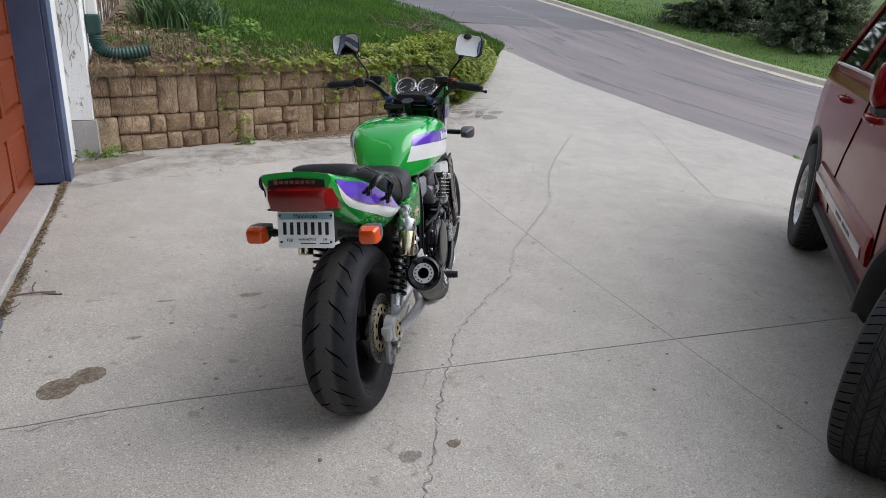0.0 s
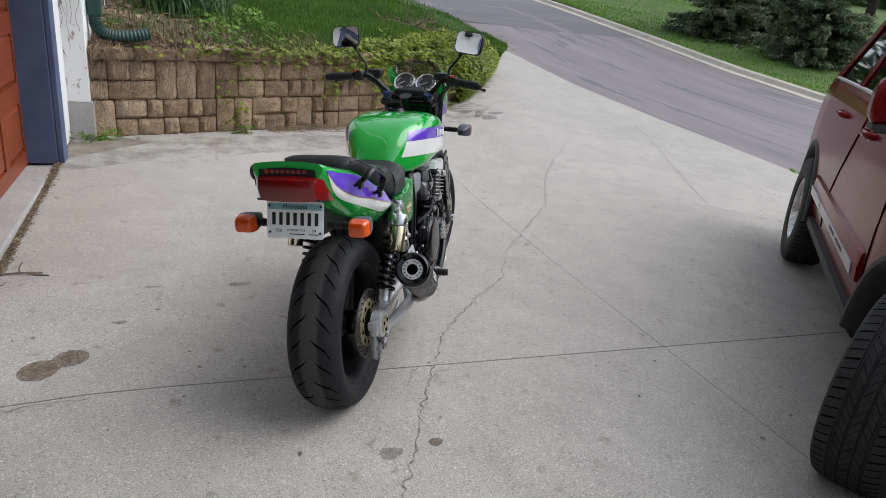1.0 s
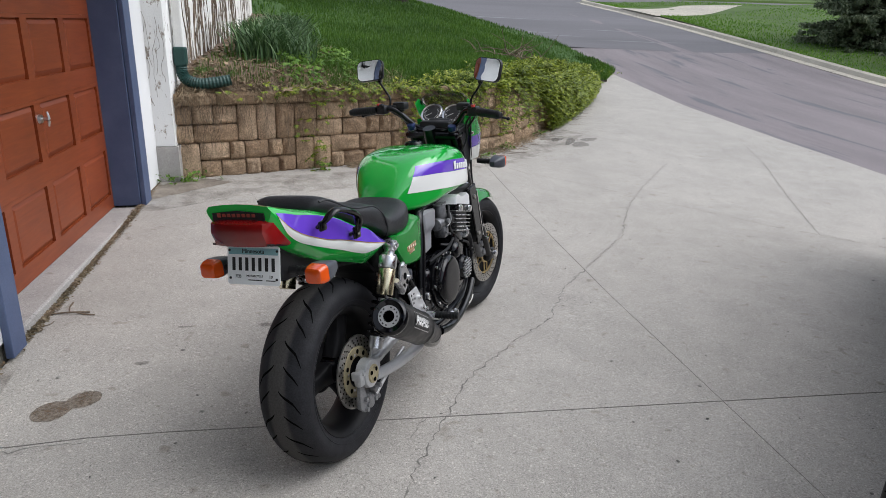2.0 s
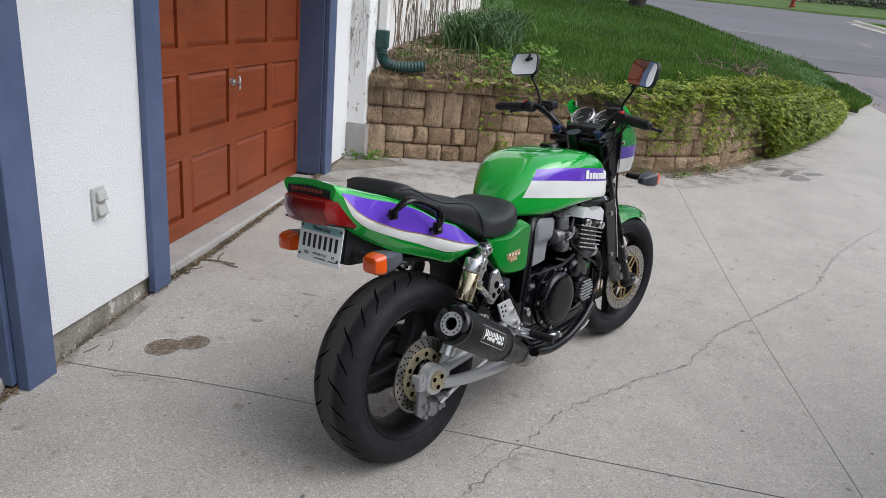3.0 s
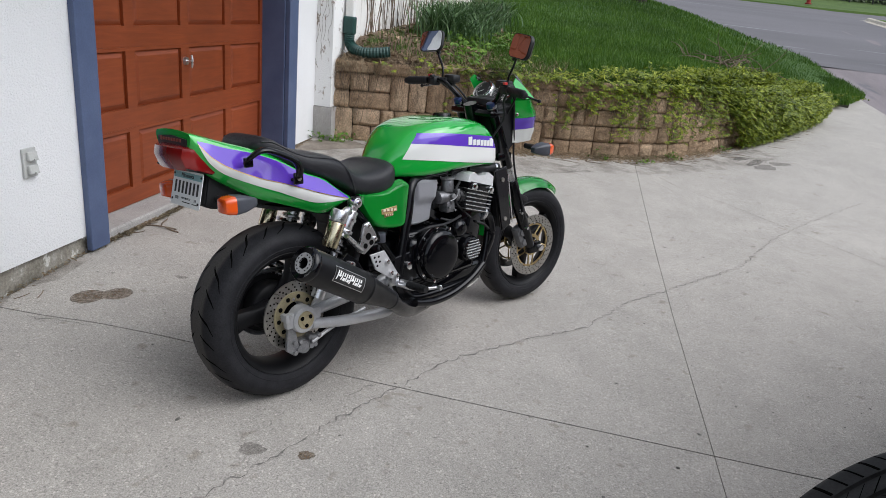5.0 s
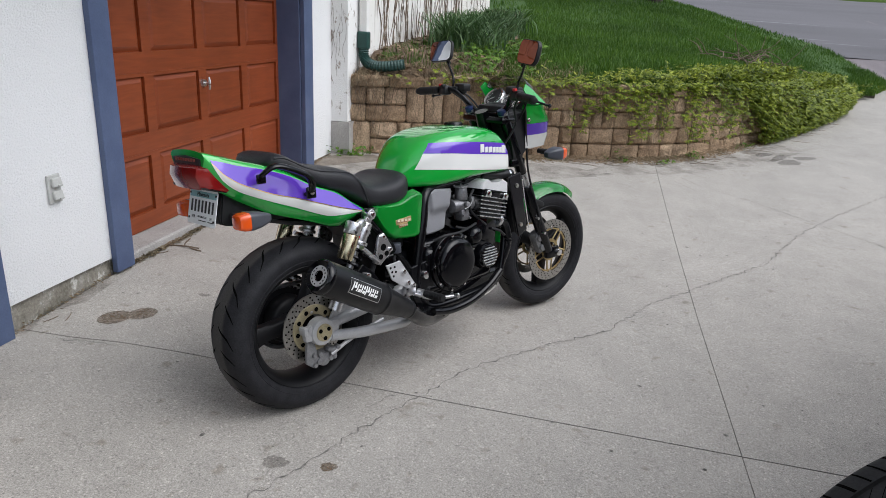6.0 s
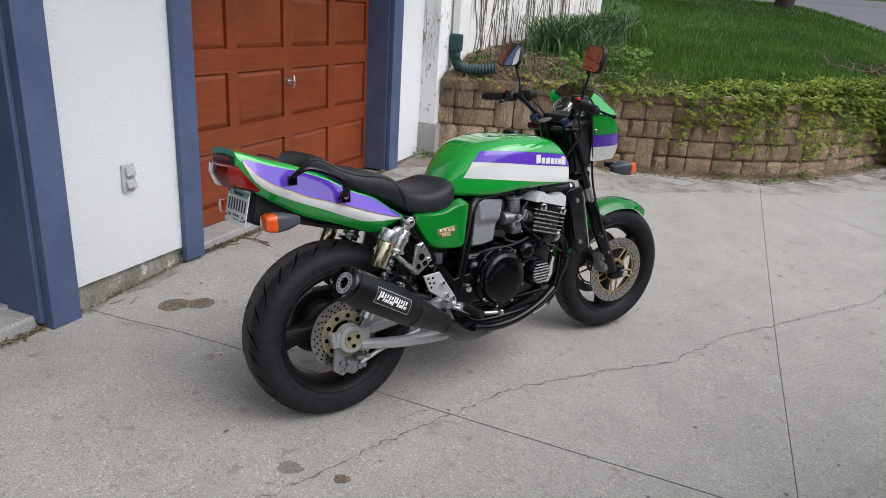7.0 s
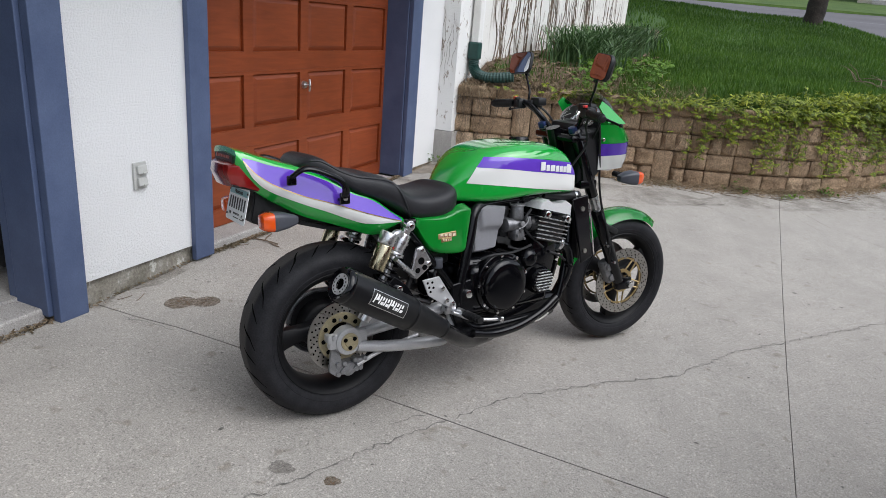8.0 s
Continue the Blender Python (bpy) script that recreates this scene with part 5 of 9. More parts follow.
def patch_bm(low, high, yfun, thick, nu=20, nv=12):
    bm = bmesh.new()
    lo, hi = smooth_path([(a, 0, b) for a, b in low], 6), smooth_path([(a, 0, b) for a, b in high], 6)

    def along(line, t):
        f = t * (len(line) - 1)
        j = min(int(f), len(line) - 2)
        return line[j] + (line[j + 1] - line[j]) * (f - j)
    rows = []
    for i in range(nu + 1):
        p, q = along(lo, i / nu), along(hi, i / nu)
        row = []
        for j in range(nv + 1):
            r = p + (q - p) * (j / nv)
            row.append(bm.verts.new((r.x, yfun(i / nu, j / nv), r.z)))
        rows.append(row)
    for a, b in zip(rows, rows[1:]):
        for j in range(nv):
            bm.faces.new((a[j], a[j + 1], b[j + 1], b[j]))
    bmesh.ops.solidify(bm, geom=bm.faces[:], thickness=thick)
    return bm


# side covers, airbox covers, badges
for s in (-1, 1):
    def bulge(u, v, s=s):
        e = min(u, 1 - u, 0.07) / 0.07
        f = min(v, 1 - v, 0.10) / 0.10
        k = (1 - (1 - e) ** 2) * (1 - (1 - f) ** 2)
        return s * (0.120 + 0.036 * k + 0.006 * math.sin(math.pi * u))
    cover = bp("side_cover", patch_bm([(0.272, 0.695), (0.310, 0.622), (0.345, 0.582), (0.40, 0.562), (0.478, 0.556), (0.492, 0.580)],
                                      [(0.276, 0.712), (0.33, 0.712), (0.40, 0.715), (0.455, 0.735), (0.495, 0.742), (0.524, 0.730)], bulge, 0.004, 40, 28), B_green, "green side cover with a gold badge")
    bm = box_bm(0.078, 0.0024, 0.020, (0.405, s * 0.1615, 0.640), 0.002, rot=Matrix.Rotation(radians(-4), 3, "Y"))
    box_bm(0.045, 0.0024, 0.016, (0.402, s * 0.1617, 0.624), 0.002, rot=Matrix.Rotation(radians(-4), 3, "Y"), bm=bm)
    bp("badge", bm, B_goldmetal, "gold badge", cover, smooth=False)
    bm = bmesh.new()
    for k in range(4):
        box_bm(0.012, 0.0016, 0.012, (0.378 + 0.018 * k, s * 0.1632, 0.642 - 0.0012 * k), 0.0005, bm=bm)
    for k in range(4):
        box_bm(0.007, 0.0016, 0.009, (0.387 + 0.0105 * k, s * 0.1634, 0.6235 - 0.0007 * k), 0.0005, bm=bm)
    bp("badge_marks", bm, B_badgered, "dark red badge outline marks", cover, smooth=False)
    bm = bmesh.new()
    for k in range(4):
        box_bm(0.0125, 0.0016, 0.0095, (0.379 + 0.018 * k, s * 0.1642, 0.643 - 0.0012 * k), 0.0005, bm=bm)
    for k in range(4):
        box_bm(0.006, 0.0016, 0.0062, (0.3875 + 0.0105 * k, s * 0.1644, 0.6242 - 0.0007 * k), 0.0005, bm=bm)
    bp("badge_faces", bm, B_cream, "cream raised badge faces", cover, smooth=False)

    def box_y(u, v, s=s):
        k = smooth01((v - 0.42) / 0.20) * smooth01((u - 0.25 + 0.3 * v) / 0.25)
        e = min(u, 1 - u, v, 1 - v, 0.06) / 0.06
        return s * (0.118 + 0.018 * k + 0.014 * (1 - (1 - e) ** 2))
    bp("airbox_cover", patch_bm([(0.548, 0.548), (0.60, 0.548), (0.655, 0.556)], [(0.556, 0.722), (0.60, 0.728), (0.690, 0.718)], box_y, 0.006, 24, 20), B_airbox, "silver-grey plastic airbox cover")
bm = box_bm(0.14, 0.22, 0.17, (0.605, 0, 0.635), 0.02)
bp("airbox", bm, B_plastic, "black airbox between the covers")

# frame tubes
def frame_side(s):
    bm = tube_bm([(1.06, s * 0.055, 0.88), (0.95, s * 0.11, 0.775), (0.80, s * 0.105, 0.735), (0.64, s * 0.110, 0.728), (0.550, s * 0.132, 0.712), (0.520, s * 0.145, 0.62), (0.492, s * 0.146, 0.50), (0.470, s * 0.146, 0.40)], 0.0195, 12, 6)
    bp("frame_rail", bm, B_frame, "black steel frame rail")
    bp("seat_rail", tube_bm([(0.53, s * 0.13, 0.70), (0.40, s * 0.135, 0.70), (0.22, s * 0.130, 0.70), (0.02, s * 0.11, 0.75), (-0.12, s * 0.09, 0.80)], 0.014, 10, 5), B_frame)
    bp("brace", tube_bm([(0.245, s * 0.142, 0.675), (0.35, s * 0.146, 0.55), (0.462, s * 0.148, 0.412)], 0.0135, 10, 4), B_frame, "black frame brace")
    bp("down_tube", tube_bm([(1.085, s * 0.04, 0.86), (1.06, s * 0.10, 0.68), (1.03, s * 0.135, 0.48), (0.98, s * 0.145, 0.31), (0.90, s * 0.15, 0.262), (0.72, s * 0.152, 0.252), (0.54, s * 0.150, 0.262), (0.480, s * 0.148, 0.33), (0.470, s * 0.146, 0.41)], 0.017, 12, 6), B_frame, "black frame down tube")
    bm = plate_bm([(0.43, 0.45), (0.52, 0.46), (0.545, 0.40), (0.53, 0.29), (0.46, 0.27), (0.43, 0.34)], 0.022, "Y", s * 0.150, 0.005)
    bp("pivot_plate", bm, B_frame, "black swingarm pivot plate", smooth=False)
    bp("pivot_bolt", cyl_bm((0.505, s * 0.158, 0.405), (0.505, s * 0.172, 0.405), 0.016, seg=16, bevel=0.003), B_chrome, "bright pivot bolt")


both(frame_side)

# swingarm, axle blocks, rear caliper
def swing_side(s):
    bm = tube_bm([(0.02, s * 0.128, 0.318), (0.16, s * 0.130, 0.335), (0.34, s * 0.128, 0.352), (0.50, s * 0.115, 0.365)], [0.020, 0.022, 0.024, 0.026], 14, 6)
    bp("swingarm", bm, B_swing, "silver tubular swingarm")
    bm = tube_bm([(0.045, s * 0.148, 0.288), (0.18, s * 0.156, 0.264), (0.34, s * 0.156, 0.246), (0.405, s * 0.150, 0.243), (0.44, s * 0.135, 0.27), (0.455, s * 0.125, 0.33)], [0.0185, 0.0205, 0.0205, 0.0205, 0.019, 0.018], 16, 6)
    bp("swingarm_brace", bm, B_swing, "silver swingarm brace tube")
    bm = lathe_bm(fine_profile([(0.0, s * 0.020), (0.040, s * 0.020), (0.047, s * 0.014), (0.049, s * 0.004), (0.049, -s * 0.020)], 2), 36, "Y", (0.012, s * 0.142, 0.314))
    box_bm(0.062, 0.030, 0.056, (-0.028, s * 0.140, 0.318), 0.012, bm=bm)
    box_bm(0.050, 0.032, 0.050, (0.062, s * 0.140, 0.322), 0.012, bm=bm)
    box_bm(0.016, 0.036, 0.030, (-0.056, s * 0.141, 0.332), 0.005, bm=bm)
    cyl_bm((-0.044, s * 0.154, 0.338), (-0.044, s * 0.164, 0.338), 0.007, seg=8, bm=bm)
    cyl_bm((0.070, s * 0.150, 0.282), (0.070, s * 0.166, 0.282), 0.012, seg=14, bevel=0.003, bm=bm)
    bp("axle_block", bm, B_swing, "silver cast axle block")
    bm = lathe_bm([(0.0, s * 0.004), (0.016, s * 0.004), (0.019, s * 0.001), (0.026, s * 0.0035), (0.031, s * 0.0035), (0.032, -s * 0.004)], 28, "Y", (0.012, s * 0.1635, 0.314))
    nut = bp("axle_nut", bm, B_carrier, "tan axle insert")
    for k in range(3):
        a = radians(-90 + 120 * k)
        bp("axle_slot", cyl_bm((0.012 + 0.0195 * math.cos(a), s * 0.1665, 0.314 + 0.0195 * math.sin(a)), (0.012 + 0.0195 * math.cos(a), s * 0.1685, 0.314 + 0.0195 * math.sin(a)), 0.0075, seg=12), B_groove, parent=nut)
    bm = plate_bm([(0.055, 0.335), (0.10, 0.40), (0.20, 0.375), (0.25, 0.345), (0.16, 0.330)], 0.012, "Y", s * 0.128, 0.003)
    bp("gusset", bm, B_swing, "silver swingarm gusset", smooth=False)


both(swing_side)
bm = box_bm(0.075, 0.045, 0.050, (0.020, -0.112, 0.208), 0.012)
box_bm(0.028, 0.05, 0.034, (0.060, -0.120, 0.222), 0.006, bm=bm)
for q in (-0.005, 0.045):
    cyl_bm((q, -0.13, 0.205), (q, -0.148, 0.205), 0.010, seg=12, bm=bm)
for x, z in ((0.000, 0.232), (0.040, 0.238), (0.078, 0.236), (0.060, 0.205)):
    cyl_bm((x, -0.128, z), (x, -0.150, z), 0.0085, seg=10, bevel=0.002, bm=bm)
cyl_bm((0.02, -0.120, 0.205), (0.02, -0.142, 0.205), 0.024, seg=18, bevel=0.004, bm=bm)
bp("brake_caliper", bm, B_cast, "grey rear brake caliper")
bm = plate_bm([(-0.045, 0.30), (-0.02, 0.30), (0.0, 0.20), (-0.025, 0.185), (-0.055, 0.21)], 0.014, "Y", -0.134, 0.003)
for z in (0.235, 0.198):
    cyl_bm((-0.025, -0.138, z), (-0.025, -0.152, z), 0.008, seg=8, bm=bm)
bp("caliper_bracket", bm, B_cast, smooth=False)
bp("torque_rod", tube_bm([(0.05, -0.140, 0.215), (0.15, -0.142, 0.250), (0.30, -0.135, 0.275)], 0.0075, 10, 3), B_swing, "silver torque rod")

# rear shocks with reservoirs
def shock_side(s):
    top, low = Vector((0.240, s * 0.160, 0.692)), Vector((0.075, s * 0.145, 0.375))
    d = (low - top).normalized()
    bm = cyl_bm(top + d * 0.03, top + d * 0.115, 0.0265, seg=22, bevel=0.003)
    cyl_bm(top + d * 0.058, top + d * 0.066, 0.030, seg=22, bm=bm)
    cyl_bm(top + d * 0.100, top + d * 0.112, 0.0335, seg=22, bevel=0.002, bm=bm)
    cyl_bm(top + Vector((0, -0.020, 0)), top + Vector((0, 0.020, 0)), 0.019, seg=20, bevel=0.003, bm=bm)
    box_bm(0.030, 0.030, 0.050, top + d * 0.022, 0.006, rot=Matrix.Rotation(radians(27), 3, "Y"), bm=bm)
    sh = bp("rear_shock", bm, B_alu, "silver rear shock with a gold reservoir and black spring")
    bp("shock_bolt", cyl_bm(top + Vector((0, s * 0.018, 0)), top + Vector((0, s * 0.028, 0)), 0.010, seg=10, bevel=0.002), B_chrome, parent=sh)
    side = d.cross(Vector((0, 1, 0))).normalized()
    n = 96
    pts = [top + d * (0.118 + 0.200 * i / n) + (side * math.cos(2 * math.pi * 8 * i / n) + Vector((0, 1, 0)) * math.sin(2 * math.pi * 8 * i / n)) * 0.031 for i in range(n + 1)]
    bp("spring", tube_bm(pts, 0.0062, 7, 1), B_frame, "black coil spring", parent=sh)
    bm = cyl_bm(top + d * 0.11, top + d * 0.30, 0.014, seg=14)
    cyl_bm(top + d * 0.318, low, 0.024, seg=16, bm=bm)
    bp("damper_rod", bm, B_alu, parent=sh)
    a, b = Vector((0.150, s * 0.196, 0.684)), Vector((0.098, s * 0.192, 0.562))
    e = (b - a).normalized()
    bm = cyl_bm(a, a + e * 0.044, 0.0305, seg=26, bevel=0.006)
    tube_bm([a + e * 0.035, a + e * 0.01 + Vector((0.04, -s * 0.012, 0.0)), top + d * 0.045], 0.014, 10, 4, bm=bm)
    bp("reservoir_head", bm, B_alu, parent=sh)
    bm = cyl_bm(a + e * 0.0445, b, 0.0285, seg=26, bevel=0.003)
    bp("reservoir", bm, B_champagne, "pale gold gas reservoir", parent=sh)
    bm = bmesh.new()
    for k in range(3):
        q = a + e * 0.056 + Vector((0.0265 - 0.012 * k, s * (0.013 + 0.006 * k), 0))
        box_bm(0.007, 0.004, 0.010, q, 0.0005, rot=Matrix.Rotation(radians(20), 3, "Y"), bm=bm)
    bp("reservoir_mark", bm, B_redink, parent=sh, smooth=False)


both(shock_side)

# engine
bm = box_bm(0.40, 0.33, 0.20, (0.715, 0, 0.405), 0.03, 3)
box_bm(0.22, 0.28, 0.12, (0.60, 0, 0.47), 0.03, 3, bm=bm)
box_bm(0.44, 0.30, 0.11, (0.76, 0, 0.285), 0.03, 3, bm=bm)
engine = bp("engine", bm, B_black, "black four-cylinder engine with silver fin edges")
for s in (-1, 1):
    rot = Matrix.Translation((0.655, 0, 0.425))
    prof = [(0.0, s * 0.214), (0.070, s * 0.214), (0.092, s * 0.209), (0.102, s * 0.198), (0.106, s * 0.180), (0.118, s * 0.178), (0.122, s * 0.172), (0.122, s * 0.150)]
    ob = bp("clutch_cover" if s < 0 else "generator_cover", lathe_bm(fine_profile(prof, 2), 56, "Y"), B_black, "gloss black round engine cover", engine)
    ob.location = (0.655, 0, 0.425)
    for k in range(9):
        a = 2 * math.pi * k / 9 + 0.3
        bp("cover_bolt", cyl_bm((0.655 + 0.113 * math.cos(a), s * 0.176, 0.425 + 0.113 * math.sin(a)), (0.655 + 0.113 * math.cos(a), s * 0.188, 0.425 + 0.113 * math.sin(a)), 0.0065, seg=10, bevel=0.0015), B_chrome, parent=engine)
    for x in (0.575, 0.60):
        bp("cover_ridge", tube_bm([(x + 0.03, s * 0.196, 0.52), (x - 0.025, s * 0.198, 0.47), (x - 0.03, s * 0.196, 0.40)], 0.005, 8, 5), B_black, parent=engine)
    # small round cover with silver fins
    ob = bp("ignition_cover", lathe_bm(fine_profile([(0.0, s * 0.205), (0.042, s * 0.205), (0.050, s * 0.198), (0.056, s * 0.185), (0.060, s * 0.150)], 2), 36, "Y"), B_black, parent=engine)
    ob.location = (0.845, 0, 0.415)
    bm = bmesh.new()
    for k in range(7):
        z = -0.036 + 0.012 * k
        w = 2 * math.sqrt(max(0.0002, 0.046 ** 2 - z * z))
        box_bm(w, 0.009, 0.0048, (0.845, s * 0.207, 0.415 + z), 0.0012, bm=bm)
    bp("cover_fins", bm, B_fin, "silver cover fins", engine, smooth=False)
    ob = bp("starter_cover", lathe_bm(fine_profile([(0.0, s * 0.200), (0.022, s * 0.198), (0.036, s * 0.185), (0.040, s * 0.165), (0.040, s * 0.13)], 3), 28, "Y"), B_black, parent=engine)
    ob.location = (0.785, 0, 0.510)
# cylinder block leaning forward, fins, head and cover
TILT = Matrix.Translation((0.862, 0, 0.463)) @ Matrix.Rotation(radians(14), 4, "Y")
bm = box_bm(0.135, 0.33, 0.14, (0, 0, 0.055), 0.012)
ob = bp("cylinder_block", bm, B_black, "dark grey cylinder block", engine)
ob.matrix_local = TILT
for k in range(6):
    z = 0.112 + 0.0165 * k
    gx = 0.150 + 0.004 * k
    ob = bp("fin", box_bm(gx + 0.006, 0.374, 0.0048, (0, 0, z), 0.0016, 1), B_fin, parent=engine, smooth=False)
    ob.matrix_local = TILT
ob = bp("fin_core", box_bm(0.140, 0.350, 0.10, (0, 0, 0.152), 0.008), B_plastic, parent=engine)
ob.matrix_local = TILT
ob = bp("cylinder_head", box_bm(0.165, 0.372, 0.034, (0, 0, 0.214), 0.010), B_black, "black cylinder head", engine)
ob.matrix_local = TILT
bm = loft_bm([[(x * k, y, 0.222 + h) for x, h in ((-0.098, 0), (-0.092, 0.030), (-0.066, 0.044), (-0.036, 0.034), (0.012, 0.040), (0.036, 0.056), (0.074, 0.044), (0.082, 0))] for y, k in ((-0.184, 0.94), (-0.176, 1.0), (0.176, 1.0), (0.184, 0.94))])
ob = bp("cam_cover", bm, B_silver, "silver cam cover", engine)
ob.matrix_local = TILT
for s in (-1, 1):
    for x in (-0.052, 0.060):
        bm = cyl_bm((x, s * 0.180, 0.208), (x, s * 0.198, 0.208), 0.014, seg=18, bevel=0.003)
        ob = bp("cam_cap", bm, B_chrome, "bright camshaft end cap", engine)
        ob.matrix_local = TILT
# carburettors and cables
for y in (-0.142, -0.05, 0.05, 0.142):
    bm = cyl_bm((0.685, y, 0.645), (0.83, y, 0.640), 0.026, seg=18, bevel=0.003)
    cyl_bm((0.745, y, 0.665), (0.745, y, 0.715), 0.028, 0.025, seg=18, bevel=0.004, bm=bm)
    box_bm(0.052, 0.052, 0.050, (0.745, y, 0.605), 0.010, bm=bm)
    cyl_bm((0.745, y - 0.03, 0.625), (0.745, y + 0.03, 0.625), 0.007, seg=8, bm=bm)
    box_bm(0.03, 0.012, 0.03, (0.775, y - 0.028, 0.66), 0.004, bm=bm)
    carb = bp("carburettor", bm, B_carb, "dark grey metal carburettor", engine)
    bm = cyl_bm((0.745, y, 0.715), (0.745, y, 0.722), 0.030, seg=18, bevel=0.002)
    for dx, dy in ((-0.02, -0.02), (-0.02, 0.02), (0.02, -0.02), (0.02, 0.02)):
        cyl_bm((0.745 + dx, y + dy, 0.722), (0.745 + dx, y + dy, 0.727), 0.004, seg=6, bm=bm)
    bp("carburettor_cap", bm, B_cast, "bright metal cap with screws", engine)
    bm = cyl_bm((0.728, y - 0.027, 0.605), (0.728, y - 0.034, 0.605), 0.005, seg=8, bm=bmesh.new())
    cyl_bm((0.762, y - 0.027, 0.590), (0.762, y - 0.034, 0.590), 0.005, seg=8, bm=bm)
    cyl_bm((0.745, y - 0.028, 0.650), (0.745, y - 0.040, 0.650), 0.011, seg=14, bevel=0.002, bm=bm)
    tube_bm([(0.775, y - 0.034, 0.672), (0.765, y - 0.040, 0.655), (0.748, y - 0.040, 0.640), (0.726, y - 0.036, 0.632)], 0.0025, 6, 3, bm=bm)
    bp("carburettor_linkage", bm, B_cast, "dull metal throttle linkage and screws", engine)
    bp("intake_boot", cyl_bm((0.80, y, 0.64), (0.855, y, 0.635), 0.030, seg=16, bevel=0.004), B_plastic, parent=engine)
for k, pts in enumerate([[(0.80, -0.16, 0.70), (0.76, -0.175, 0.67), (0.77, -0.17, 0.62), (0.82, -0.16, 0.58), (0.87, -0.165, 0.54)], [(0.70, -0.15, 0.56), (0.74, -0.175, 0.55), (0.80, -0.17, 0.56)], [(1.00, -0.08, 0.82), (0.97, -0.09, 0.775), (0.88, -0.10, 0.765), (0.78, -0.13, 0.735)],
                          [(0.90, -0.17, 0.52), (0.95, -0.175, 0.50), (1.0, -0.16, 0.47)], [(0.56, -0.16, 0.53), (0.60, -0.18, 0.545), (0.68, -0.185, 0.545), (0.74, -0.18, 0.55)]]):
    bp("hose", tube_bm(pts, 0.0055, 8, 5), B_plastic, parent=engine)
# water hose with clamp, radiator
bp("radiator_hose", tube_bm([(0.90, -0.12, 0.745), (0.98, -0.150, 0.738), (1.06, -0.150, 0.735)], 0.0185, 14, 5), B_plastic, "black radiator hose")
bp("hose_clamp", cyl_bm((1.030, -0.150, 0.7355), (1.042, -0.150, 0.7352), 0.0205, seg=20), B_chrome)
RAD = Matrix.Translation((1.075, 0, 0.595)) @ Matrix.Rotation(radians(-12), 4, "Y")
ob = bp("radiator", box_bm(0.030, 0.30, 0.27, (0, 0, 0), 0.006), B_plastic, "black radiator behind the front wheel")
ob.matrix_local = RAD
rad = ob
bm = bmesh.new()
for k in range(32):
    box_bm(0.004, 0.27, 0.002, (0.016, 0, -0.122 + 0.0079 * k), bm=bm)
bp("radiator_fins", bm, B_disc, parent=rad, smooth=False)
for s in (-1, 1):
    bp("radiator_tank", box_bm(0.042, 0.030, 0.275, (0, s * 0.160, 0), 0.010), B_plastic, parent=rad)
    bp("radiator_shroud", plate_bm([(-0.035, -0.14), (0.030, -0.13), (0.040, 0.14), (-0.045, 0.145)], 0.010, "Y", s * 0.180, 0.004), B_black, parent=rad, smooth=False)
    bp("shroud_edge", box_bm(0.006, 0.004, 0.23, (0.040, s * 0.186, -0.01), 0.001), B_chrome, "bright edge strip", rad, smooth=False)
    bm = cyl_bm((0.0, s * 0.184, 0.09), (0.0, s * 0.190, 0.09), 0.010, seg=12)
    cyl_bm((-0.01, s * 0.184, -0.09), (-0.01, s * 0.190, -0.09), 0.010, seg=12, bm=bm)
    bp("shroud_bolt", bm, B_disc, parent=rad)

# exhaust: four headers, collector, silencer on the right
heads = [(-0.150, 0), (-0.055, 1), (0.055, 2), (0.150, 3)]
for y, k in heads:
    yy = y * 0.9
    join = (0.60, -0.105 + 0.03 * (k - 1.5), 0.222 + 0.012 * (k % 2))
    bm = tube_bm([(0.955, y, 0.545), (1.010, y, 0.520), (1.030, y * 1.0, 0.44), (1.000, yy, 0.345), (0.935, yy * 0.95, 0.262), (0.82, yy * 0.7 - 0.02, 0.218), (0.70, (yy * 0.5 - 0.06), 0.210), join], 0.0225, 14, 6)
    hd = bp("header_pipe", bm, B_pipe, "black exhaust header pipe")
    bp("header_flange", cyl_bm((0.955, y, 0.547), (0.972, y, 0.540), 0.030, seg=16, bevel=0.003), B_alu, parent=hd)
bp("collector", tube_bm([(0.64, -0.11, 0.220), (0.54, -0.135, 0.224), (0.45, -0.185, 0.255), (0.38, -0.225, 0.293), (0.32, -0.245, 0.330)], [0.046, 0.046, 0.038, 0.030, 0.029], 18, 6), B_pipe, "black exhaust collector")
bp("heat_shield_tube", tube_bm([(0.50, -0.205, 0.262), (0.60, -0.205, 0.243), (0.72, -0.205, 0.250), (0.84, -0.200, 0.285), (0.93, -0.190, 0.330)], 0.0165, 12, 6), B_pipe, "black outer header run")
bp("exhaust_spring", tube_bm([(0.80, -0.212, 0.256), (0.835, -0.216, 0.266), (0.87, -0.214, 0.281)], 0.0035, 8, 4), B_disc, "silver exhaust spring")
SIL_A, SIL_B = Vector((-0.088, -0.298, 0.568)), Vector((0.335, -0.246, 0.326))
ax = (SIL_B - SIL_A)
ln = ax.length
SM = Matrix.Translation(SIL_A) @ ax.to_track_quat("Z", "Y").to_matrix().to_4x4()
sil = bp("silencer", lathe_bm([(0.052, 0.012), (0.0565, 0.014), (0.0575, 0.02), (0.0575, ln * 0.62), (0.056, ln * 0.63), (0.050, ln * 0.70), (0.034, ln * 0.97), (0.031, ln * 1.0)], 48, "Z"), B_muff, "satin black exhaust silencer")
sil.matrix_local = SM
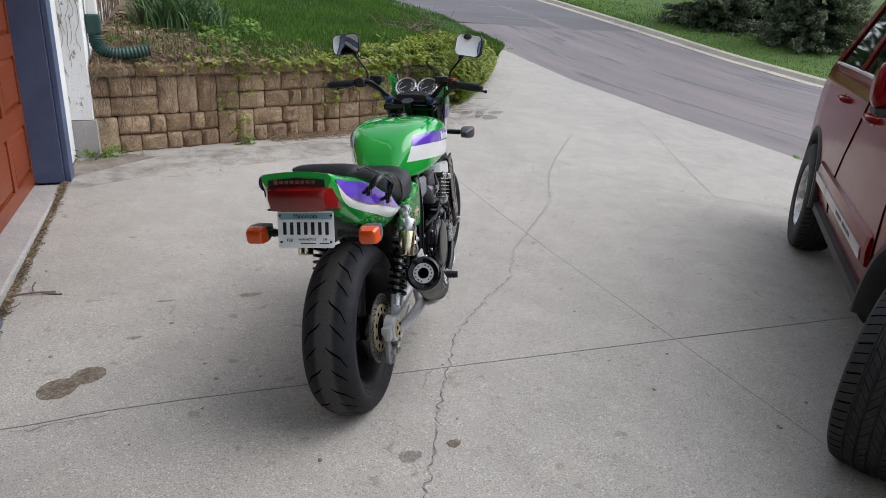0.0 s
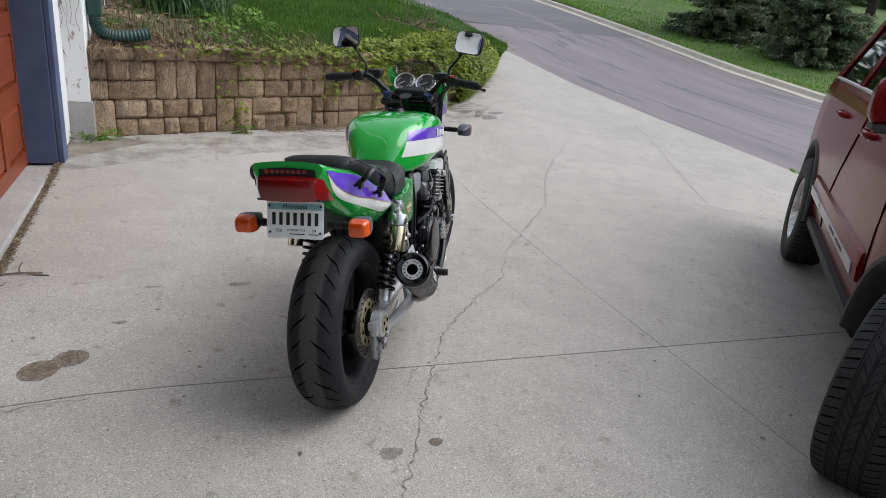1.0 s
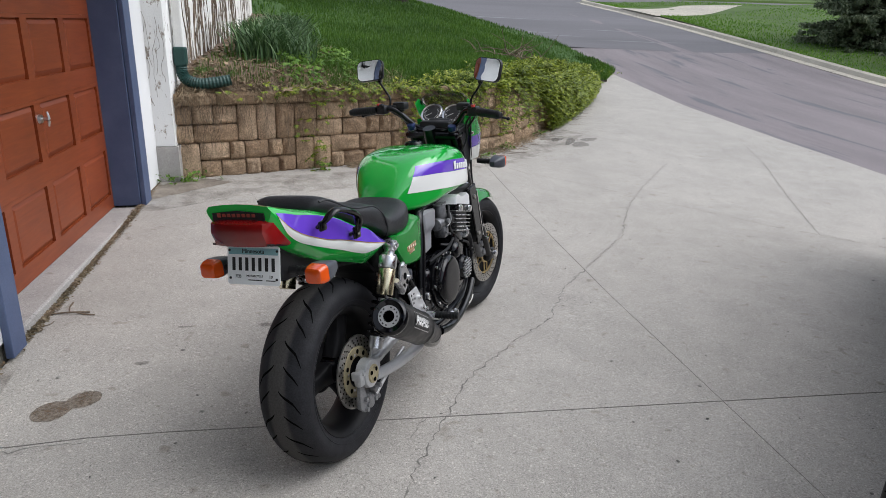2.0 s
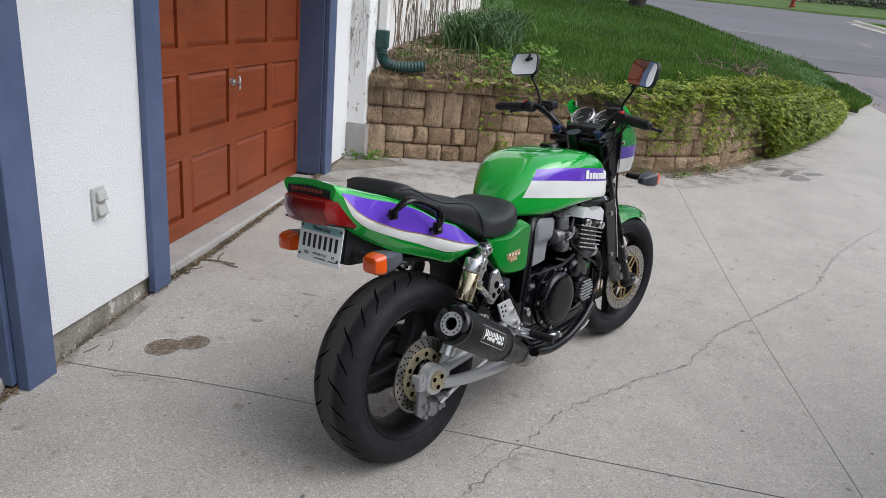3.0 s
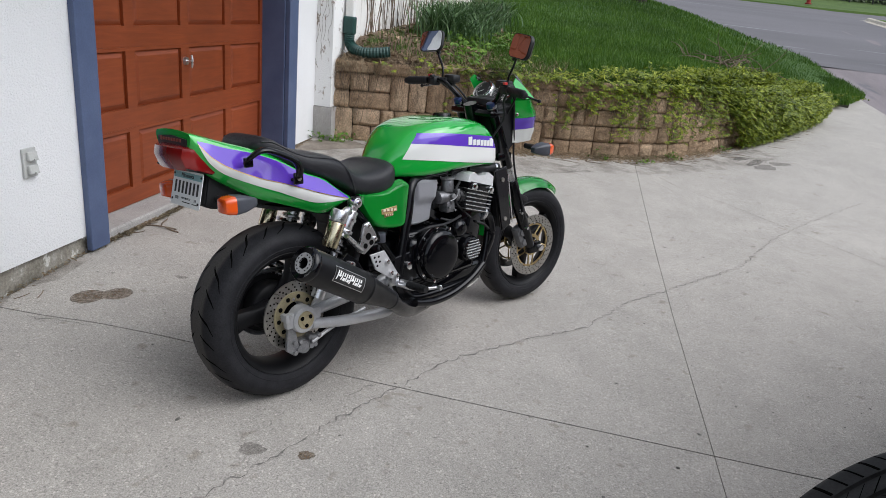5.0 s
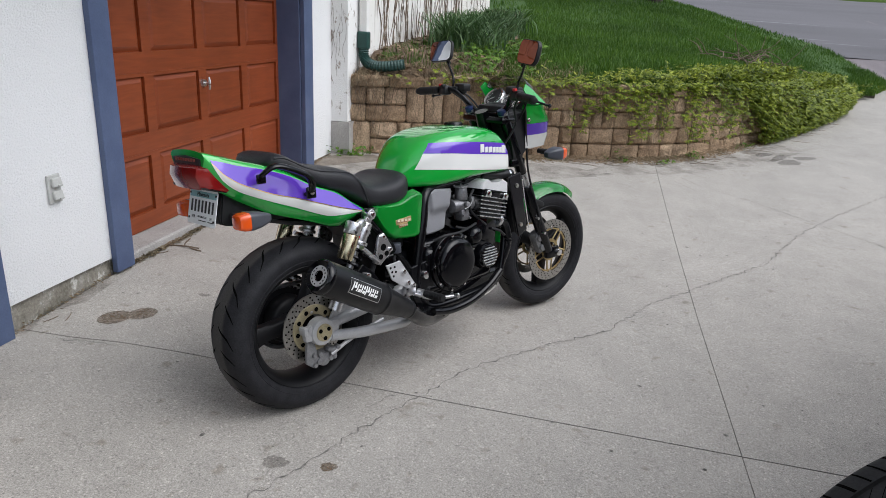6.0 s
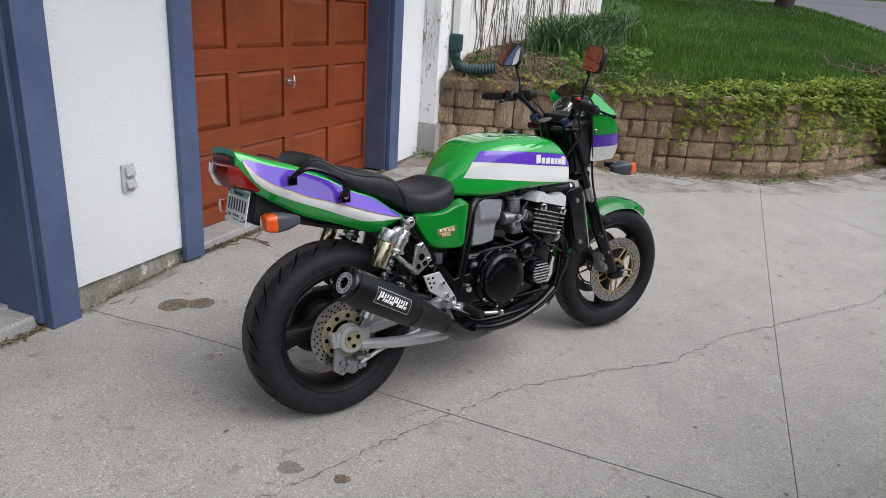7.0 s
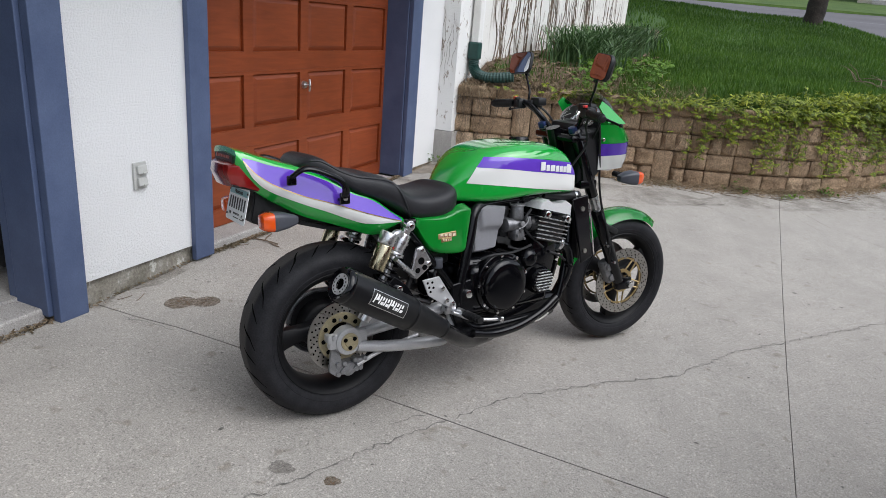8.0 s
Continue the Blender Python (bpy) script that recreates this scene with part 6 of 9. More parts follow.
cap = bp("silencer_cap", lathe_bm([(0.021, 0.030), (0.021, 0.006), (0.030, 0.004), (0.034, 0.007), (0.036, 0.006), (0.050, 0.000), (0.055, 0.004), (0.0585, 0.012), (0.0585, 0.022), (0.0575, 0.024)], 48, "Z"), B_black, "black silencer end cap", sil)
bp("silencer_ring", lathe_bm([(0.0185, 0.010), (0.0185, 0.0028), (0.034, 0.0028), (0.034, 0.006)], 40, "Z"), B_swing, "pale engraved end ring", sil)
bm = bmesh.new()
for k in range(14):
    a = 2 * math.pi * k / 14
    if k % 7 in (3,):
        continue
    box_bm(0.004, 0.0055, 0.0008, (0.0275 * math.cos(a), 0.0275 * math.sin(a), 0.0024), rot=Matrix.Rotation(a, 3, "Z"), bm=bm)
bp("ring_marks", bm, B_ink, parent=sil, smooth=False)
bp("silencer_bore", lathe_bm([(0.0, 0.05), (0.0185, 0.05), (0.0185, 0.004)], 32, "Z"), B_groove, parent=sil)
for f in (0.625, 0.985):
    bp("silencer_band", lathe_bm([(0.0585 if f < 0.9 else 0.034, ln * f - 0.006), (0.0592 if f < 0.9 else 0.0355, ln * f), (0.0572 if f < 0.9 else 0.034, ln * f + 0.006)], 48, "Z"), B_muff, parent=sil)
# maker's plate on the silencer: plain pale blocks on a dark tag
inv = SM.inverted()
outw = (inv.to_3x3() @ Vector((0.03, -1, 0.12))).normalized()
outw.z = 0
outw.normalize()
acr = Vector((0, 0, 1)).cross(outw)


def on_sil(l, w, lift):
    a = w / 0.058
    r = 0.058 + lift
    return outw * (r * math.cos(a)) + acr * (r * math.sin(a)) + Vector((0, 0, l))


def curved_tag(l0, l1, w0, w1, lift, slant=0.0):
    bm = bmesh.new()
    rows = []
    for i in range(9):
        l = l0 + (l1 - l0) * i / 8
        rows.append([bm.verts.new(on_sil(l + slant * j / 6, w0 + (w1 - w0) * j / 6, lift)) for j in range(7)])
    for a, b in zip(rows, rows[1:]):
        for j in range(6):
            bm.faces.new((a[j], a[j + 1], b[j + 1], b[j]))
    return bm


bp("maker_tag", curved_tag(0.092, 0.248, -0.026, 0.026, 0.0008), B_alu, "silver-edged maker's tag", sil)
bp("tag_field", curved_tag(0.095, 0.245, -0.0235, 0.0235, 0.0014), B_ink, parent=sil)
bm = bmesh.new()
for k in range(6):
    l = 0.106 + 0.0215 * k
    h = 0.015 if k in (0, 3) else 0.0125
    tagm = curved_tag(l, l + 0.0055, -h, h, 0.0020, -0.006)
    merge(bm, tagm)
    merge(bm, curved_tag(l + 0.0055, l + 0.017, h * (0.25 if k % 3 else -0.2), h * (1.0 if k % 3 else 0.25), 0.0020, -0.003))
    merge(bm, curved_tag(l + 0.010, l + 0.0165, -h, -h * 0.1, 0.0020, -0.003))
bp("tag_marks", bm, B_badge, "pale block marks", sil)
bm = plate_bm([(0.115, 0.50), (0.155, 0.535), (0.20, 0.50), (0.235, 0.45), (0.20, 0.42), (0.14, 0.44)], 0.006, "Y", -0.215, 0.002)
bp("silencer_hanger", bm, B_frame, smooth=False)
bm = cyl_bm((0.168, -0.205, 0.492), (0.168, -0.232, 0.492), 0.012, seg=14, bevel=0.003)
bp("hanger_bolt", bm, B_chrome)

# footrests and controls
def rest_side(s):
    bm = plate_bm([(0.245, 0.545), (0.265, 0.612), (0.290, 0.618), (0.325, 0.560), (0.315, 0.535), (0.265, 0.500), (0.235, 0.515)], 0.014, "Y", s * 0.176, 0.004)
    ps = bp("passenger_bracket", bm, B_alu, "silver passenger footrest bracket", smooth=False)
    for x, z, r in ((0.282, 0.565, 0.013), (0.268, 0.532, 0.010), (0.296, 0.540, 0.010)):
        bp("bracket_hole", cyl_bm((x, s * 0.176, z), (x, s * 0.1838, z), r, seg=16), B_groove, parent=ps)
    for x, z in ((0.283, 0.603), (0.313, 0.552), (0.250, 0.520)):
        bp("bracket_bolt", cyl_bm((x, s * 0.180, z), (x, s * 0.190, z), 0.008, seg=12, bevel=0.002), B_chrome, parent=ps)
    bp("passenger_peg", tube_bm([(0.250, s * 0.185, 0.520), (0.205, s * 0.198, 0.555), (0.165, s * 0.205, 0.590)], [0.012, 0.014, 0.012], 10, 3, flat=0.7), B_alu, "folded silver passenger footrest")
    bm = plate_bm([(0.285, 0.495), (0.355, 0.500), (0.375, 0.470), (0.425, 0.395), (0.405, 0.375), (0.375, 0.390), (0.310, 0.435)], 0.007, "Y", s * 0.186, 0.002)
    rs = bp("footrest_bracket", bm, B_swing, "silver drilled heel guard", smooth=False)
    for x, z in ((0.305, 0.482), (0.325, 0.482), (0.312, 0.465), (0.330, 0.462), (0.318, 0.448)):
        bp("bracket_hole", cyl_bm((x, s * 0.186, z), (x, s * 0.1901, z), 0.0048, seg=10), B_groove, parent=rs)
    for x, z in ((0.366, 0.455), (0.385, 0.408), (0.412, 0.392)):
        bp("bracket_bolt", cyl_bm((x, s * 0.189, z), (x, s * 0.200, z), 0.009, seg=12, bevel=0.002), B_chrome, parent=rs)
    bm = cyl_bm((0.452, s * 0.175, 0.352), (0.455, s * 0.215, 0.350), 0.013, seg=12)
    bp("peg_mount", bm, B_alu)
    bm = tube_bm([(0.455, s * 0.212, 0.350), (0.458, s * 0.305, 0.350)], 0.0135, 12, 1)
    for k in range(6):
        cyl_bm((0.456, s * (0.222 + 0.013 * k), 0.350), (0.456, s * (0.228 + 0.013 * k), 0.350), 0.0155, seg=12, bm=bm)
    bp("footrest", bm, B_plastic, "black rubber footrest")
    bm = tube_bm([(0.415, s * 0.190, 0.355), (0.49, s * 0.205, 0.322), (0.57, s * 0.218, 0.308), (0.625, s * 0.225, 0.305)], [0.008, 0.008, 0.007, 0.007], 10, 4)
    cyl_bm((0.605, s * 0.205, 0.306), (0.605, s * 0.245, 0.306), 0.009, seg=10, bm=bm)
    bp("foot_lever", bm, B_alu, "silver foot lever")


both(rest_side)
bm = cyl_bm((0.400, -0.17, 0.372), (0.400, -0.19, 0.372), 0.011, seg=12)
box_bm(0.05, 0.03, 0.04, (0.415, -0.165, 0.365), 0.006, bm=bm)
bp("brake_master", bm, B_alu)
bm = cyl_bm((0.375, -0.145, 0.520), (0.375, -0.145, 0.556), 0.020, seg=18, bevel=0.002)
bp("brake_fluid_cup", bm, B_greyplastic, "translucent grey brake fluid cup")
bp("hose", tube_bm([(0.375, -0.145, 0.52), (0.36, -0.15, 0.49), (0.38, -0.16, 0.43), (0.40, -0.17, 0.39)], 0.006, 8, 4), B_plastic)
bp("hose", tube_bm([(0.33, -0.165, 0.40), (0.28, -0.165, 0.42), (0.24, -0.155, 0.44), (0.26, -0.15, 0.50), (0.30, -0.15, 0.53)], 0.010, 8, 5), B_plastic)
# inner rear clutter: battery box under the seat
bp("battery_box", box_bm(0.20, 0.20, 0.17, (0.36, 0, 0.60), 0.015), B_plastic, "black battery box")
bm = box_bm(0.20, 0.16, 0.12, (0.47, 0, 0.44), 0.03)
bp("gearbox_rear", bm, B_black)
# side stand
bm = tube_bm([(0.50, 0.155, 0.275), (0.475, 0.225, 0.16), (0.455, 0.300, 0.050)], [0.013, 0.012, 0.011], 10, 4)
box_bm(0.06, 0.045, 0.010, (0.452, 0.308, 0.0415), 0.003, rot=Matrix.Rotation(radians(6.5), 3, "X"), bm=bm)
bp("side_stand", bm, B_frame, "black side stand")

# ---- handlebar, controls, dials, screen ----
bm = tube_bm([(0.984, -0.368, 1.070), (1.002, -0.30, 1.078), (1.045, -0.19, 1.082), (1.082, -0.125, 1.025), (1.086, -0.07, 0.990), (1.086, 0.0, 0.986), (1.086, 0.07, 0.990), (1.082, 0.125, 1.025), (1.045, 0.19, 1.082), (1.002, 0.30, 1.078), (0.984, 0.368, 1.070)], 0.0125, 12, 8)
bar = bp("handlebar", bm, B_frame, "black handlebar", front=True)
for s in (-1, 1):
    bm = tube_bm([(1.0135, s * 0.258, 1.0795), (1.0015, s * 0.296, 1.0775), (0.985, s * 0.365, 1.0705)], [0.0165, 0.0165, 0.017], 16, 4)
    for k in range(9):
        f = k / 8
        c = Vector((1.008 - 0.021 * f, s * (0.272 + 0.086 * f), 1.0785 - 0.007 * f))
        cyl_bm(c, c + Vector((-0.0006, s * 0.004, -0.0003)), 0.0182, seg=16, bm=bm)
    bp("grip", bm, B_plastic, "black rubber grip", bar)
    bp("bar_end", cyl_bm((0.985, s * 0.365, 1.0705), (0.981, s * 0.381, 1.069), 0.016, 0.012, seg=14, bevel=0.002), B_plastic, parent=bar)
    bm = box_bm(0.045, 0.050, 0.042, (1.030, s * 0.232, 1.080), 0.010)
    box_bm(0.020, 0.020, 0.016, (1.012, s * 0.225, 1.100), 0.004, bm=bm)
    bp("switch_pod", bm, B_plastic, "black switch housing", bar)
    bm = box_bm(0.016, 0.014, 0.010, (1.010, s * 0.238, 1.104), 0.002)
    bp("switch", bm, B_redink, "small red switch", bar, smooth=False)
    bm = box_bm(0.046, 0.066, 0.034, (1.080, s * 0.165, 1.094), 0.008)
    cyl_bm((1.080, s * 0.165, 1.068), (1.080, s * 0.165, 1.085), 0.018, seg=14, bm=bm)
    box_bm(0.03, 0.05, 0.03, (1.060, s * 0.195, 1.083), 0.006, bm=bm)
    bp("fluid_reservoir", bm, B_plastic, "black brake fluid reservoir", bar)
    bm = tube_bm([(1.065, s * 0.205, 1.078), (1.075, s * 0.25, 1.068), (1.078, s * 0.31, 1.055), (1.074, s * 0.372, 1.045)], [0.008, 0.0075, 0.006, 0.006], 8, 5, flat=0.8)
    bmesh.ops.create_uvsphere(bm, u_segments=8, v_segments=6, radius=0.008, matrix=Matrix.Translation((1.074, s * 0.373, 1.045)))
    bp("lever", bm, B_frame, "black lever", bar)
    # mirror
    bp("mirror_stem", tube_bm([(1.055, s * 0.205, 1.090), (1.060, s * 0.208, 1.130), (1.072 if s > 0 else 1.045, s * 0.240, 1.165), (1.085 if s > 0 else 1.015, s * 0.288, 1.215)], 0.0052, 10, 5), B_frame, "black mirror stem", bar)
    aim = Vector((-0.76, -0.62, 0.185) if s < 0 else (-0.490, -0.833, 0.262)).normalized()
    aim = (BIKE @ STEER).to_3x3().inverted() @ aim
    ex = -aim
    ez = (Vector((0, s * 0.10, 1)) - ex * ex.dot(Vector((0, s * 0.10, 1)))).normalized()
    ey = ez.cross(ex)
    MM = Matrix.Translation((1.078 if s > 0 else 1.005, s * (0.318 if s > 0 else 0.312), 1.252)) @ Matrix((ex, ey, ez)).transposed().to_4x4()
    secs = [[(x, a * k, b * k) for a, b in rounded_rect(0.132, 0.096, 0.025)] for x, k in ((-0.004, 0.985), (0.0, 1.0), (0.010, 1.0), (0.022, 0.82), (0.027, 0.5))]
    mo = bp("mirror_shell", loft_bm(secs), B_plastic, "black mirror housing", bar)
    mo.matrix_local = MM
    # convex glass
    secs = [[(-0.0076 + ((a * k) ** 2 + (b * k) ** 2) / 2.4, a * k * 0.94, b * k * 0.93) for a, b in rounded_rect(0.132, 0.096, 0.025)] for k in (0.02, 0.2, 0.4, 0.6, 0.8, 1.0)]
    mg = bp("mirror_glass", loft_bm(secs), B_mirror, "convex mirror glass", bar)
    mg.matrix_local = MM
    bm = tube_bm([(0.012, -s * 0.03, -0.038), (0.018, -s * 0.045, -0.055)], 0.008, 8, 2)
    ml = bp("mirror_neck", bm, B_plastic, parent=bar)
    ml.matrix_local = MM
# cables
for k, pts in enumerate([[(1.06, -0.20, 1.075), (1.13, -0.19, 1.05), (1.16, -0.13, 0.98), (1.15, -0.08, 0.90)], [(1.05, 0.21, 1.075), (1.13, 0.20, 1.06), (1.17, 0.14, 0.98), (1.13, 0.08, 0.88)], [(1.05, -0.22, 1.07), (1.08, -0.17, 1.02), (1.10, -0.16, 0.95), (1.06, -0.13, 0.86)], [(1.05, 0.20, 1.072), (1.08, 0.15, 1.03), (1.10, 0.12, 0.96), (1.08, 0.10, 0.88)],
                          [(1.08, -0.16, 1.09), (1.16, -0.15, 1.04), (1.20, -0.13, 0.90), (1.24, -0.115, 0.72), (1.30, -0.135, 0.52), (1.33, -0.11, 0.42)]]):
    bp("cable", tube_bm(pts, 0.0048, 7, 6), B_plastic, "black cable", front=True)
# dials
dash = bp("dial_bracket", box_bm(0.05, 0.19, 0.060, (1.190, 0, 1.010), 0.012), B_plastic, "black instrument bracket", front=True)
for s in (-1, 1):
    dm = Matrix.Translation((1.178, s * 0.056, 1.048)) @ Matrix.Rotation(radians(-48), 4, "Y") @ Matrix.Diagonal((1.12, 1.12, 1.0, 1.0))
    ob = bp("dial", lathe_bm([(0.0, -0.042), (0.036, -0.040), (0.045, -0.02), (0.046, 0.0), (0.044, 0.004)], 36, "Z"), B_plastic, "round dial with a bright rim", dash)
    ob.matrix_local = dm
    ob2 = bp("dial_rim", lathe_bm([(0.0375, 0.001), (0.039, 0.008), (0.045, 0.010), (0.0495, 0.004), (0.0495, -0.006)], 40, "Z"), B_chrome, "bright dial rim", dash)
    ob2.matrix_local = dm
    bm = bmesh.new()
    bmesh.ops.create_circle(bm, cap_ends=True, radius=0.0405, segments=36, matrix=Matrix.Translation((0, 0, 0.0045)))
    ob3 = bp("dial_face", bm, B_dialface, "black dial face", dash, smooth=False)
    ob3.matrix_local = dm
    bm = bmesh.new()
    for k in range(22):
        a = radians(-40 + 260 * k / 21)
        r0 = 0.029 if k % 2 else 0.026
        box_bm(0.035 - r0, 0.0014, 0.0006, ((0.035 + r0) / 2 * math.cos(a + 1.57), (0.035 + r0) / 2 * math.sin(a + 1.57), 0.0052), rot=Matrix.Rotation(a + 1.57, 3, "Z"), bm=bm)
    box_bm(0.028, 0.002, 0.0008, (-0.006, 0.009, 0.0058), rot=Matrix.Rotation(radians(-58), 3, "Z"), bm=bm)
    ob4 = bp("dial_marks", bm, B_badge, parent=dash, smooth=False)
    ob4.matrix_local = dm
bm = box_bm(0.03, 0.10, 0.012, (1.140, 0, 1.022), 0.004, rot=Matrix.Rotation(radians(-30), 3, "Y"))
bp("warning_lights", bm, B_dialface, "strip of warning lights", dash)


bm = box_bm(0.105, 0.225, 0.235, (1.160, 0, 0.890), 0.02)
box_bm(0.06, 0.16, 0.07, (1.120, 0, 0.990), 0.015, bm=bm)
bp("wiring_cover", bm, B_plastic, "black wiring cover round the steering head", front=True)


# bikini cowl: stacked bands round the headlight
def cowl_ring(z, n=25, off=0.0):
    f = (z - 0.835) / 0.19
    xr = 1.192 + 0.012 * abs(f - 0.55) - 0.02 * smooth01((f - 0.6) / 0.4)
    nose = 1.425 - 0.05 * smooth01((f - 0.55) / 0.45) - 0.02 * smooth01((0.25 - f) / 0.25)
    hw = 0.128 + 0.010 * smooth01(f)
    pts = []
    for i in range(n):
        a = radians(-90 + 180 * i / (n - 1))
        c, s_ = math.cos(a), math.sin(a)
        pts.append((xr + (nose + off - xr) * abs(c) ** 0.72, (hw + off) * math.copysign(abs(s_) ** 0.85, s_), z))
    return pts


def cowl_band(z0, z1, material, name, label, rows=5):
    bm = bmesh.new()
    rings = [[bm.verts.new(p) for p in cowl_ring(z0 + (z1 - z0) * k / rows)] for k in range(rows + 1)]
    for a, b in zip(rings, rings[1:]):
        for j in range(len(a) - 1):
            bm.faces.new((a[j], a[j + 1], b[j + 1], b[j]))
    bmesh.ops.solidify(bm, geom=bm.faces[:], thickness=0.003)
    return bp(name, bm, material, label, front=True)


cowl_band(0.836, 0.893, B_whitep, "cowl_lower", "white lower cowl band")
cowl_band(0.894, 0.944, B_purple, "cowl_middle", "purple cowl band")
cowl_band(0.945, 1.022, B_green, "cowl_upper", "green upper cowl")
bm = bmesh.new()
rows = []
for i in range(17):
    a = radians(-80 + 160 * i / 16)
    base = Vector((1.19 + 0.155 * abs(math.cos(a)) ** 0.75, 0.139 * math.sin(a) / math.sin(radians(80)), 1.0225))
    side = abs(i - 8) / 8
    topv = Vector((1.185 + 0.038 * math.cos(a), 0.128 * math.sin(a), 1.150 - 0.050 * side ** 3))
    rows.append((base, topv))
grid = [[bm.verts.new(b + (t - b) * (k / 8) + Vector((0.014 * math.sin(math.pi * k / 8), 0, 0.008 * math.sin(math.pi * k / 8)))) for k in range(9)] for b, t in rows]
for a, b in zip(grid, grid[1:]):
    for j in range(8):
        bm.faces.new((a[j], a[j + 1], b[j + 1], b[j]))
bmesh.ops.solidify(bm, geom=bm.faces[:], thickness=0.003)
bp("screen", bm, B_smoke, "smoked windscreen", front=True)
for s in (-1, 1):
    bm = plate_bm([(1.165, 1.095), (1.215, 1.030), (1.325, 1.024), (1.30, 1.045), (1.22, 1.10), (1.185, 1.118)], 0.004, "Y", s * 0.139, 0.0)
    bmesh.ops.rotate(bm, cent=(1.2, s * 0.139, 1.06), matrix=Matrix.Rotation(radians(s * -9), 3, "Z") @ Matrix.Rotation(radians(s * 12), 3, "X"), verts=bm.verts)
    bp("screen_side", bm, B_green, "green screen side panel", front=True, smooth=False)
    bp("cowl_bolt", cyl_bm((1.205, s * 0.126, 0.962), (1.205, s * 0.142, 0.962), 0.008, seg=12, bevel=0.002), B_chrome, front=True)
    bp("headlight_stay", plate_bm([(1.09, 0.985), (1.205, 1.005), (1.215, 0.83), (1.14, 0.76)], 0.010, "Y", s * 0.118, 0.003), B_plastic, front=True, smooth=False)
bm = lathe_bm(fine_profile([(0.0, -0.10), (0.05, -0.095), (0.082, -0.04), (0.086, 0.0), (0.080, 0.012), (0.0, 0.018)], 3), 36, "X", (1.345, 0, 0.895))
bp("headlight", bm, B_chrome, "round chrome headlight", front=True)

# ---- retaining wall of split-face blocks ----
def block_mesh(w, h, depth, seed):
    """A block with a rough, rounded front (towards -Y)."""
    rnd = random.Random(seed)
    bm = bmesh.new()
    n = 6
    front = []
    for i in range(n + 1):
        col = []
        for j in range(n + 1):
            u, v = i / n, j / n
            eu, ev = min(u, 1 - u), min(v, 1 - v)
            rim = eu == 0 or ev == 0
            corner = eu == 0 and ev == 0
            x = -w / 2 + w * (0.012 / w + (1 - 0.024 / w) * u) if not rim else -w / 2 + w * u
            y = (0.006 if corner else 0.0) + rnd.uniform(-0.004, 0.004) if rim else -0.012 - rnd.uniform(0, 0.026)
            x += rnd.uniform(-0.003, 0.003)
            z = h * v + rnd.uniform(-0.003, 0.003)
            if corner:
                x *= 0.975
                z = h / 2 + (z - h / 2) * 0.96
            col.append(bm.verts.new((x, y, z)))
        front.append(col)
    for i in range(n):
        for j in range(n):
            bm.faces.new((front[i][j], front[i + 1][j], front[i + 1][j + 1], front[i][j + 1]))
    rim = [e for e in bm.edges if len(e.link_faces) == 1]
    ext = bmesh.ops.extrude_edge_only(bm, edges=rim)
    for v in ext["geom"]:
        if isinstance(v, bmesh.types.BMVert):
            v.co.y = depth
    bmesh.ops.recalc_face_normals(bm, faces=bm.faces[:])
    me = bpy.data.meshes.new("block")
    for f in bm.faces:
        f.smooth = True
    bm.to_mesh(me)
    bm.free()
    auto_smooth(me, 50)
    me.materials.append(M_block)
    return me


wall_line = smooth_path([(p.x, p.y, 0) for p in WALL[::5]] + [WALL[-1]], 6)
cum = [0.0]
for a, b in zip(wall_line, wall_line[1:]):
    cum.append(cum[-1] + (b - a).length)
WLEN = cum[-1]


def wall_at(s):
    x = float(np.interp(s, cum, [p.x for p in wall_line]))
    y = float(np.interp(s, cum, [p.y for p in wall_line]))
    x2 = float(np.interp(min(WLEN, s + 0.05), cum, [p.x for p in wall_line]))
    y2 = float(np.interp(min(WLEN, s + 0.05), cum, [p.y for p in wall_line]))
    x1 = float(np.interp(max(0, s - 0.05), cum, [p.x for p in wall_line]))
    y1 = float(np.interp(max(0, s - 0.05), cum, [p.y for p in wall_line]))
    return x, y, math.atan2(y2 - y1, x2 - x1)


ret_wall = tagged(part("retaining_wall", loft_bm([[(p.x - 0.10 * math.sin(t), p.y + 0.10 * math.cos(t), land(p.x, p.y) - 0.1), (p.x - 0.10 * math.sin(t), p.y + 0.10 * math.cos(t), wall_top(p.x) - 0.03), (p.x - 0.2 * math.sin(t), p.y + 0.2 * math.cos(t), wall_top(p.x) - 0.03), (p.x - 0.2 * math.sin(t), p.y + 0.2 * math.cos(t), land(p.x, p.y) - 0.1)]
                                                  for p, t in ((Vector(wall_at(s)[:2]).to_3d(), wall_at(s)[2]) for s in frange(0.02, WLEN, 0.2))]), M_joint), "tan split-face concrete block retaining wall overhung by vines", "wall", kind="structure")
rw = random.Random(11)
WIDTHS = [0.13, 0.17, 0.21, 0.25, 0.29, 0.34]
block_store = {}


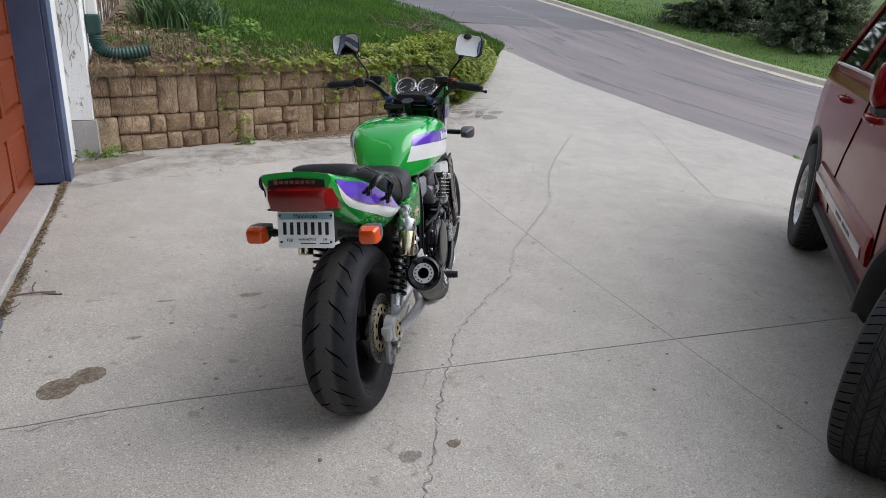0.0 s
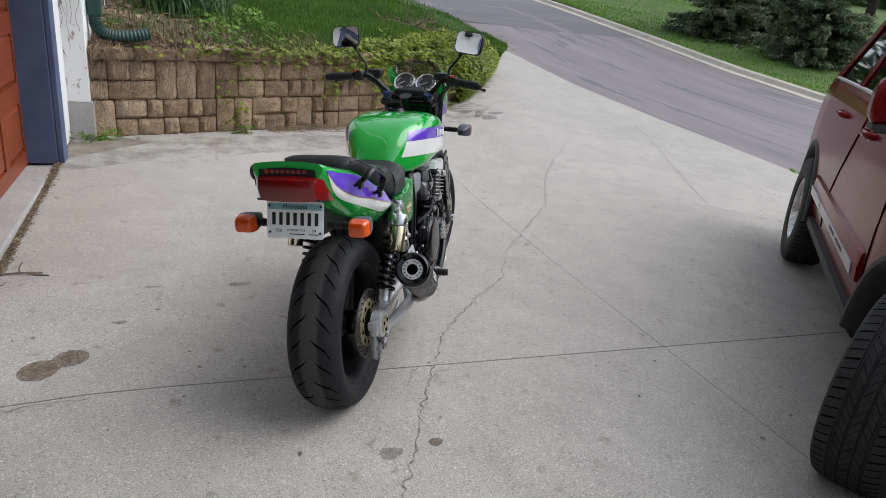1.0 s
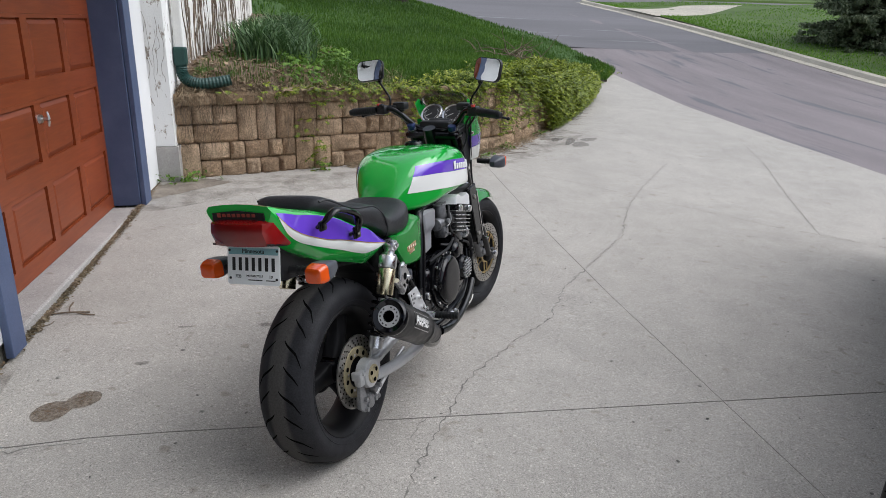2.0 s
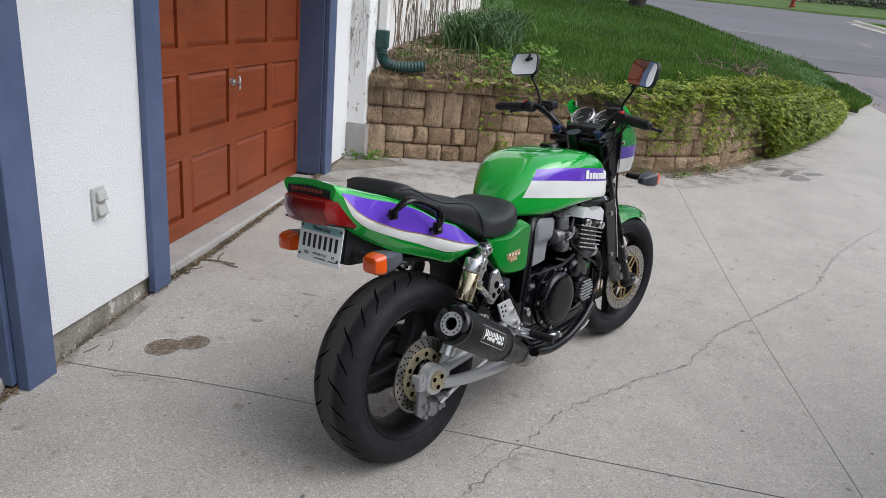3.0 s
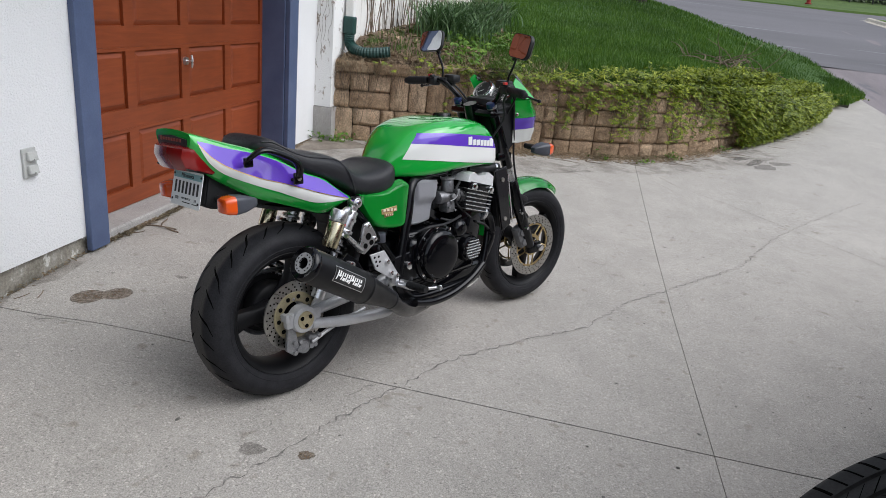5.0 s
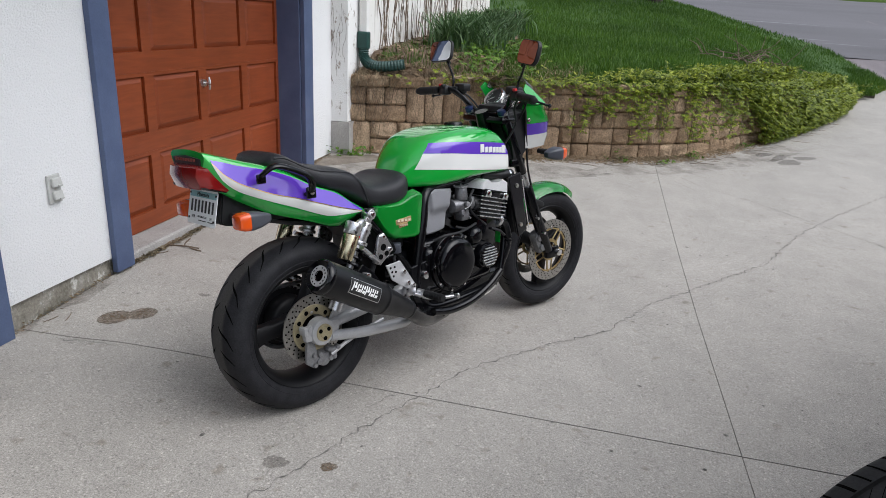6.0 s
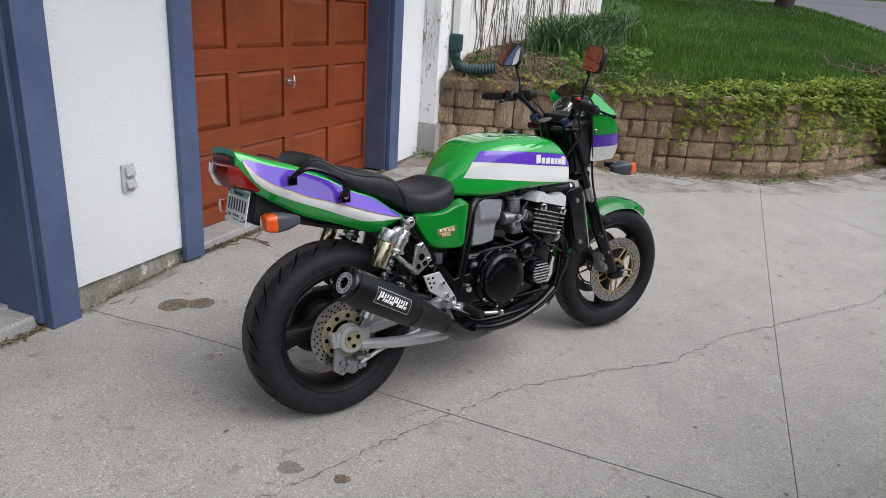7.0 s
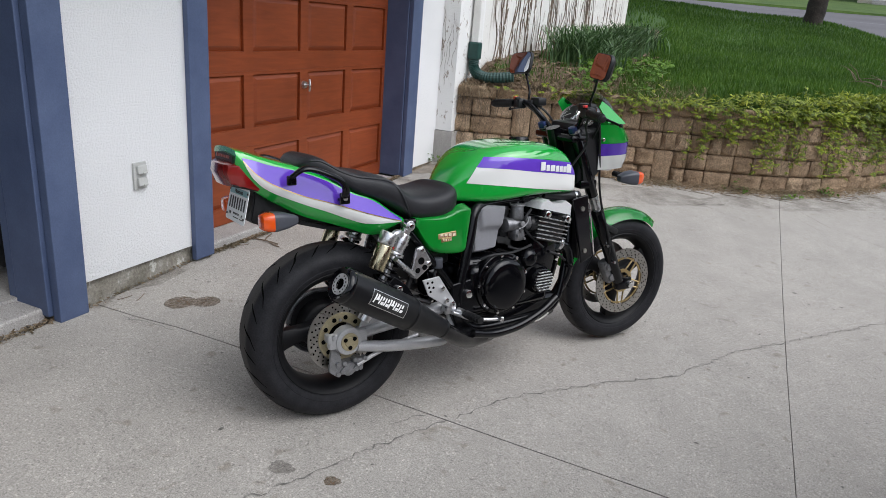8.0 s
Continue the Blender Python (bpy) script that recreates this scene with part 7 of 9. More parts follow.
def lay(s, w, z, h, cap=False):
    x, y, t = wall_at(s + w / 2)
    if z + h < land(x, y) + 0.02:
        return
    q = min(WIDTHS, key=lambda a: abs(a - w))
    key = (q, round(h, 3), rw.randrange(3))
    if key not in block_store:
        block_store[key] = block_mesh(q - 0.007, h - 0.007, 0.16, int(q * 1000) + int(h * 10000) + key[2] * 7)
    ob = new("block", block_store[key])
    ob.parent = ret_wall
    out = 0.012 if cap else rw.uniform(-0.006, 0.006)
    ob.matrix_local = Matrix.Translation((x + math.sin(t) * out, y - math.cos(t) * out, z + rw.uniform(-0.002, 0.002))) @ Matrix.Rotation(t + rw.uniform(-0.02, 0.02), 4, "Z") @ Matrix.Diagonal((w / q, 1, 1, 1))


def run(s0, s1, z, h):
    s = s0
    while s1 - s > 0.02:
        w = rw.choice(WIDTHS[:5])
        if s1 - s - w < 0.11:
            w = s1 - s
        lay(s, w, z, h)
        s += w


s = 0.0
while s < WLEN - 0.1:
    w = min(rw.choice([0.29, 0.34, 0.34, 0.38]), WLEN - s)
    x = wall_at(s + w / 2)[0]
    lay(s, w, wall_top(x) - 0.105, 0.105, True)
    s += w
for band in range(2):
    s = 0.0
    while s < WLEN - 0.1:
        x = wall_at(s + 0.2)[0]
        top = wall_top(x) - 0.105 - 0.31 * band
        if rw.random() < 0.30:
            w = rw.choice([0.17, 0.21])
            lay(s, w, top - 0.31, 0.31)
        else:
            w = rw.choice([0.38, 0.46, 0.54])
            w = min(w, WLEN - s)
            run(s, s + w, top - 0.155, 0.155)
            run(s, s + w, top - 0.31, 0.155)
        s += w


# ---- leaves, blades and stems as dense meshes ----
def cloud(name, verts, faces, material, label, category):
    me = bpy.data.meshes.new(name)
    me.from_pydata(verts, [], faces)
    me.materials.append(material)
    ob = new(name, me)
    return tagged(ob, label, category, kind="stuff")


def leaf_cloud(places, size, leaflets, rnd, slim=0.20):
    """Palmate leaves: each place is (position, outward)."""
    vs, fs = [], []
    for p, out in places:
        out = Vector(out).normalized()
        up = Vector((rnd.gauss(0, 0.35), rnd.gauss(0, 0.35), 1)).normalized()
        side = out.cross(up)
        if side.length < 0.05:
            side = Vector((1, 0, 0))
        side.normalize()
        tip0 = (out * 0.75 - Vector((0, 0, 0.55)) + Vector((rnd.gauss(0, 0.3), rnd.gauss(0, 0.3), rnd.gauss(0, 0.3)))).normalized()
        sz = size * rnd.uniform(0.65, 1.25)
        for k in range(leaflets):
            a = (k - (leaflets - 1) / 2) * 0.62
            d = (tip0 * math.cos(a) + side * math.sin(a)).normalized()
            w = d.cross(out + up * 0.5).normalized() * sz * slim
            ln = sz * (1.0 - 0.12 * abs(k - (leaflets - 1) / 2))
            n = d.cross(w).normalized() * sz * 0.08
            b = len(vs)
            base = Vector(p)
            vs += [tuple(base), tuple(base + d * ln * 0.5 + w + n), tuple(base + d * ln - Vector((0, 0, sz * 0.12))), tuple(base + d * ln * 0.5 - w + n)]
            fs += [(b, b + 1, b + 2, b + 3)]
    return vs, fs


rv = random.Random(5)
places = []
while len(places) < 10500:
    s = rv.uniform(0.9, WLEN + 0.25)
    x, y, t = wall_at(min(s, WLEN))
    if s > WLEN:
        x += (s - WLEN) * math.cos(t)
        y += (s - WLEN) * math.sin(t)
    if s > WLEN - 1.05 and rv.random() > 0.12:
        continue
    dens = smooth01((x + 1.3) / 1.6)
    if x > 2.9:
        dens *= 0.75
    if rv.random() > 0.05 + 0.95 * dens * (0.24 + 0.76 * smooth01((x - 0.62) / 0.45)):
        continue
    out = Vector((math.sin(t), -math.cos(t), 0))
    full = smooth01((x - 0.82) / 0.42) * (1 - smooth01((x - 2.75) / 0.4))
    top = wall_top(x)
    g = land(x, y)
    patchy = noise.noise(Vector((s * 1.7, 3.0, 0.0)))
    r = rv.random()
    if r < 0.50 - 0.22 * full:
        back = abs(rv.gauss(0, 0.16)) * (0.5 + 0.9 * dens)
        px, py = x - out.x * back, y - out.y * back
        z = top + 0.02 + rv.uniform(0, 0.13) * dens * (1 + 0.6 * patchy) + 0.04 * back
        nrm = Vector((rv.gauss(0, 0.5), rv.gauss(0, 0.5), 1)) + out * 0.7
    else:
        drop = abs(rv.gauss(0, 1)) * max(0.02, 0.03 + 0.025 * dens + 0.05 * patchy * dens) + full * rv.uniform(0, top - g)
        drop = max(0, min(drop, top - g - 0.02))
        lift = (0.02 + rv.uniform(0, 0.06)) + full * (0.10 + 0.10 * math.sin(math.pi * min(1, drop / max(0.2, top - g)))) * rv.uniform(0.5, 1.1)
        px, py, z = x + out.x * lift, y + out.y * lift, top + 0.03 - drop
        nrm = out + Vector((0, 0, 0.5))
    places.append(((px, py, z), nrm))
while len(places) < 14500:
    s = rv.uniform(0.9, WLEN + 0.15)
    x, y, t = wall_at(min(s, WLEN))
    if x < 0.2 or s > WLEN - 1.0 or rv.random() > smooth01((x - 0.2) / 0.8):
        continue
    back = rv.uniform(-0.06, 0.32)
    px, py = x - math.sin(t) * back, y + math.cos(t) * back
    z = wall_top(x) + 0.03 + rv.uniform(0, 0.12) * (1 + 0.7 * noise.noise(Vector((px * 3, py * 3, 2)))) + 0.05 * back
    places.append(((px, py, z), (rv.gauss(0, 0.5) + 0.3 * math.sin(t), rv.gauss(0, 0.5) - 0.5 * math.cos(t), 1)))
for _ in range(2300):
    s = rv.uniform(0.9, WLEN - 1.0)
    x, y, t = wall_at(s)
    if x < 0.70:
        continue
    lift = rv.uniform(0.03, 0.10)
    places.append(((x + math.sin(t) * lift, y - math.cos(t) * lift, wall_top(x) + 0.03 - rv.uniform(0, 0.15)), (math.sin(t), -math.cos(t), 0.6)))
vs, fs = leaf_cloud(places, 0.056, 5, rv, 0.145)
cloud("vine", vs, fs, M_vine, "bright green five-leaved creeper spilling over the wall", "vine")
# a few sprigs further along the wall and one on its face
places = []
for cx, zc, n in ((-1.62, 0.80, 22), (-1.78, 0.55, 12), (-1.72, 0.36, 14), (-1.68, 0.22, 16), (-1.15, 0.84, 22), (-1.35, 0.85, 18), (-2.3, 0.86, 6), (-2.0, 0.88, 10), (-0.55, 0.74, 40), (-0.15, 0.66, 26), (0.25, 0.64, 26), (0.45, 0.54, 24)):
    for _ in range(n):
        sx = cx + rv.gauss(0, 0.07)
        yy = float(np.interp(sx, WALL_X, WALL_Y))
        places.append(((sx + 0.03, yy - 0.05 - rv.uniform(0, 0.05), zc + rv.gauss(0, 0.07)), (0.4, -1, 0.4)))
vs, fs = leaf_cloud(places, 0.044, 5, rv, 0.14)
cloud("vine", vs, fs, M_vine, "small sprigs of green creeper on the block wall", "vine")
# strands that hang part of the way down
places, bm = [], bmesh.new()
for k in range(130):
    sx = -0.85 + 2.3 * rv.random() ** 0.8
    yy = float(np.interp(sx, WALL_X, WALL_Y))
    p = Vector((sx, yy - 0.05, wall_top(sx) + 0.01))
    pts = [p.copy()]
    for i in range(rv.randint(3, 12)):
        p = p + Vector((rv.gauss(0.003, 0.014), rv.gauss(-0.002, 0.006), -rv.uniform(0.03, 0.06)))
        if p.z < land(p.x, p.y) + 0.05:
            break
        pts.append(p.copy())
        for _ in range(rv.choice((0, 1, 1, 2))):
            places.append((p + Vector((rv.gauss(0, 0.02), -rv.uniform(0, 0.03), rv.gauss(0, 0.015))), (rv.gauss(0.2, 0.4), -1, 0.4)))
    tube_bm(pts, 0.0024, 4, 1, caps=False, bm=bm)
vs, fs = leaf_cloud(places, 0.044, 5, rv, 0.12)
cloud("vine", vs, fs, M_vine, "thin strands of creeper hanging on the block wall", "vine")
tagged(part("vine_strands", bm, M_twig), "thin brown creeper strands on the block wall", "stems", kind="stuff")
# dry stems hanging on the wall face
bm = bmesh.new()
for k in range(230):
    s = WLEN * 0.62 * rv.random() ** 1.5 + 0.03
    x, y, t = wall_at(s)
    out = Vector((math.sin(t), -math.cos(t), 0))
    p = Vector((x, y, wall_top(x) - rv.uniform(0, 0.1))) + out * 0.045
    pts = [p]
    for i in range(rv.randint(3, 7)):
        p = p + Vector((rv.gauss(0, 0.025), rv.gauss(0, 0.012), -rv.uniform(0.04, 0.10)))
        if p.z < land(p.x, p.y) + 0.01:
            break
        pts.append(p)
    if len(pts) > 2:
        tube_bm(pts, 0.0014, 3, 1, caps=False, bm=bm)
tagged(part("vine_stems", bm, M_twig), "dry brown creeper stems on the block wall", "stems", kind="stuff")


# ---- lawn grass ----
def blades(places, rnd, h0, h1, width, lean=0.45):
    vs, fs = [], []
    for x, y, z in places:
        a = rnd.uniform(0, 2 * math.pi)
        h = rnd.uniform(h0, h1)
        l = rnd.uniform(0.1, lean) * h
        dx, dy = math.cos(a), math.sin(a)
        wx, wy = -dy * width, dx * width
        b = len(vs)
        vs += [(x - wx, y - wy, z - 0.01), (x + wx, y + wy, z - 0.01), (x + dx * l * 0.4 + wx * 0.7, y + dy * l * 0.4 + wy * 0.7, z + h * 0.6), (x + dx * l * 0.4 - wx * 0.7, y + dy * l * 0.4 - wy * 0.7, z + h * 0.6), (x + dx * l, y + dy * l, z + h)]
        fs += [(b, b + 1, b + 2, b + 3), (b + 3, b + 2, b + 4)]
    return vs, fs


def bare(x, y):
    """The mulched bed along the house."""
    return x < -1.55 - 0.10 * max(0, y - 5.0) + 0.25 * noise.noise(Vector((x * 2, y * 2, 0)))


rg = random.Random(8)
pl = []
while len(pl) < 85000:
    y = 4.2 + 11.0 * rg.random() ** 1.25
    lo, hi = -2.7, lawn_edge(y)
    x = rg.uniform(lo, hi)
    if x > hi - 0.02 or (bare(x, y) and rg.random() > 0.10):
        continue
    pl.append((x, y, 0))
cache = {}


def lawn_fast(x, y):
    """Height of the lawn from a coarse table."""
    def g(i, j):
        if (i, j) not in cache:
            cache[i, j] = lawn(i * 0.25, j * 0.25)
        return cache[i, j]
    fx, fy = x / 0.25, y / 0.25
    i, j = math.floor(fx), math.floor(fy)
    u, v = fx - i, fy - j
    return (g(i, j) * (1 - u) + g(i + 1, j) * u) * (1 - v) + (g(i, j + 1) * (1 - u) + g(i + 1, j + 1) * u) * v


pl = [(x, y, lawn_fast(x, y)) for x, y, _ in pl]
vs, fs = blades(pl, rg, 0.035, 0.095, 0.0036)
cloud("grass", vs, fs, M_grass, "long lush green lawn grass", "grass")
pl = []
while len(pl) < 26000:
    y = 14.0 + 8.0 * rg.random()
    x = rg.uniform(-8, lawn_edge(y) - 0.03) if lawn_edge(y) > -8 else -8
    pl.append((x, y, lawn_fast(x, y)))
vs, fs = blades(pl, rg, 0.04, 0.10, 0.008)
cloud("grass", vs, fs, M_grass, "lawn grass towards the street corner", "grass")
pl = []
while len(pl) < 12000:
    y = rg.uniform(9.5, 22.0)
    x = rg.uniform(-14, -2.4)
    if x < -2.75 and y < 11.6:
        continue
    pl.append((x, y, lawn_fast(x, y)))
vs, fs = blades(pl, rg, 0.04, 0.10, 0.009)
cloud("grass", vs, fs, M_grass, "lawn grass beyond the house corner", "grass")
pl = []
while len(pl) < 24000:
    x = 10.85 + 14 * rg.random() ** 1.8
    y = rg.uniform(4, 30)
    if 22.2 < y < 28 and abs(y - (24.2 + 0.55 * (x - 10.6))) < 1.9:
        continue
    pl.append((x, y, land(x, y) + 0.10 + 0.012 * max(0, x - 12) + 0.05 * math.sin(x * 0.7 + y * 0.3)))
vs, fs = blades(pl, rg, 0.025, 0.06, 0.012)
cloud("grass", vs, fs, M_verge, "mown grass across the street", "grass")
# strip of grass where the wall meets the road, and tufts at the kerb line
pl = []
while len(pl) < 5000:
    y = rg.uniform(10.2, 12.6)
    x = rg.uniform(wall_x(y) - 0.5, min(4.42, wall_x(y) + 0.25))
    pl.append((x, y, max(land(x, y), lawn_fast(x, y) - 0.02)))
vs, fs = blades(pl, rg, 0.05, 0.13, 0.006)
cloud("grass", vs, fs, M_grass, "tufts of grass at the driveway edge", "grass")
pl = []
for _ in range(160):
    x, y = 4.42 + rg.gauss(0, 0.03), rg.uniform(2.7, 3.5)
    pl.append((x, y, land(x, y)))
vs, fs = blades(pl, rg, 0.015, 0.05, 0.004)
cloud("grass", vs, fs, M_verge, "low tufts of grass in the street joint", "grass")

# ---- bed beside the house: mulch, daffodil leaves, weeds, dry litter ----
rows = []
for y in frange(3.86, 11.3, 0.25):
    hi = min(-1.50 - 0.10 * max(0, y - 5.0), wall_x(y) - 0.22)
    rows.append([(-2.80 + (hi + 2.80) * i / 10, y, lawn_fast(-2.80 + (hi + 2.80) * i / 10, y) + 0.012 + 0.015 * math.sin(9 * y + 3 * i)) for i in range(11)])
sheet("mulch_bed", rows, M_mulch, "brown mulch and dead leaves along the house", "soil")


def strap_leaves(name, clumps, rnd, label):
    vs, fs = [], []
    for cx, cy, n, hh in clumps:
        for _ in range(n):
            a = rnd.uniform(0, 2 * math.pi)
            x, y = cx + rnd.gauss(0, 0.10), cy + rnd.gauss(0, 0.10)
            z = lawn_fast(x, y)
            h = hh * rnd.uniform(0.6, 1.1)
            reach = h * rnd.uniform(0.25, 0.9)
            w = rnd.uniform(0.006, 0.010)
            px, py = -math.sin(a) * w, math.cos(a) * w
            b = len(vs)
            for k in range(5):
                f = k / 4
                r = reach * f * f
                zz = z + h * (f - 0.38 * f ** 3)
                kk = 1 - 0.75 * f ** 3
                vs += [(x + math.cos(a) * r - px * kk, y + math.sin(a) * r - py * kk, zz), (x + math.cos(a) * r + px * kk, y + math.sin(a) * r + py * kk, zz)]
            fs += [(b + 2 * k, b + 2 * k + 1, b + 2 * k + 3, b + 2 * k + 2) for k in range(4)]
    return cloud(name, vs, fs, M_daff, label, "plants")


rd = random.Random(21)
strap_leaves("daffodil_leaves", [(-2.30 + 0.12 * rd.gauss(0, 1) + 0.02 * k, 5.15 + 0.19 * k, 80, 0.56) for k in range(18)] + [(-2.05 + 0.15 * rd.gauss(0, 1), 5.2 + 0.25 * k, 60, 0.50) for k in range(9)], rd, "clump of blue-green strap-shaped daffodil leaves")
places = []
for _ in range(850):
    y = rd.uniform(4.2, 6.4)
    x = rd.uniform(-1.95, -1.15) - 0.06 * (y - 4)
    if noise.noise(Vector((x * 2.5, y * 2.5, 4))) < -0.05:
        continue
    places.append(((x, y, lawn_fast(x, y) + rd.uniform(0.01, 0.14)), (rd.gauss(0, 0.5), -0.5, 1)))
vs, fs = leaf_cloud(places, 0.060, 3, rd)
cloud("weeds", vs, fs, M_weed, "low leafy green weeds at the bed's edge", "plants")
places = []
for cx, cy, n in ((-2.86, 3.56, 14), (-2.70, 3.62, 34), (-2.60, 3.68, 10), (-0.35, 4.52, 14), (0.4, 5.00, 22), (0.1, 4.64, 12), (1.0, 5.78, 18), (-1.62, 4.04, 26), (-2.9, 3.50, 6)):
    for _ in range(n):
        x, y = cx + rd.gauss(0, 0.05), cy + rd.gauss(0, 0.04)
        places.append(((x, y, land(x, y) + abs(rd.gauss(0, 0.04)) + 0.01), (rd.gauss(0, 0.7), rd.gauss(0, 0.7), 1)))
vs, fs = leaf_cloud(places, 0.042, 3, rd)
cloud("weeds", vs, fs, M_weed, "small green weeds growing at the wall's foot", "plants")
# dry grass and litter over the wall's top by the house
vs, fs = [], []
for _ in range(9000):
    y = 3.80 + abs(rd.gauss(0, 0.45))
    x = -2.78 + 2.0 * rd.random() ** 1.3
    yw = float(np.interp(x, WALL_X, WALL_Y))
    y = yw - 0.06 + abs(rd.gauss(0, 0.35))
    z = lawn_fast(x, max(y, yw + 0.1)) + rd.uniform(0.0, 0.06)
    if y < yw + 0.02:
        z = wall_top(x) + 0.02 - abs(rd.gauss(0, 0.05))
    a, b_ = rd.uniform(0, 6.28), rd.gauss(0, 0.35)
    l = rd.uniform(0.04, 0.16)
    dx, dy, dz = math.cos(a) * l, math.sin(a) * l, b_ * l - (0.05 if y < yw + 0.05 else 0)
    w = 0.0028
    k = len(vs)
    vs += [(x - dy * w / l, y + dx * w / l, z), (x + dy * w / l, y - dx * w / l, z), (x + dx, y + dy, z + dz)]
    fs.append((k, k + 1, k + 2))
cloud("dry_litter", vs, fs, M_straw, "dry grass and leaf litter along the wall's top", "litter")
vs, fs = [], []
for _ in range(900):
    x, y = rd.uniform(-2.75, -1.4), rd.uniform(3.9, 7.5)
    z = lawn_fast(x, y) + 0.03
    r = rd.uniform(0.012, 0.035)
    a = rd.uniform(0, 6.28)
    k = len(vs)
    vs += [(x + r * math.cos(a + q * 1.57) * (1.6 if q % 2 else 0.8), y + r * math.sin(a + q * 1.57) * (1.6 if q % 2 else 0.8), z + rd.uniform(-0.012, 0.02)) for q in range(4)]
    fs.append((k, k + 1, k + 2, k + 3))
cloud("dead_leaves", vs, fs, M_straw, "dead brown leaves on the mulch", "litter")


def twigs(name, starts, rnd, label, radius=0.004, material=M_twig):
    bm = bmesh.new()
    for (x, y, z), n, l, rise in starts:
        for _ in range(n):
            a = rnd.uniform(0, 6.28)
            p = Vector((x + rnd.gauss(0, 0.12), y + rnd.gauss(0, 0.12), z))
            pts = [p]
            d = Vector((math.cos(a), math.sin(a), rnd.uniform(0, rise)))
            for i in range(4):
                p = p + d * l / 4 * rnd.uniform(0.7, 1.2)
                d = (d + Vector((rnd.gauss(0, 0.35), rnd.gauss(0, 0.35), rnd.gauss(-0.12, 0.3)))).normalized()
                pts.append(p)
            tube_bm(pts, [radius, radius * 0.9, radius * 0.7, radius * 0.5, radius * 0.3], 5, 2, bm=bm)
    return tagged(part(name, bm, material), label, "branches", kind="stuff")


twigs("brushwood", [((1.15, 8.2, lawn(1.15, 8.2) + 0.05), 16, 0.6, 0.5), ((1.55, 8.6, lawn(1.55, 8.6) + 0.05), 18, 0.7, 0.7), ((1.95, 9.0, lawn(1.95, 9.0) + 0.05), 12, 0.7, 0.9)], random.Random(3), "pile of cut bare branches on the lawn edge", 0.009)
bm = bmesh.new()
rt = random.Random(31)
for _ in range(60):
    sx = rt.uniform(-0.9, 2.4)
    yy = float(np.interp(sx, WALL_X, WALL_Y))
    x, y = sx + rt.uniform(0.0, 0.20), yy - rt.uniform(0.05, 0.20)
    a = rt.uniform(-0.6, 0.9)
    l = rt.uniform(0.05, 0.28)
    pts = [(x + l * f * math.cos(a + 0.4 * f), y + l * f * math.sin(a + 0.4 * f), land(x + l * f * math.cos(a), y + l * f * math.sin(a)) + 0.004) for f in (0, 0.35, 0.7, 1)]
    tube_bm(pts, 0.0017, 4, 2, bm=bm)
tagged(part("fallen_stems", bm, M_twig), "thin dry stems fallen along the wall's foot", "litter", kind="stuff")
vs, fs = [], []
for _ in range(7000):
    sx = rt.uniform(-1.4, 1.8)
    yy = float(np.interp(sx, WALL_X, WALL_Y))
    out = abs(rt.gauss(0, 0.05))
    x, y = sx + out * 0.6, yy - 0.04 - out
    z = land(x, y) + rt.uniform(0.002, 0.045) * max(0.1, 1 - out / 0.10)
    a, l = rt.uniform(0, 6.28), rt.uniform(0.01, 0.05)
    k = len(vs)
    vs += [(x, y, z), (x + 0.004, y + 0.004, z + 0.004), (x + l * math.cos(a), y + l * math.sin(a), z + rt.uniform(-0.002, 0.012))]
    fs.append((k, k + 1, k + 2))
for _ in range(2600):
    y = rt.uniform(-2.8, 3.55)
    if 0.62 > y > -0.1 and rt.random() > 0.45:
        continue
    x = -2.955 + abs(rt.gauss(0, 0.018)) - 0.012
    z = land(x, y) + rt.uniform(0.001, 0.012)
    a, l = rt.uniform(0, 6.28), rt.uniform(0.008, 0.03)
    k = len(vs)
    vs += [(x, y, z), (x + 0.006, y + 0.005, z + 0.004), (x + l * math.cos(a), y + l * math.sin(a), z + 0.003)]
    fs.append((k, k + 1, k + 2))
cloud("debris", vs, fs, M_straw, "brown plant debris along the driveway's edges", "litter")
# chips packed in the gap between threshold and driveway
vs, fs = [], []
for _ in range(4200):
    y = rt.uniform(0.74, 3.1) if rt.random() < 0.62 else rt.uniform(-3.0, -0.22)
    x = -2.955 + rt.gauss(0, 0.010)
    z = land(x, y) + rt.uniform(0.000, 0.012)
    a, l, w = rt.uniform(0, 6.28), rt.uniform(0.006, 0.022), rt.uniform(0.002, 0.005)
    dx, dy = math.cos(a), math.sin(a)
    k = len(vs)
    dz = rt.uniform(-0.004, 0.008)
    vs += [(x - dy * w, y + dx * w, z), (x + dy * w, y - dx * w, z + 0.002), (x + dx * l + dy * w, y + dy * l - dx * w, z + dz), (x + dx * l - dy * w, y + dy * l + dx * w, z + dz)]
    fs.append((k, k + 1, k + 2, k + 3))
cloud("wood_chips", vs, fs, M_chips, "brown wood chips packed along the threshold", "litter")


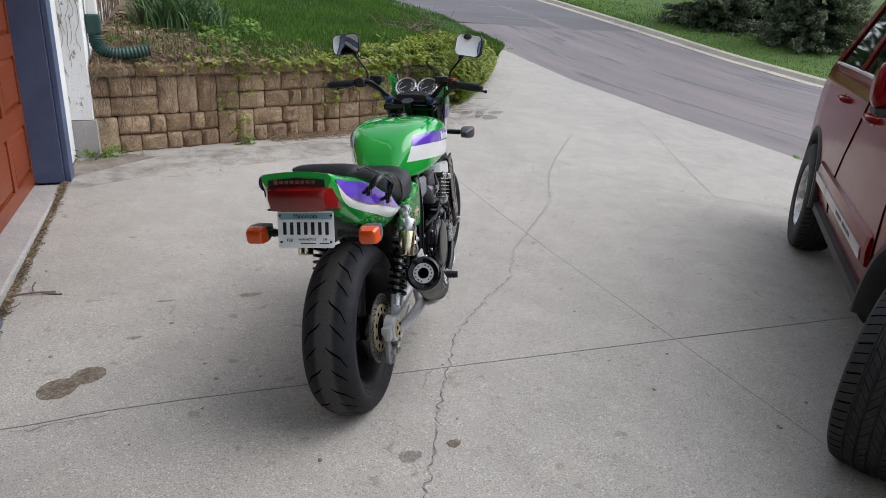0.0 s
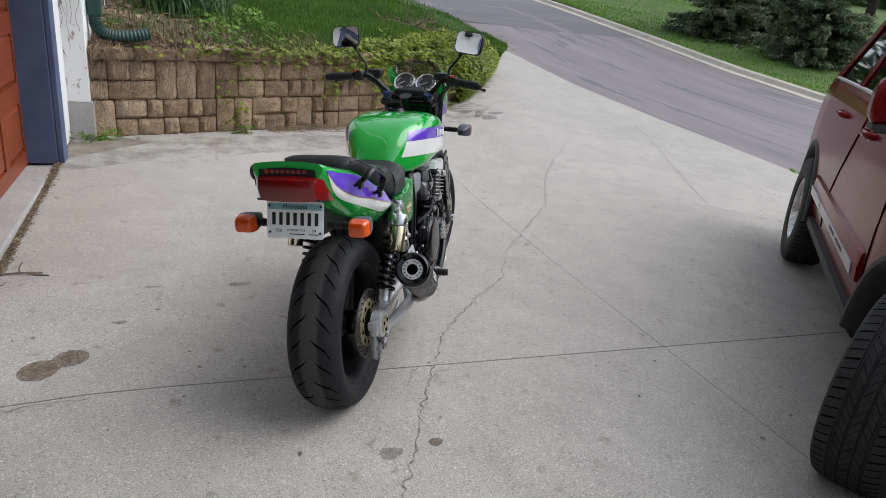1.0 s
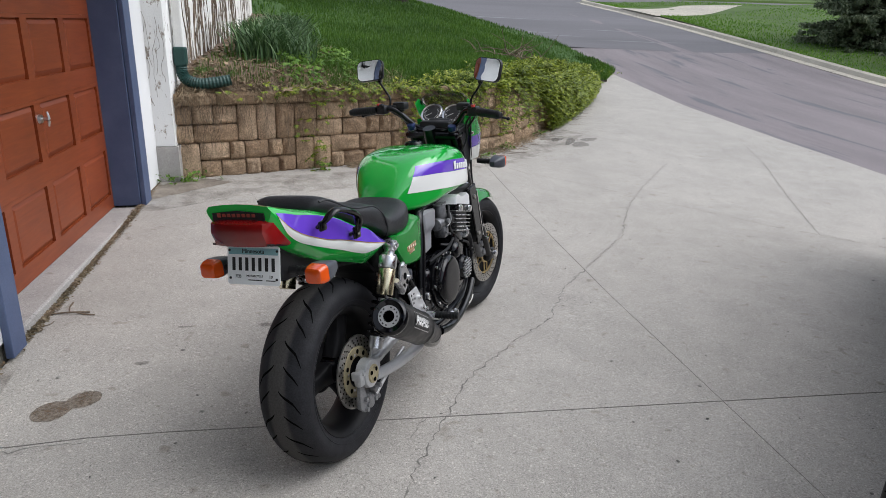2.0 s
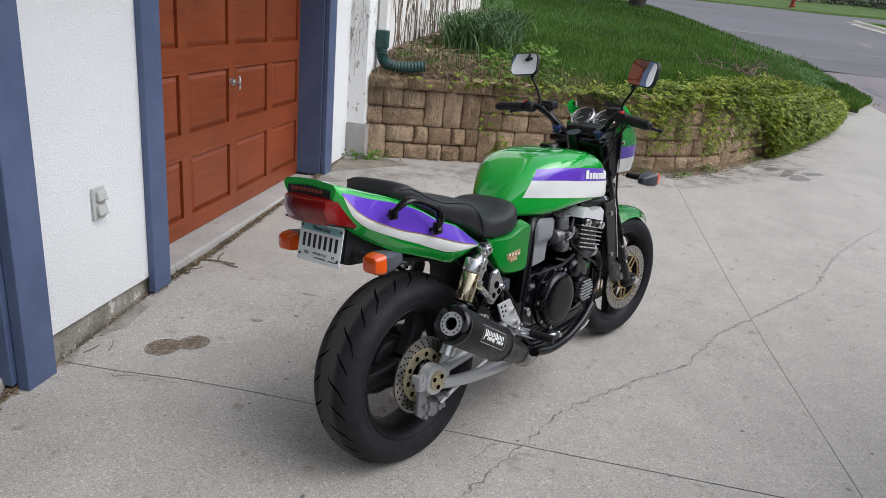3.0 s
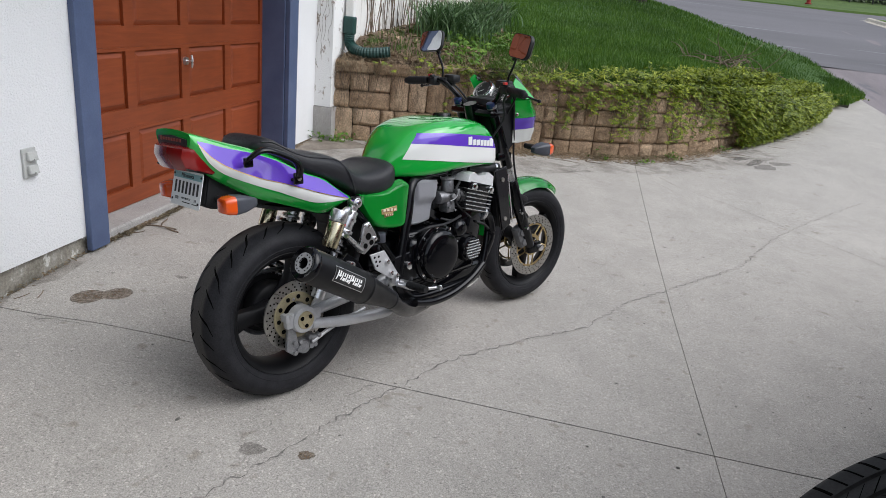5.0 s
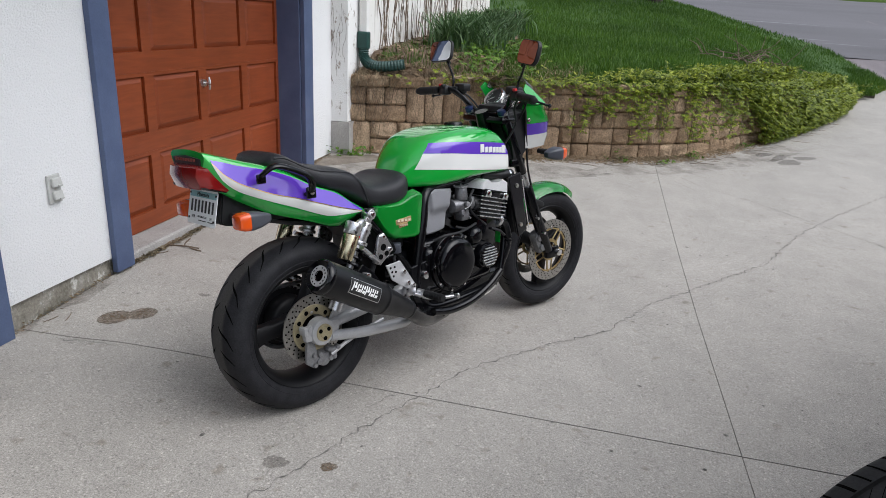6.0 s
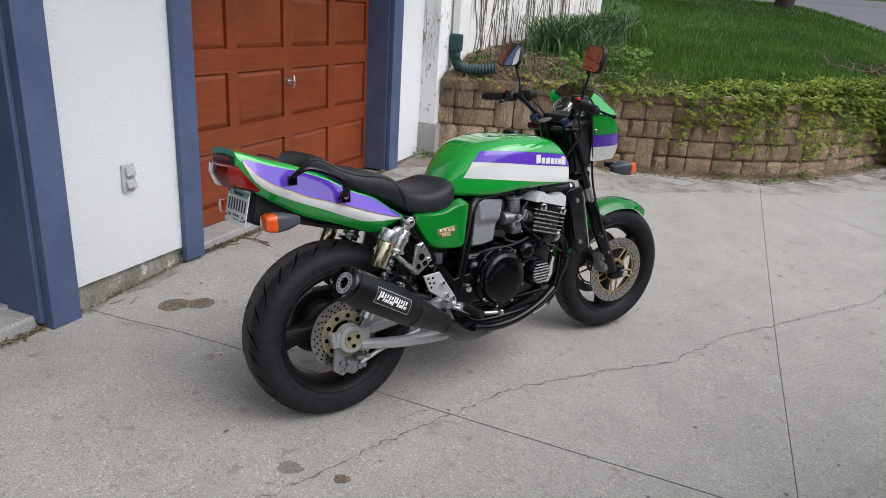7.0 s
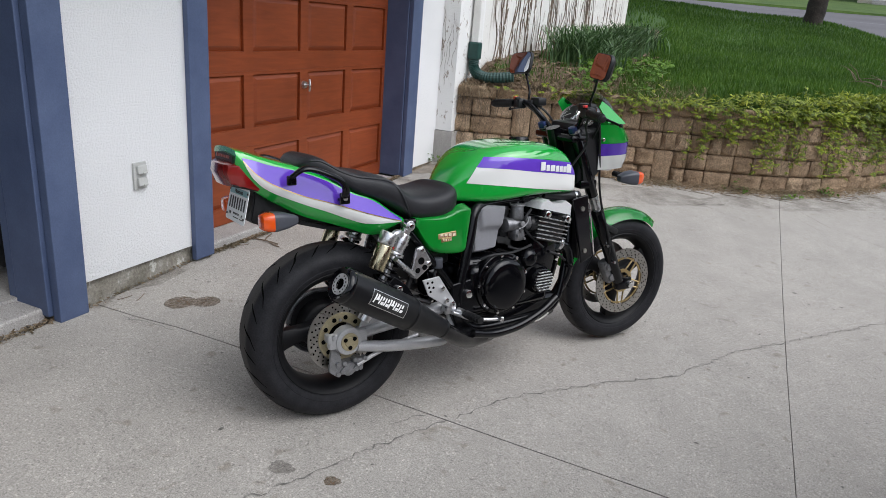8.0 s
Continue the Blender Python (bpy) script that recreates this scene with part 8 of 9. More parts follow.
def dirt_patch(name, outline, seed, label, lift=0.0016, heap=0.0):
    """A thin ragged layer of washed-out soil with an uneven rim."""
    rnd = random.Random(seed)
    line = smooth_path([(x, y, 0) for x, y in outline] + [(*outline[0], 0)], 9)[:-1]
    cx, cy = sum(p.x for p in line) / len(line), sum(p.y for p in line) / len(line)
    bm = bmesh.new()
    rings = []
    for k in range(5):
        f = 1 - k / 5
        ring = []
        for p in line:
            g = f * (1 + (0.16 * noise.noise(Vector((p.x * 9, p.y * 9, seed))) + 0.10 * noise.noise(Vector((p.x * 31, p.y * 31, seed))) if k == 0 else 0))
            x, y = cx + (p.x - cx) * g, cy + (p.y - cy) * g
            ring.append(bm.verts.new((x, y, land(x, y) + lift + heap * (1 - f) * (1 + noise.noise(Vector((x * 12, y * 12, 1)))))))
        rings.append(ring)
    n = len(line)
    for a, b in zip(rings, rings[1:]):
        for q in range(n):
            bm.faces.new((a[q], a[(q + 1) % n], b[(q + 1) % n], b[q]))
    bm.faces.new(rings[-1])
    return tagged(part(name, bm, M_film if not heap else M_dirt, smooth=True), label, "dirt", kind="stuff")


M_film = grainy("dirt_film", (0.14, 0.118, 0.095), (0.20, 0.172, 0.14), 20, 160, 0.9)
fv = coords(M_film)
link(M_film, ramp(M_film, noise_tex(M_film, fv, 5.0, 8, 0.72), [(0.42, (0.0,) * 3), (0.72, (0.55,) * 3)]), M_film.node_tree.nodes["Principled BSDF"].inputs["Alpha"])
dirt_patch("dirt", [(-2.94, 3.10), (-2.80, 3.22), (-2.62, 3.40), (-2.40, 3.62), (-2.62, 3.70), (-2.86, 3.58), (-2.95, 3.40)], 3, "heap of grey-brown dirt in the house corner", 0.002, 0.022)
dirt_patch("dirt_film", [(-2.93, 2.75), (-2.55, 3.02), (-2.10, 3.22), (-1.50, 3.42), (-0.95, 3.62), (-0.5, 3.98), (-0.9, 4.14), (-1.6, 3.92), (-2.3, 3.76), (-2.85, 3.5)], 5, "dusty washed-out soil along the block wall", 0.0012)
dirt_patch("dirt_film", [(-0.6, 3.95), (0.1, 4.25), (0.8, 4.85), (1.35, 5.45), (1.7, 6.1), (1.45, 6.2), (0.9, 5.6), (0.2, 4.85), (-0.5, 4.3)], 7, "dusty washed-out soil along the vine-covered wall", 0.0012)
dirt_patch("dirt_film", [(-2.94, -0.12), (-2.86, 0.10), (-2.88, 0.40), (-2.90, 0.62), (-2.96, 0.70), (-2.965, 0.2)], 9, "dirt along the foundation strip", 0.0014)
# forked stick and small twigs on the concrete
def stick(pts, r):
    bm = bmesh.new()
    for line in pts:
        tube_bm([(x, y, land(x, y) + z) for x, y, z in line], r, 5, 3, bm=bm)
    return tagged(part("stick", bm, M_twig), "small dark forked stick lying on the concrete", "stick")


stick([[(-3.0, 1.075, 0.005), (-2.93, 1.09, 0.006), (-2.84, 1.09, 0.012), (-2.77, 1.10, 0.006)], [(-2.86, 1.09, 0.01), (-2.87, 1.13, 0.02), (-2.86, 1.16, 0.035)], [(-2.83, 1.09, 0.01), (-2.78, 1.075, 0.005), (-2.74, 1.07, 0.004)]], 0.0042)
stick([[(-2.935, 0.94, 0.004), (-2.905, 0.965, 0.006), (-2.90, 1.0, 0.004)]], 0.002)
stick([[(-2.828, 0.118, 0.004), (-2.838, 0.155, 0.006), (-2.858, 0.189, 0.004)]], 0.002)
stick([[(-2.908, 0.077, 0.004), (-2.893, 0.11, 0.005), (-2.888, 0.144, 0.004)]], 0.002)
# small dark grit on the slabs
vs, fs = [], []
for _ in range(420):
    x, y = rt.uniform(-2.9, 3.5), rt.uniform(-1.6, 4.6)
    if y > 3.6 and x < 0.5:
        continue
    r = abs(rt.gauss(0, 0.0045)) + 0.0018
    k = len(vs)
    n = 6
    st, tu = rt.uniform(0.4, 1), rt.uniform(0, 3.1)
    vs += [(x + r * (math.cos(6.283 * q / n) * math.cos(tu) - st * math.sin(6.283 * q / n) * math.sin(tu)), y + r * (math.cos(6.283 * q / n) * math.sin(tu) + st * math.sin(6.283 * q / n) * math.cos(tu)), land(x, y) + 0.0024) for q in range(n)] + [(x, y, land(x, y) + 0.005)]
    fs += [(k + q, k + (q + 1) % n, k + n) for q in range(n)]
cloud("grit", vs, fs, M_crack, "scattered dark grit on the concrete", "litter")

# ---- downspout with a corrugated drain hose ----
G_hose = grainy("green_hose", (0.008, 0.040, 0.035), (0.015, 0.060, 0.050), 12, 100, 0.5)
bm = box_bm(0.075, 0.075, 2.0, (-2.745, 3.90, 2.18), 0.012)
ds = tagged(part("downspout", bm, M_white), "white metal downspout with a dark green corrugated drain hose", "downspout")
bm = bmesh.new()
box_bm(0.10, 0.10, 0.15, (-2.745, 3.89, 1.165), 0.014, bm=bm)
part("hose_adapter", bm, G_hose, ds)
path = smooth_path([(-2.745, 3.89, 1.10), (-2.74, 3.885, 1.02), (-2.69, 3.87, 0.965), (-2.60, 3.86, 0.945), (-2.48, 3.87, 0.955), (-2.36, 3.90, 0.975)], 9)
pts, rad = [], []
for i, p in enumerate(path):
    pts.append(p)
    rad.append(0.050 if i % 2 else 0.043)
bm = tube_bm(pts, rad, 14, 1)
part("drain_hose", bm, G_hose, ds, "dark green corrugated drain hose", smooth=False)
# old creeper roots left on the side wall
bm = bmesh.new()
for _ in range(80):
    y = rt.uniform(4.22, 8.6) if rt.random() < 0.8 else rt.uniform(4.2, 11)
    p = Vector((-2.80, y, lawn_fast(-2.75, y)))
    pts = [p]
    for i in range(rt.randint(3, 10)):
        p = p + Vector((0, rt.gauss(0, 0.035), rt.uniform(0.06, 0.15)))
        p.x = -2.803 + abs(rt.gauss(0, 0.004))
        pts.append(p)
    tube_bm(pts, [rt.uniform(0.0015, 0.007) for _ in pts], 4, 2, bm=bm)
for _ in range(5):
    x, z = rt.uniform(-2.95, -2.82), rt.uniform(0.7, 1.5)
    p = Vector((x, 3.617, z))
    pts = [p]
    for i in range(7):
        p = p + Vector((rt.gauss(0, 0.012), 0, rt.uniform(0.03, 0.12)))
        p.x = max(-3.0, min(-2.81, p.x))
        pts.append(p)
    tube_bm(pts, 0.0013, 4, 3, bm=bm)
tagged(part("creeper_roots", bm, M_twig), "dried brown creeper roots clinging to the white wall", "roots", kind="stuff")

# ---- street tree, spruces, hydrant, fence, houses across the road ----
def tree(at, height, r, seed, label):
    rnd = random.Random(seed)
    t = thing("tree", Matrix.Translation(at), label, "tree")
    bm = tube_bm([(0.0, 0.0, -0.15), (0.02, 0.0, 0.10), (0.06, 0.02, 1.2), (0.10, -0.04, 2.6), (0.05, 0.05, 4.0)], [r * 1.25, r * 1.05, r * 0.92, r * 0.82, r * 0.55], 18, 6)
    for v in bm.verts:
        k = 1 + 0.06 * noise.noise(v.co * 6) + 0.05 * math.sin(9 * math.atan2(v.co.y, v.co.x) + 2 * v.co.z)
        v.co.x *= k
        v.co.y *= k
    part("trunk", bm, M_bark, t, smooth=True)
    ends = []
    bm = bmesh.new()
    for k in range(9):
        a = 2.4 * k
        z0 = 2.6 + 0.18 * k
        p0 = Vector((0.08, 0, z0))
        d = Vector((math.cos(a), math.sin(a), rnd.uniform(0.5, 1.1))).normalized()
        l = height * rnd.uniform(0.32, 0.5)
        pts = [p0, p0 + d * l * 0.4, p0 + d * l * 0.7 + Vector((0, 0, 0.25)), p0 + d * l + Vector((0, 0, 0.5))]
        tube_bm(pts, [r * 0.45, r * 0.3, r * 0.18, r * 0.06], 8, 4, bm=bm)
        ends += [(pts[1], 0.7), (pts[2], 0.9), (pts[3], 1.1)]
    part("limbs", bm, M_bark, t, smooth=True)
    places = []
    for c, rr in ends:
        for _ in range(150):
            v = Vector((rnd.gauss(0, 1), rnd.gauss(0, 1), rnd.gauss(0, 0.7))) * rr * 0.75
            places.append((c + v, v))
    vs, fs = leaf_cloud(places, 0.22, 3, rnd)
    me = bpy.data.meshes.new("crown")
    me.from_pydata([tuple(v) for v in vs], [], fs)
    me.materials.append(M_leaf)
    ob = new("crown", me)
    ob.parent = t
    return t


tree((0.50, 16.4, lawn(0.5, 16.4)), 7.0, 0.20, 4, "street tree with rough dark grey bark on the lawn")


def spruce(at, height, r, seed):
    rnd = random.Random(seed)
    t = thing("spruce_tree", Matrix.Translation(at), "dark blue-green spruce with boughs down to the grass", "tree", group="spruces across the street")
    part("trunk", tube_bm([(0, 0, -0.1), (0, 0, height * 0.5), (0, 0, height * 0.97)], [0.16, 0.10, 0.01], 10, 2), M_bark, t)
    vs, fs = [], []
    wood = bmesh.new()
    z = 0.10
    while z < height * 0.97:
        f = z / height
        reach = r * (1 - f) ** 0.85
        n = max(5, int(15 * (1 - f)) + 4)
        for k in range(n):
            a = rnd.uniform(0, 6.283)
            l = reach * rnd.uniform(0.7, 1.12)
            d = Vector((math.cos(a), math.sin(a), 0))
            tip = d * l + Vector((0, 0, z - 0.16 * l))
            root = Vector((0, 0, z + 0.05 * l))
            if k % 2 == 0:
                tube_bm([root, (root + tip) / 2 - Vector((0, 0, 0.06 * l)), tip], [0.02, 0.012, 0.004], 4, 2, bm=wood)
            m = int(26 * l) + 5
            for i in range(m):
                g = (i + rnd.random()) / m
                if g < 0.25:
                    continue
                c = root + (tip - root) * g - Vector((0, 0, 0.10 * l * math.sin(math.pi * g)))
                w = (0.06 + 0.30 * (1 - g)) * l * 0.5
                for s in (-1, 1):
                    sd = Vector((-d.y, d.x, 0)) * s
                    e = c + (sd * rnd.uniform(0.5, 1.1) + d * rnd.uniform(0.3, 0.8)) * w + Vector((0, 0, rnd.uniform(-0.10, 0.05)))
                    q = (e - c).cross(Vector((0, 0, 1)))
                    if q.length < 1e-4:
                        continue
                    for _ in range(3):
                        jit = Vector((rnd.gauss(0, 0.035), rnd.gauss(0, 0.035), rnd.gauss(0, 0.035)))
                        q2 = (q.normalized() + Vector((0, 0, rnd.uniform(-1, 1)))).normalized() * rnd.uniform(0.018, 0.040)
                        b = len(vs)
                        vs += [tuple(c + jit - q2 * 0.6), tuple(c + jit + q2 * 0.6), tuple((c + e) / 2 + jit + q2 + Vector((0, 0, 0.02))), tuple(e + jit), tuple((c + e) / 2 + jit - q2 + Vector((0, 0, 0.02)))]
                        fs += [(b, b + 1, b + 2, b + 4), (b + 4, b + 2, b + 3)]
        z += 0.16 + 0.10 * f
    tagged(part("crown", wood, M_bark, t), kind="stuff")
    me = bpy.data.meshes.new("needles")
    me.from_pydata(vs, [], fs)
    me.materials.append(M_needle)
    ob = new("needles", me)
    ob.parent = t
    return t


def verge_z(x, y):
    return land(x, y) + 0.10 + 0.012 * max(0, x - 12) + 0.05 * math.sin(x * 0.7 + y * 0.3)


spruce((14.3, 12.6, verge_z(14.3, 12.6)), 6.0, 1.6, 1)
spruce((13.5, 15.6, verge_z(13.5, 15.6)), 5.4, 1.7, 2)
spruce((16.6, 16.8, verge_z(16.6, 16.8)), 6.4, 1.8, 3)

F_red = grainy("hydrant_red", (0.24, 0.018, 0.012), (0.34, 0.03, 0.02), 10, 100, 0.5)
hy = thing("fire_hydrant", Matrix.Translation((10.2, 37.2, land(8, 37.2) + 0.15)), "red cast iron fire hydrant on the grass", "hydrant")
part("barrel", lathe_bm([(0.0, 0.0), (0.16, 0.0), (0.16, 0.05), (0.10, 0.07), (0.10, 0.45), (0.13, 0.47), (0.13, 0.51), (0.11, 0.56), (0.06, 0.64), (0.0, 0.66)], 20), F_red, hy, smooth=True)
part("outlet", cyl_bm((-0.19, 0, 0.38), (0.19, 0, 0.38), 0.055, seg=14, bevel=0.006), F_red, hy)
part("outlet", cyl_bm((0, -0.20, 0.33), (0, 0, 0.33), 0.07, seg=14, bevel=0.006), F_red, hy)
part("cap_nut", cyl_bm((0, 0, 0.65), (0, 0, 0.72), 0.03, seg=6), F_red, hy)

F_siding = grainy("white_siding", (0.62, 0.66, 0.70), (0.70, 0.73, 0.76), 3, 60, 0.6, fine_amt=0.05)
F_beige = grainy("pale_siding", (0.60, 0.58, 0.55), (0.68, 0.66, 0.62), 3, 60, 0.6, fine_amt=0.05)
F_roof = grainy("shingle_roof", (0.07, 0.065, 0.06), (0.13, 0.12, 0.115), 4, 30, 0.9, fine_amt=0.4)
F_glass = mat("window_glass", 0.05)
setc(F_glass, (0.03, 0.035, 0.04))
F_iron = grainy("black_iron", (0.012, 0.012, 0.012), (0.025, 0.025, 0.025), 9, 90, 0.6)
F_bin = grainy("blue_bin_plastic", (0.015, 0.03, 0.11), (0.02, 0.045, 0.16), 9, 90, 0.5)


def house(at, turn, w, d, h, siding, label, door_x, windows):
    """A clapboard house; the front faces its own -Y."""
    t = thing("house", Matrix.Translation(at) @ Matrix.Rotation(turn, 4, "Z"), label, "house")
    bm = box_bm(w, d, h, (0, d / 2, h / 2 + 0.3))
    part("wall", bm, siding, t)
    bm = bmesh.new()
    n = int(h / 0.16)
    for k in range(n):
        z = 0.34 + 0.16 * k
        loft_bm([[(x, -0.004, z), (x, -0.026, z), (x, -0.008, z + 0.158), (x, -0.004, z + 0.158)] for x in (-w / 2, w / 2)], bm=bm)
    tagged(part("clapboard", bm, siding, t), kind="stuff")
    part("foundation", box_bm(w + 0.06, d + 0.06, 1.0, (0, d / 2, -0.2)), M_kerb, t)
    o = 0.45
    bm = loft_bm([[(x, -o, h + 0.25), (x, d / 2, h + 0.3 + d * 0.28), (x, d + o, h + 0.25), (x, d + o, h + 0.12), (x, -o, h + 0.12)] for x in (-w / 2 - o, w / 2 + o)])
    part("roof", bm, F_roof, t)
    for wx in windows:
        fr = part("window", box_bm(1.15, 0.06, 1.35, (wx, -0.045, 1.75), 0.01), M_white, t)
        part("pane", box_bm(0.46, 0.02, 1.15, (wx - 0.26, -0.075, 1.75)), F_glass, fr)
        part("pane", box_bm(0.46, 0.02, 1.15, (wx + 0.26, -0.075, 1.75)), F_glass, fr)
        part("window_sill", box_bm(1.25, 0.10, 0.06, (wx, -0.07, 1.05), 0.01), M_white, fr)
    dr = part("door", box_bm(0.95, 0.06, 2.05, (door_x, -0.045, 1.33), 0.01), M_white, t)
    part("door_panel", box_bm(0.6, 0.02, 0.7, (door_x, -0.08, 1.75), 0.006), F_beige, dr)
    for k in range(3):
        part("step", box_bm(1.6, 0.32, 0.15, (door_x, -0.20 - 0.30 * (2 - k), 0.075 + 0.14 * k - 0.15), 0.01), M_apron, t)
    return t


def far_z(x, y):
    return land(x, y) + 0.10 + 0.03 * max(0, y - 37)


house((8.5, 45.0, far_z(8, 45)), radians(-6), 9.0, 8.0, 2.8, F_siding, "white clapboard house with front steps across the street", -3.0, (-1.0, 1.2, 3.2))
house((-2.8, 48.5, far_z(-2.8, 48.5)), radians(2), 8.0, 7.0, 2.8, F_siding, "pale clapboard house far across the street", 1.0, (-2.4, 2.8))
house((21.5, 52.0, far_z(8, 52)), radians(-8), 10.0, 8.0, 3.0, F_beige, "beige clapboard house behind an iron fence", 0.0, (-3.0, 3.0))
fence = thing("fence", Matrix.Translation((12.8, 43.2, far_z(8, 43.2))), "black iron fence in front of the shrubs", "fence")
for k in range(11):
    part("post", box_bm(0.07, 0.07, 1.5, (1.2 * k, -0.1 * k, 0.75), 0.006), F_iron, fence)
for z in (0.25, 0.85, 1.35):
    bm = loft_bm([[(x, -0.1 / 1.2 * x + dy, z + dz) for dy, dz in ((-0.02, -0.02), (0.02, -0.02), (0.02, 0.02), (-0.02, 0.02))] for x in (0, 12.0)])
    part("rail", bm, F_iron, fence)
for k in range(10):
    bm = bmesh.new()
    for q in range(1, 8):
        x = 1.2 * k + 0.15 * q
        box_bm(0.016, 0.016, 1.3, (x, -x / 12, 0.78), bm=bm)
    part("pickets", bm, F_iron, fence)
for x, y in ((-5.6, 38.6), (-4.7, 38.7)):
    b = thing("waste_bin", Matrix.Translation((x, y, far_z(x, y))), "dark blue wheeled waste bin", "bin", group="bins at the street")
    part("body", loft_bm([[(sx * a, sy * a * 0.9, z) for sx, sy in ((-1, -1), (1, -1), (1, 1), (-1, 1))] for z, a in ((0.05, 0.24), (0.95, 0.32))]), F_bin, b)
    part("lid", box_bm(0.70, 0.66, 0.06, (0, 0, 0.99), 0.02), F_bin, b)
rows = [[(5.6 + 0.5 * math.sin(0.3 * y) + x - 0.16 * (y - 36), y, far_z(6, y) + 0.012) for x in (-0.5, 0.5)] for y in frange(35.6, 44.0, 1.0)]
sheet("footpath", rows, M_kerb, "pale concrete path across the far lawn", "path")
# shrubs and trees that close the far view
rs = random.Random(77)
places = []
for k in range(26):
    cx, cy = 13 + 0.5 * k + rs.gauss(0, 0.3), 44.6 + rs.gauss(0, 0.5)
    for _ in range(90):
        v = Vector((rs.gauss(0, 0.5), rs.gauss(0, 0.4), abs(rs.gauss(0, 0.6))))
        places.append((Vector((cx, cy, far_z(8, cy))) + v, v))
vs, fs = leaf_cloud(places, 0.24, 3, rs)
cloud("shrubs", vs, fs, M_needle, "dark evergreen shrubs behind the fence", "shrubs")
for k, (x, y, hh) in enumerate([(-14, 46, 9), (26, 42, 9), (30, 24, 10), (3, 60, 10), (16, 62, 10), (-26, 40, 10), (34, 8, 9)]):
    tree((x, y, land(x, y) - 0.05 + (0.1 if y > 36 else 0)), hh, 0.24, 40 + k, "leafy green tree in a yard across the street")

# ---- distant belt of trees, added to close the neighbourhood and darken the SUV's reflections ----
rb = random.Random(77)
vs, fs = [], []
for k in range(5200):
    a = rb.uniform(0, 2 * math.pi)
    d = 74 + rb.uniform(-4, 6)
    x, y = d * math.cos(a), 10 + d * math.sin(a)
    top = 8.5 + 2.2 * math.sin(9 * a) + 1.5 * math.sin(23 * a + 1)
    z = land(x, y) + top * rb.random() ** 0.8
    sz = rb.uniform(0.7, 1.7)
    for _ in range(3):
        q = [Vector((rb.gauss(0, 1), rb.gauss(0, 1), rb.gauss(0, 0.8))) * sz * 0.7 for _ in range(4)]
        b = len(vs)
        vs += [(x + v.x, y + v.y, z + v.z) for v in q]
        fs += [(b, b + 1, b + 2), (b, b + 2, b + 3)]
tagged(cloud("backdrop_trees", vs, fs, M_leaf, "distant belt of leafy trees added round the neighbourhood to darken reflections", "trees"), kind="stuff")

# ---- parked dark red SUV ----
V_red = glossy("dark_red_metallic", (0.15, 0.006, 0.006), 0.14, coat=0.0, metal=0.2, var=0.05)
V_red.node_tree.nodes["Principled BSDF"].inputs["Specular IOR Level"].default_value = 0.08
V_trim = grainy("bright_trim", (0.45, 0.44, 0.43), (0.55, 0.54, 0.53), 20, 200, 0.35, 0.3, fine_amt=0.05)
V_black = grainy("black_cladding", (0.014, 0.014, 0.015), (0.026, 0.026, 0.027), 9, 150, 0.6)
V_glass = mat("tinted_glass", 0.03, spec=0.6)
setc(V_glass, (0.010, 0.014, 0.014))
V_alloy = metal_mat("alloy_wheel", (0.62, 0.61, 0.60), 0.3)
SUV = Matrix.Translation((2.501, 0.473, land(2.2, 0.3))) @ Matrix.Rotation(radians(-132.25), 4, "Z") @ Matrix.Rotation(radians(-1.0), 4, "X")
suv = thing("suv", SUV, "parked dark red metallic four-door SUV on the driveway", "car")
WB, WR = 2.64, 0.365


def vp(name, bm, material, label="", parent=None, smooth=True):
    return part(name, bm, material, parent or suv, label, smooth)


# side sections: half width at heights, for stations along the car (X forward)
ST_X = [-0.95, -0.90, -0.78, -0.50, -0.10, 0.6, 1.2, 1.8, 2.3, 2.7, 3.00, 3.18, 3.30, 3.36]
HZ = [0.40, 0.50, 0.58, 0.70, 0.86, 1.02, 1.14, 1.21, 1.245]
HW = [0.835, 0.868, 0.880, 0.888, 0.892, 0.888, 0.875, 0.855, 0.825]
TAPER = [0.80, 0.87, 0.925, 0.97, 0.995, 1.0, 1.0, 1.0, 0.995, 0.965, 0.89, 0.80, 0.71, 0.64]
BELT = [1.20, 1.22, 1.24, 1.245, 1.245, 1.245, 1.24, 1.22, 1.17, 1.09, 0.99, 0.92, 0.85, 0.78]


def side_pt(x, k):
    t = float(np.interp(x, ST_X, TAPER))
    b = float(np.interp(x, ST_X, BELT))
    z = 0.40 + (HZ[k] - 0.40) * (b - 0.40) / 0.845
    return HW[k] * t, z


def in_arch(x, z):
    return math.hypot(x, z - WR) < 0.462 or math.hypot(x - WB, z - WR) < 0.462


bm = bmesh.new()
xs_f = frange(-0.95, 3.36, 0.03)
zs_n = 28
for s in (-1, 1):
    grid = []
    for x in xs_f:
        col = []
        for j in range(zs_n + 1):
            f = j / zs_n * (len(HZ) - 1)
            i = min(int(f), len(HZ) - 2)
            y0, z0 = side_pt(x, i)
            y1, z1 = side_pt(x, i + 1)
            col.append(bm.verts.new((x, s * (y0 + (y1 - y0) * (f - i)), z0 + (z1 - z0) * (f - i))))
        grid.append(col)
    for a, b in zip(grid, grid[1:]):
        for j in range(zs_n):
            cx = (a[j].co.x + b[j].co.x) / 2
            cz = (a[j].co.z + a[j + 1].co.z) / 2
            if not in_arch(cx, cz):
                bm.faces.new((a[j], b[j], b[j + 1], a[j + 1]))
for v in [v for v in bm.verts if not v.link_faces]:
    bm.verts.remove(v)
body = vp("body", bm, V_red, "dark red metallic body sides")
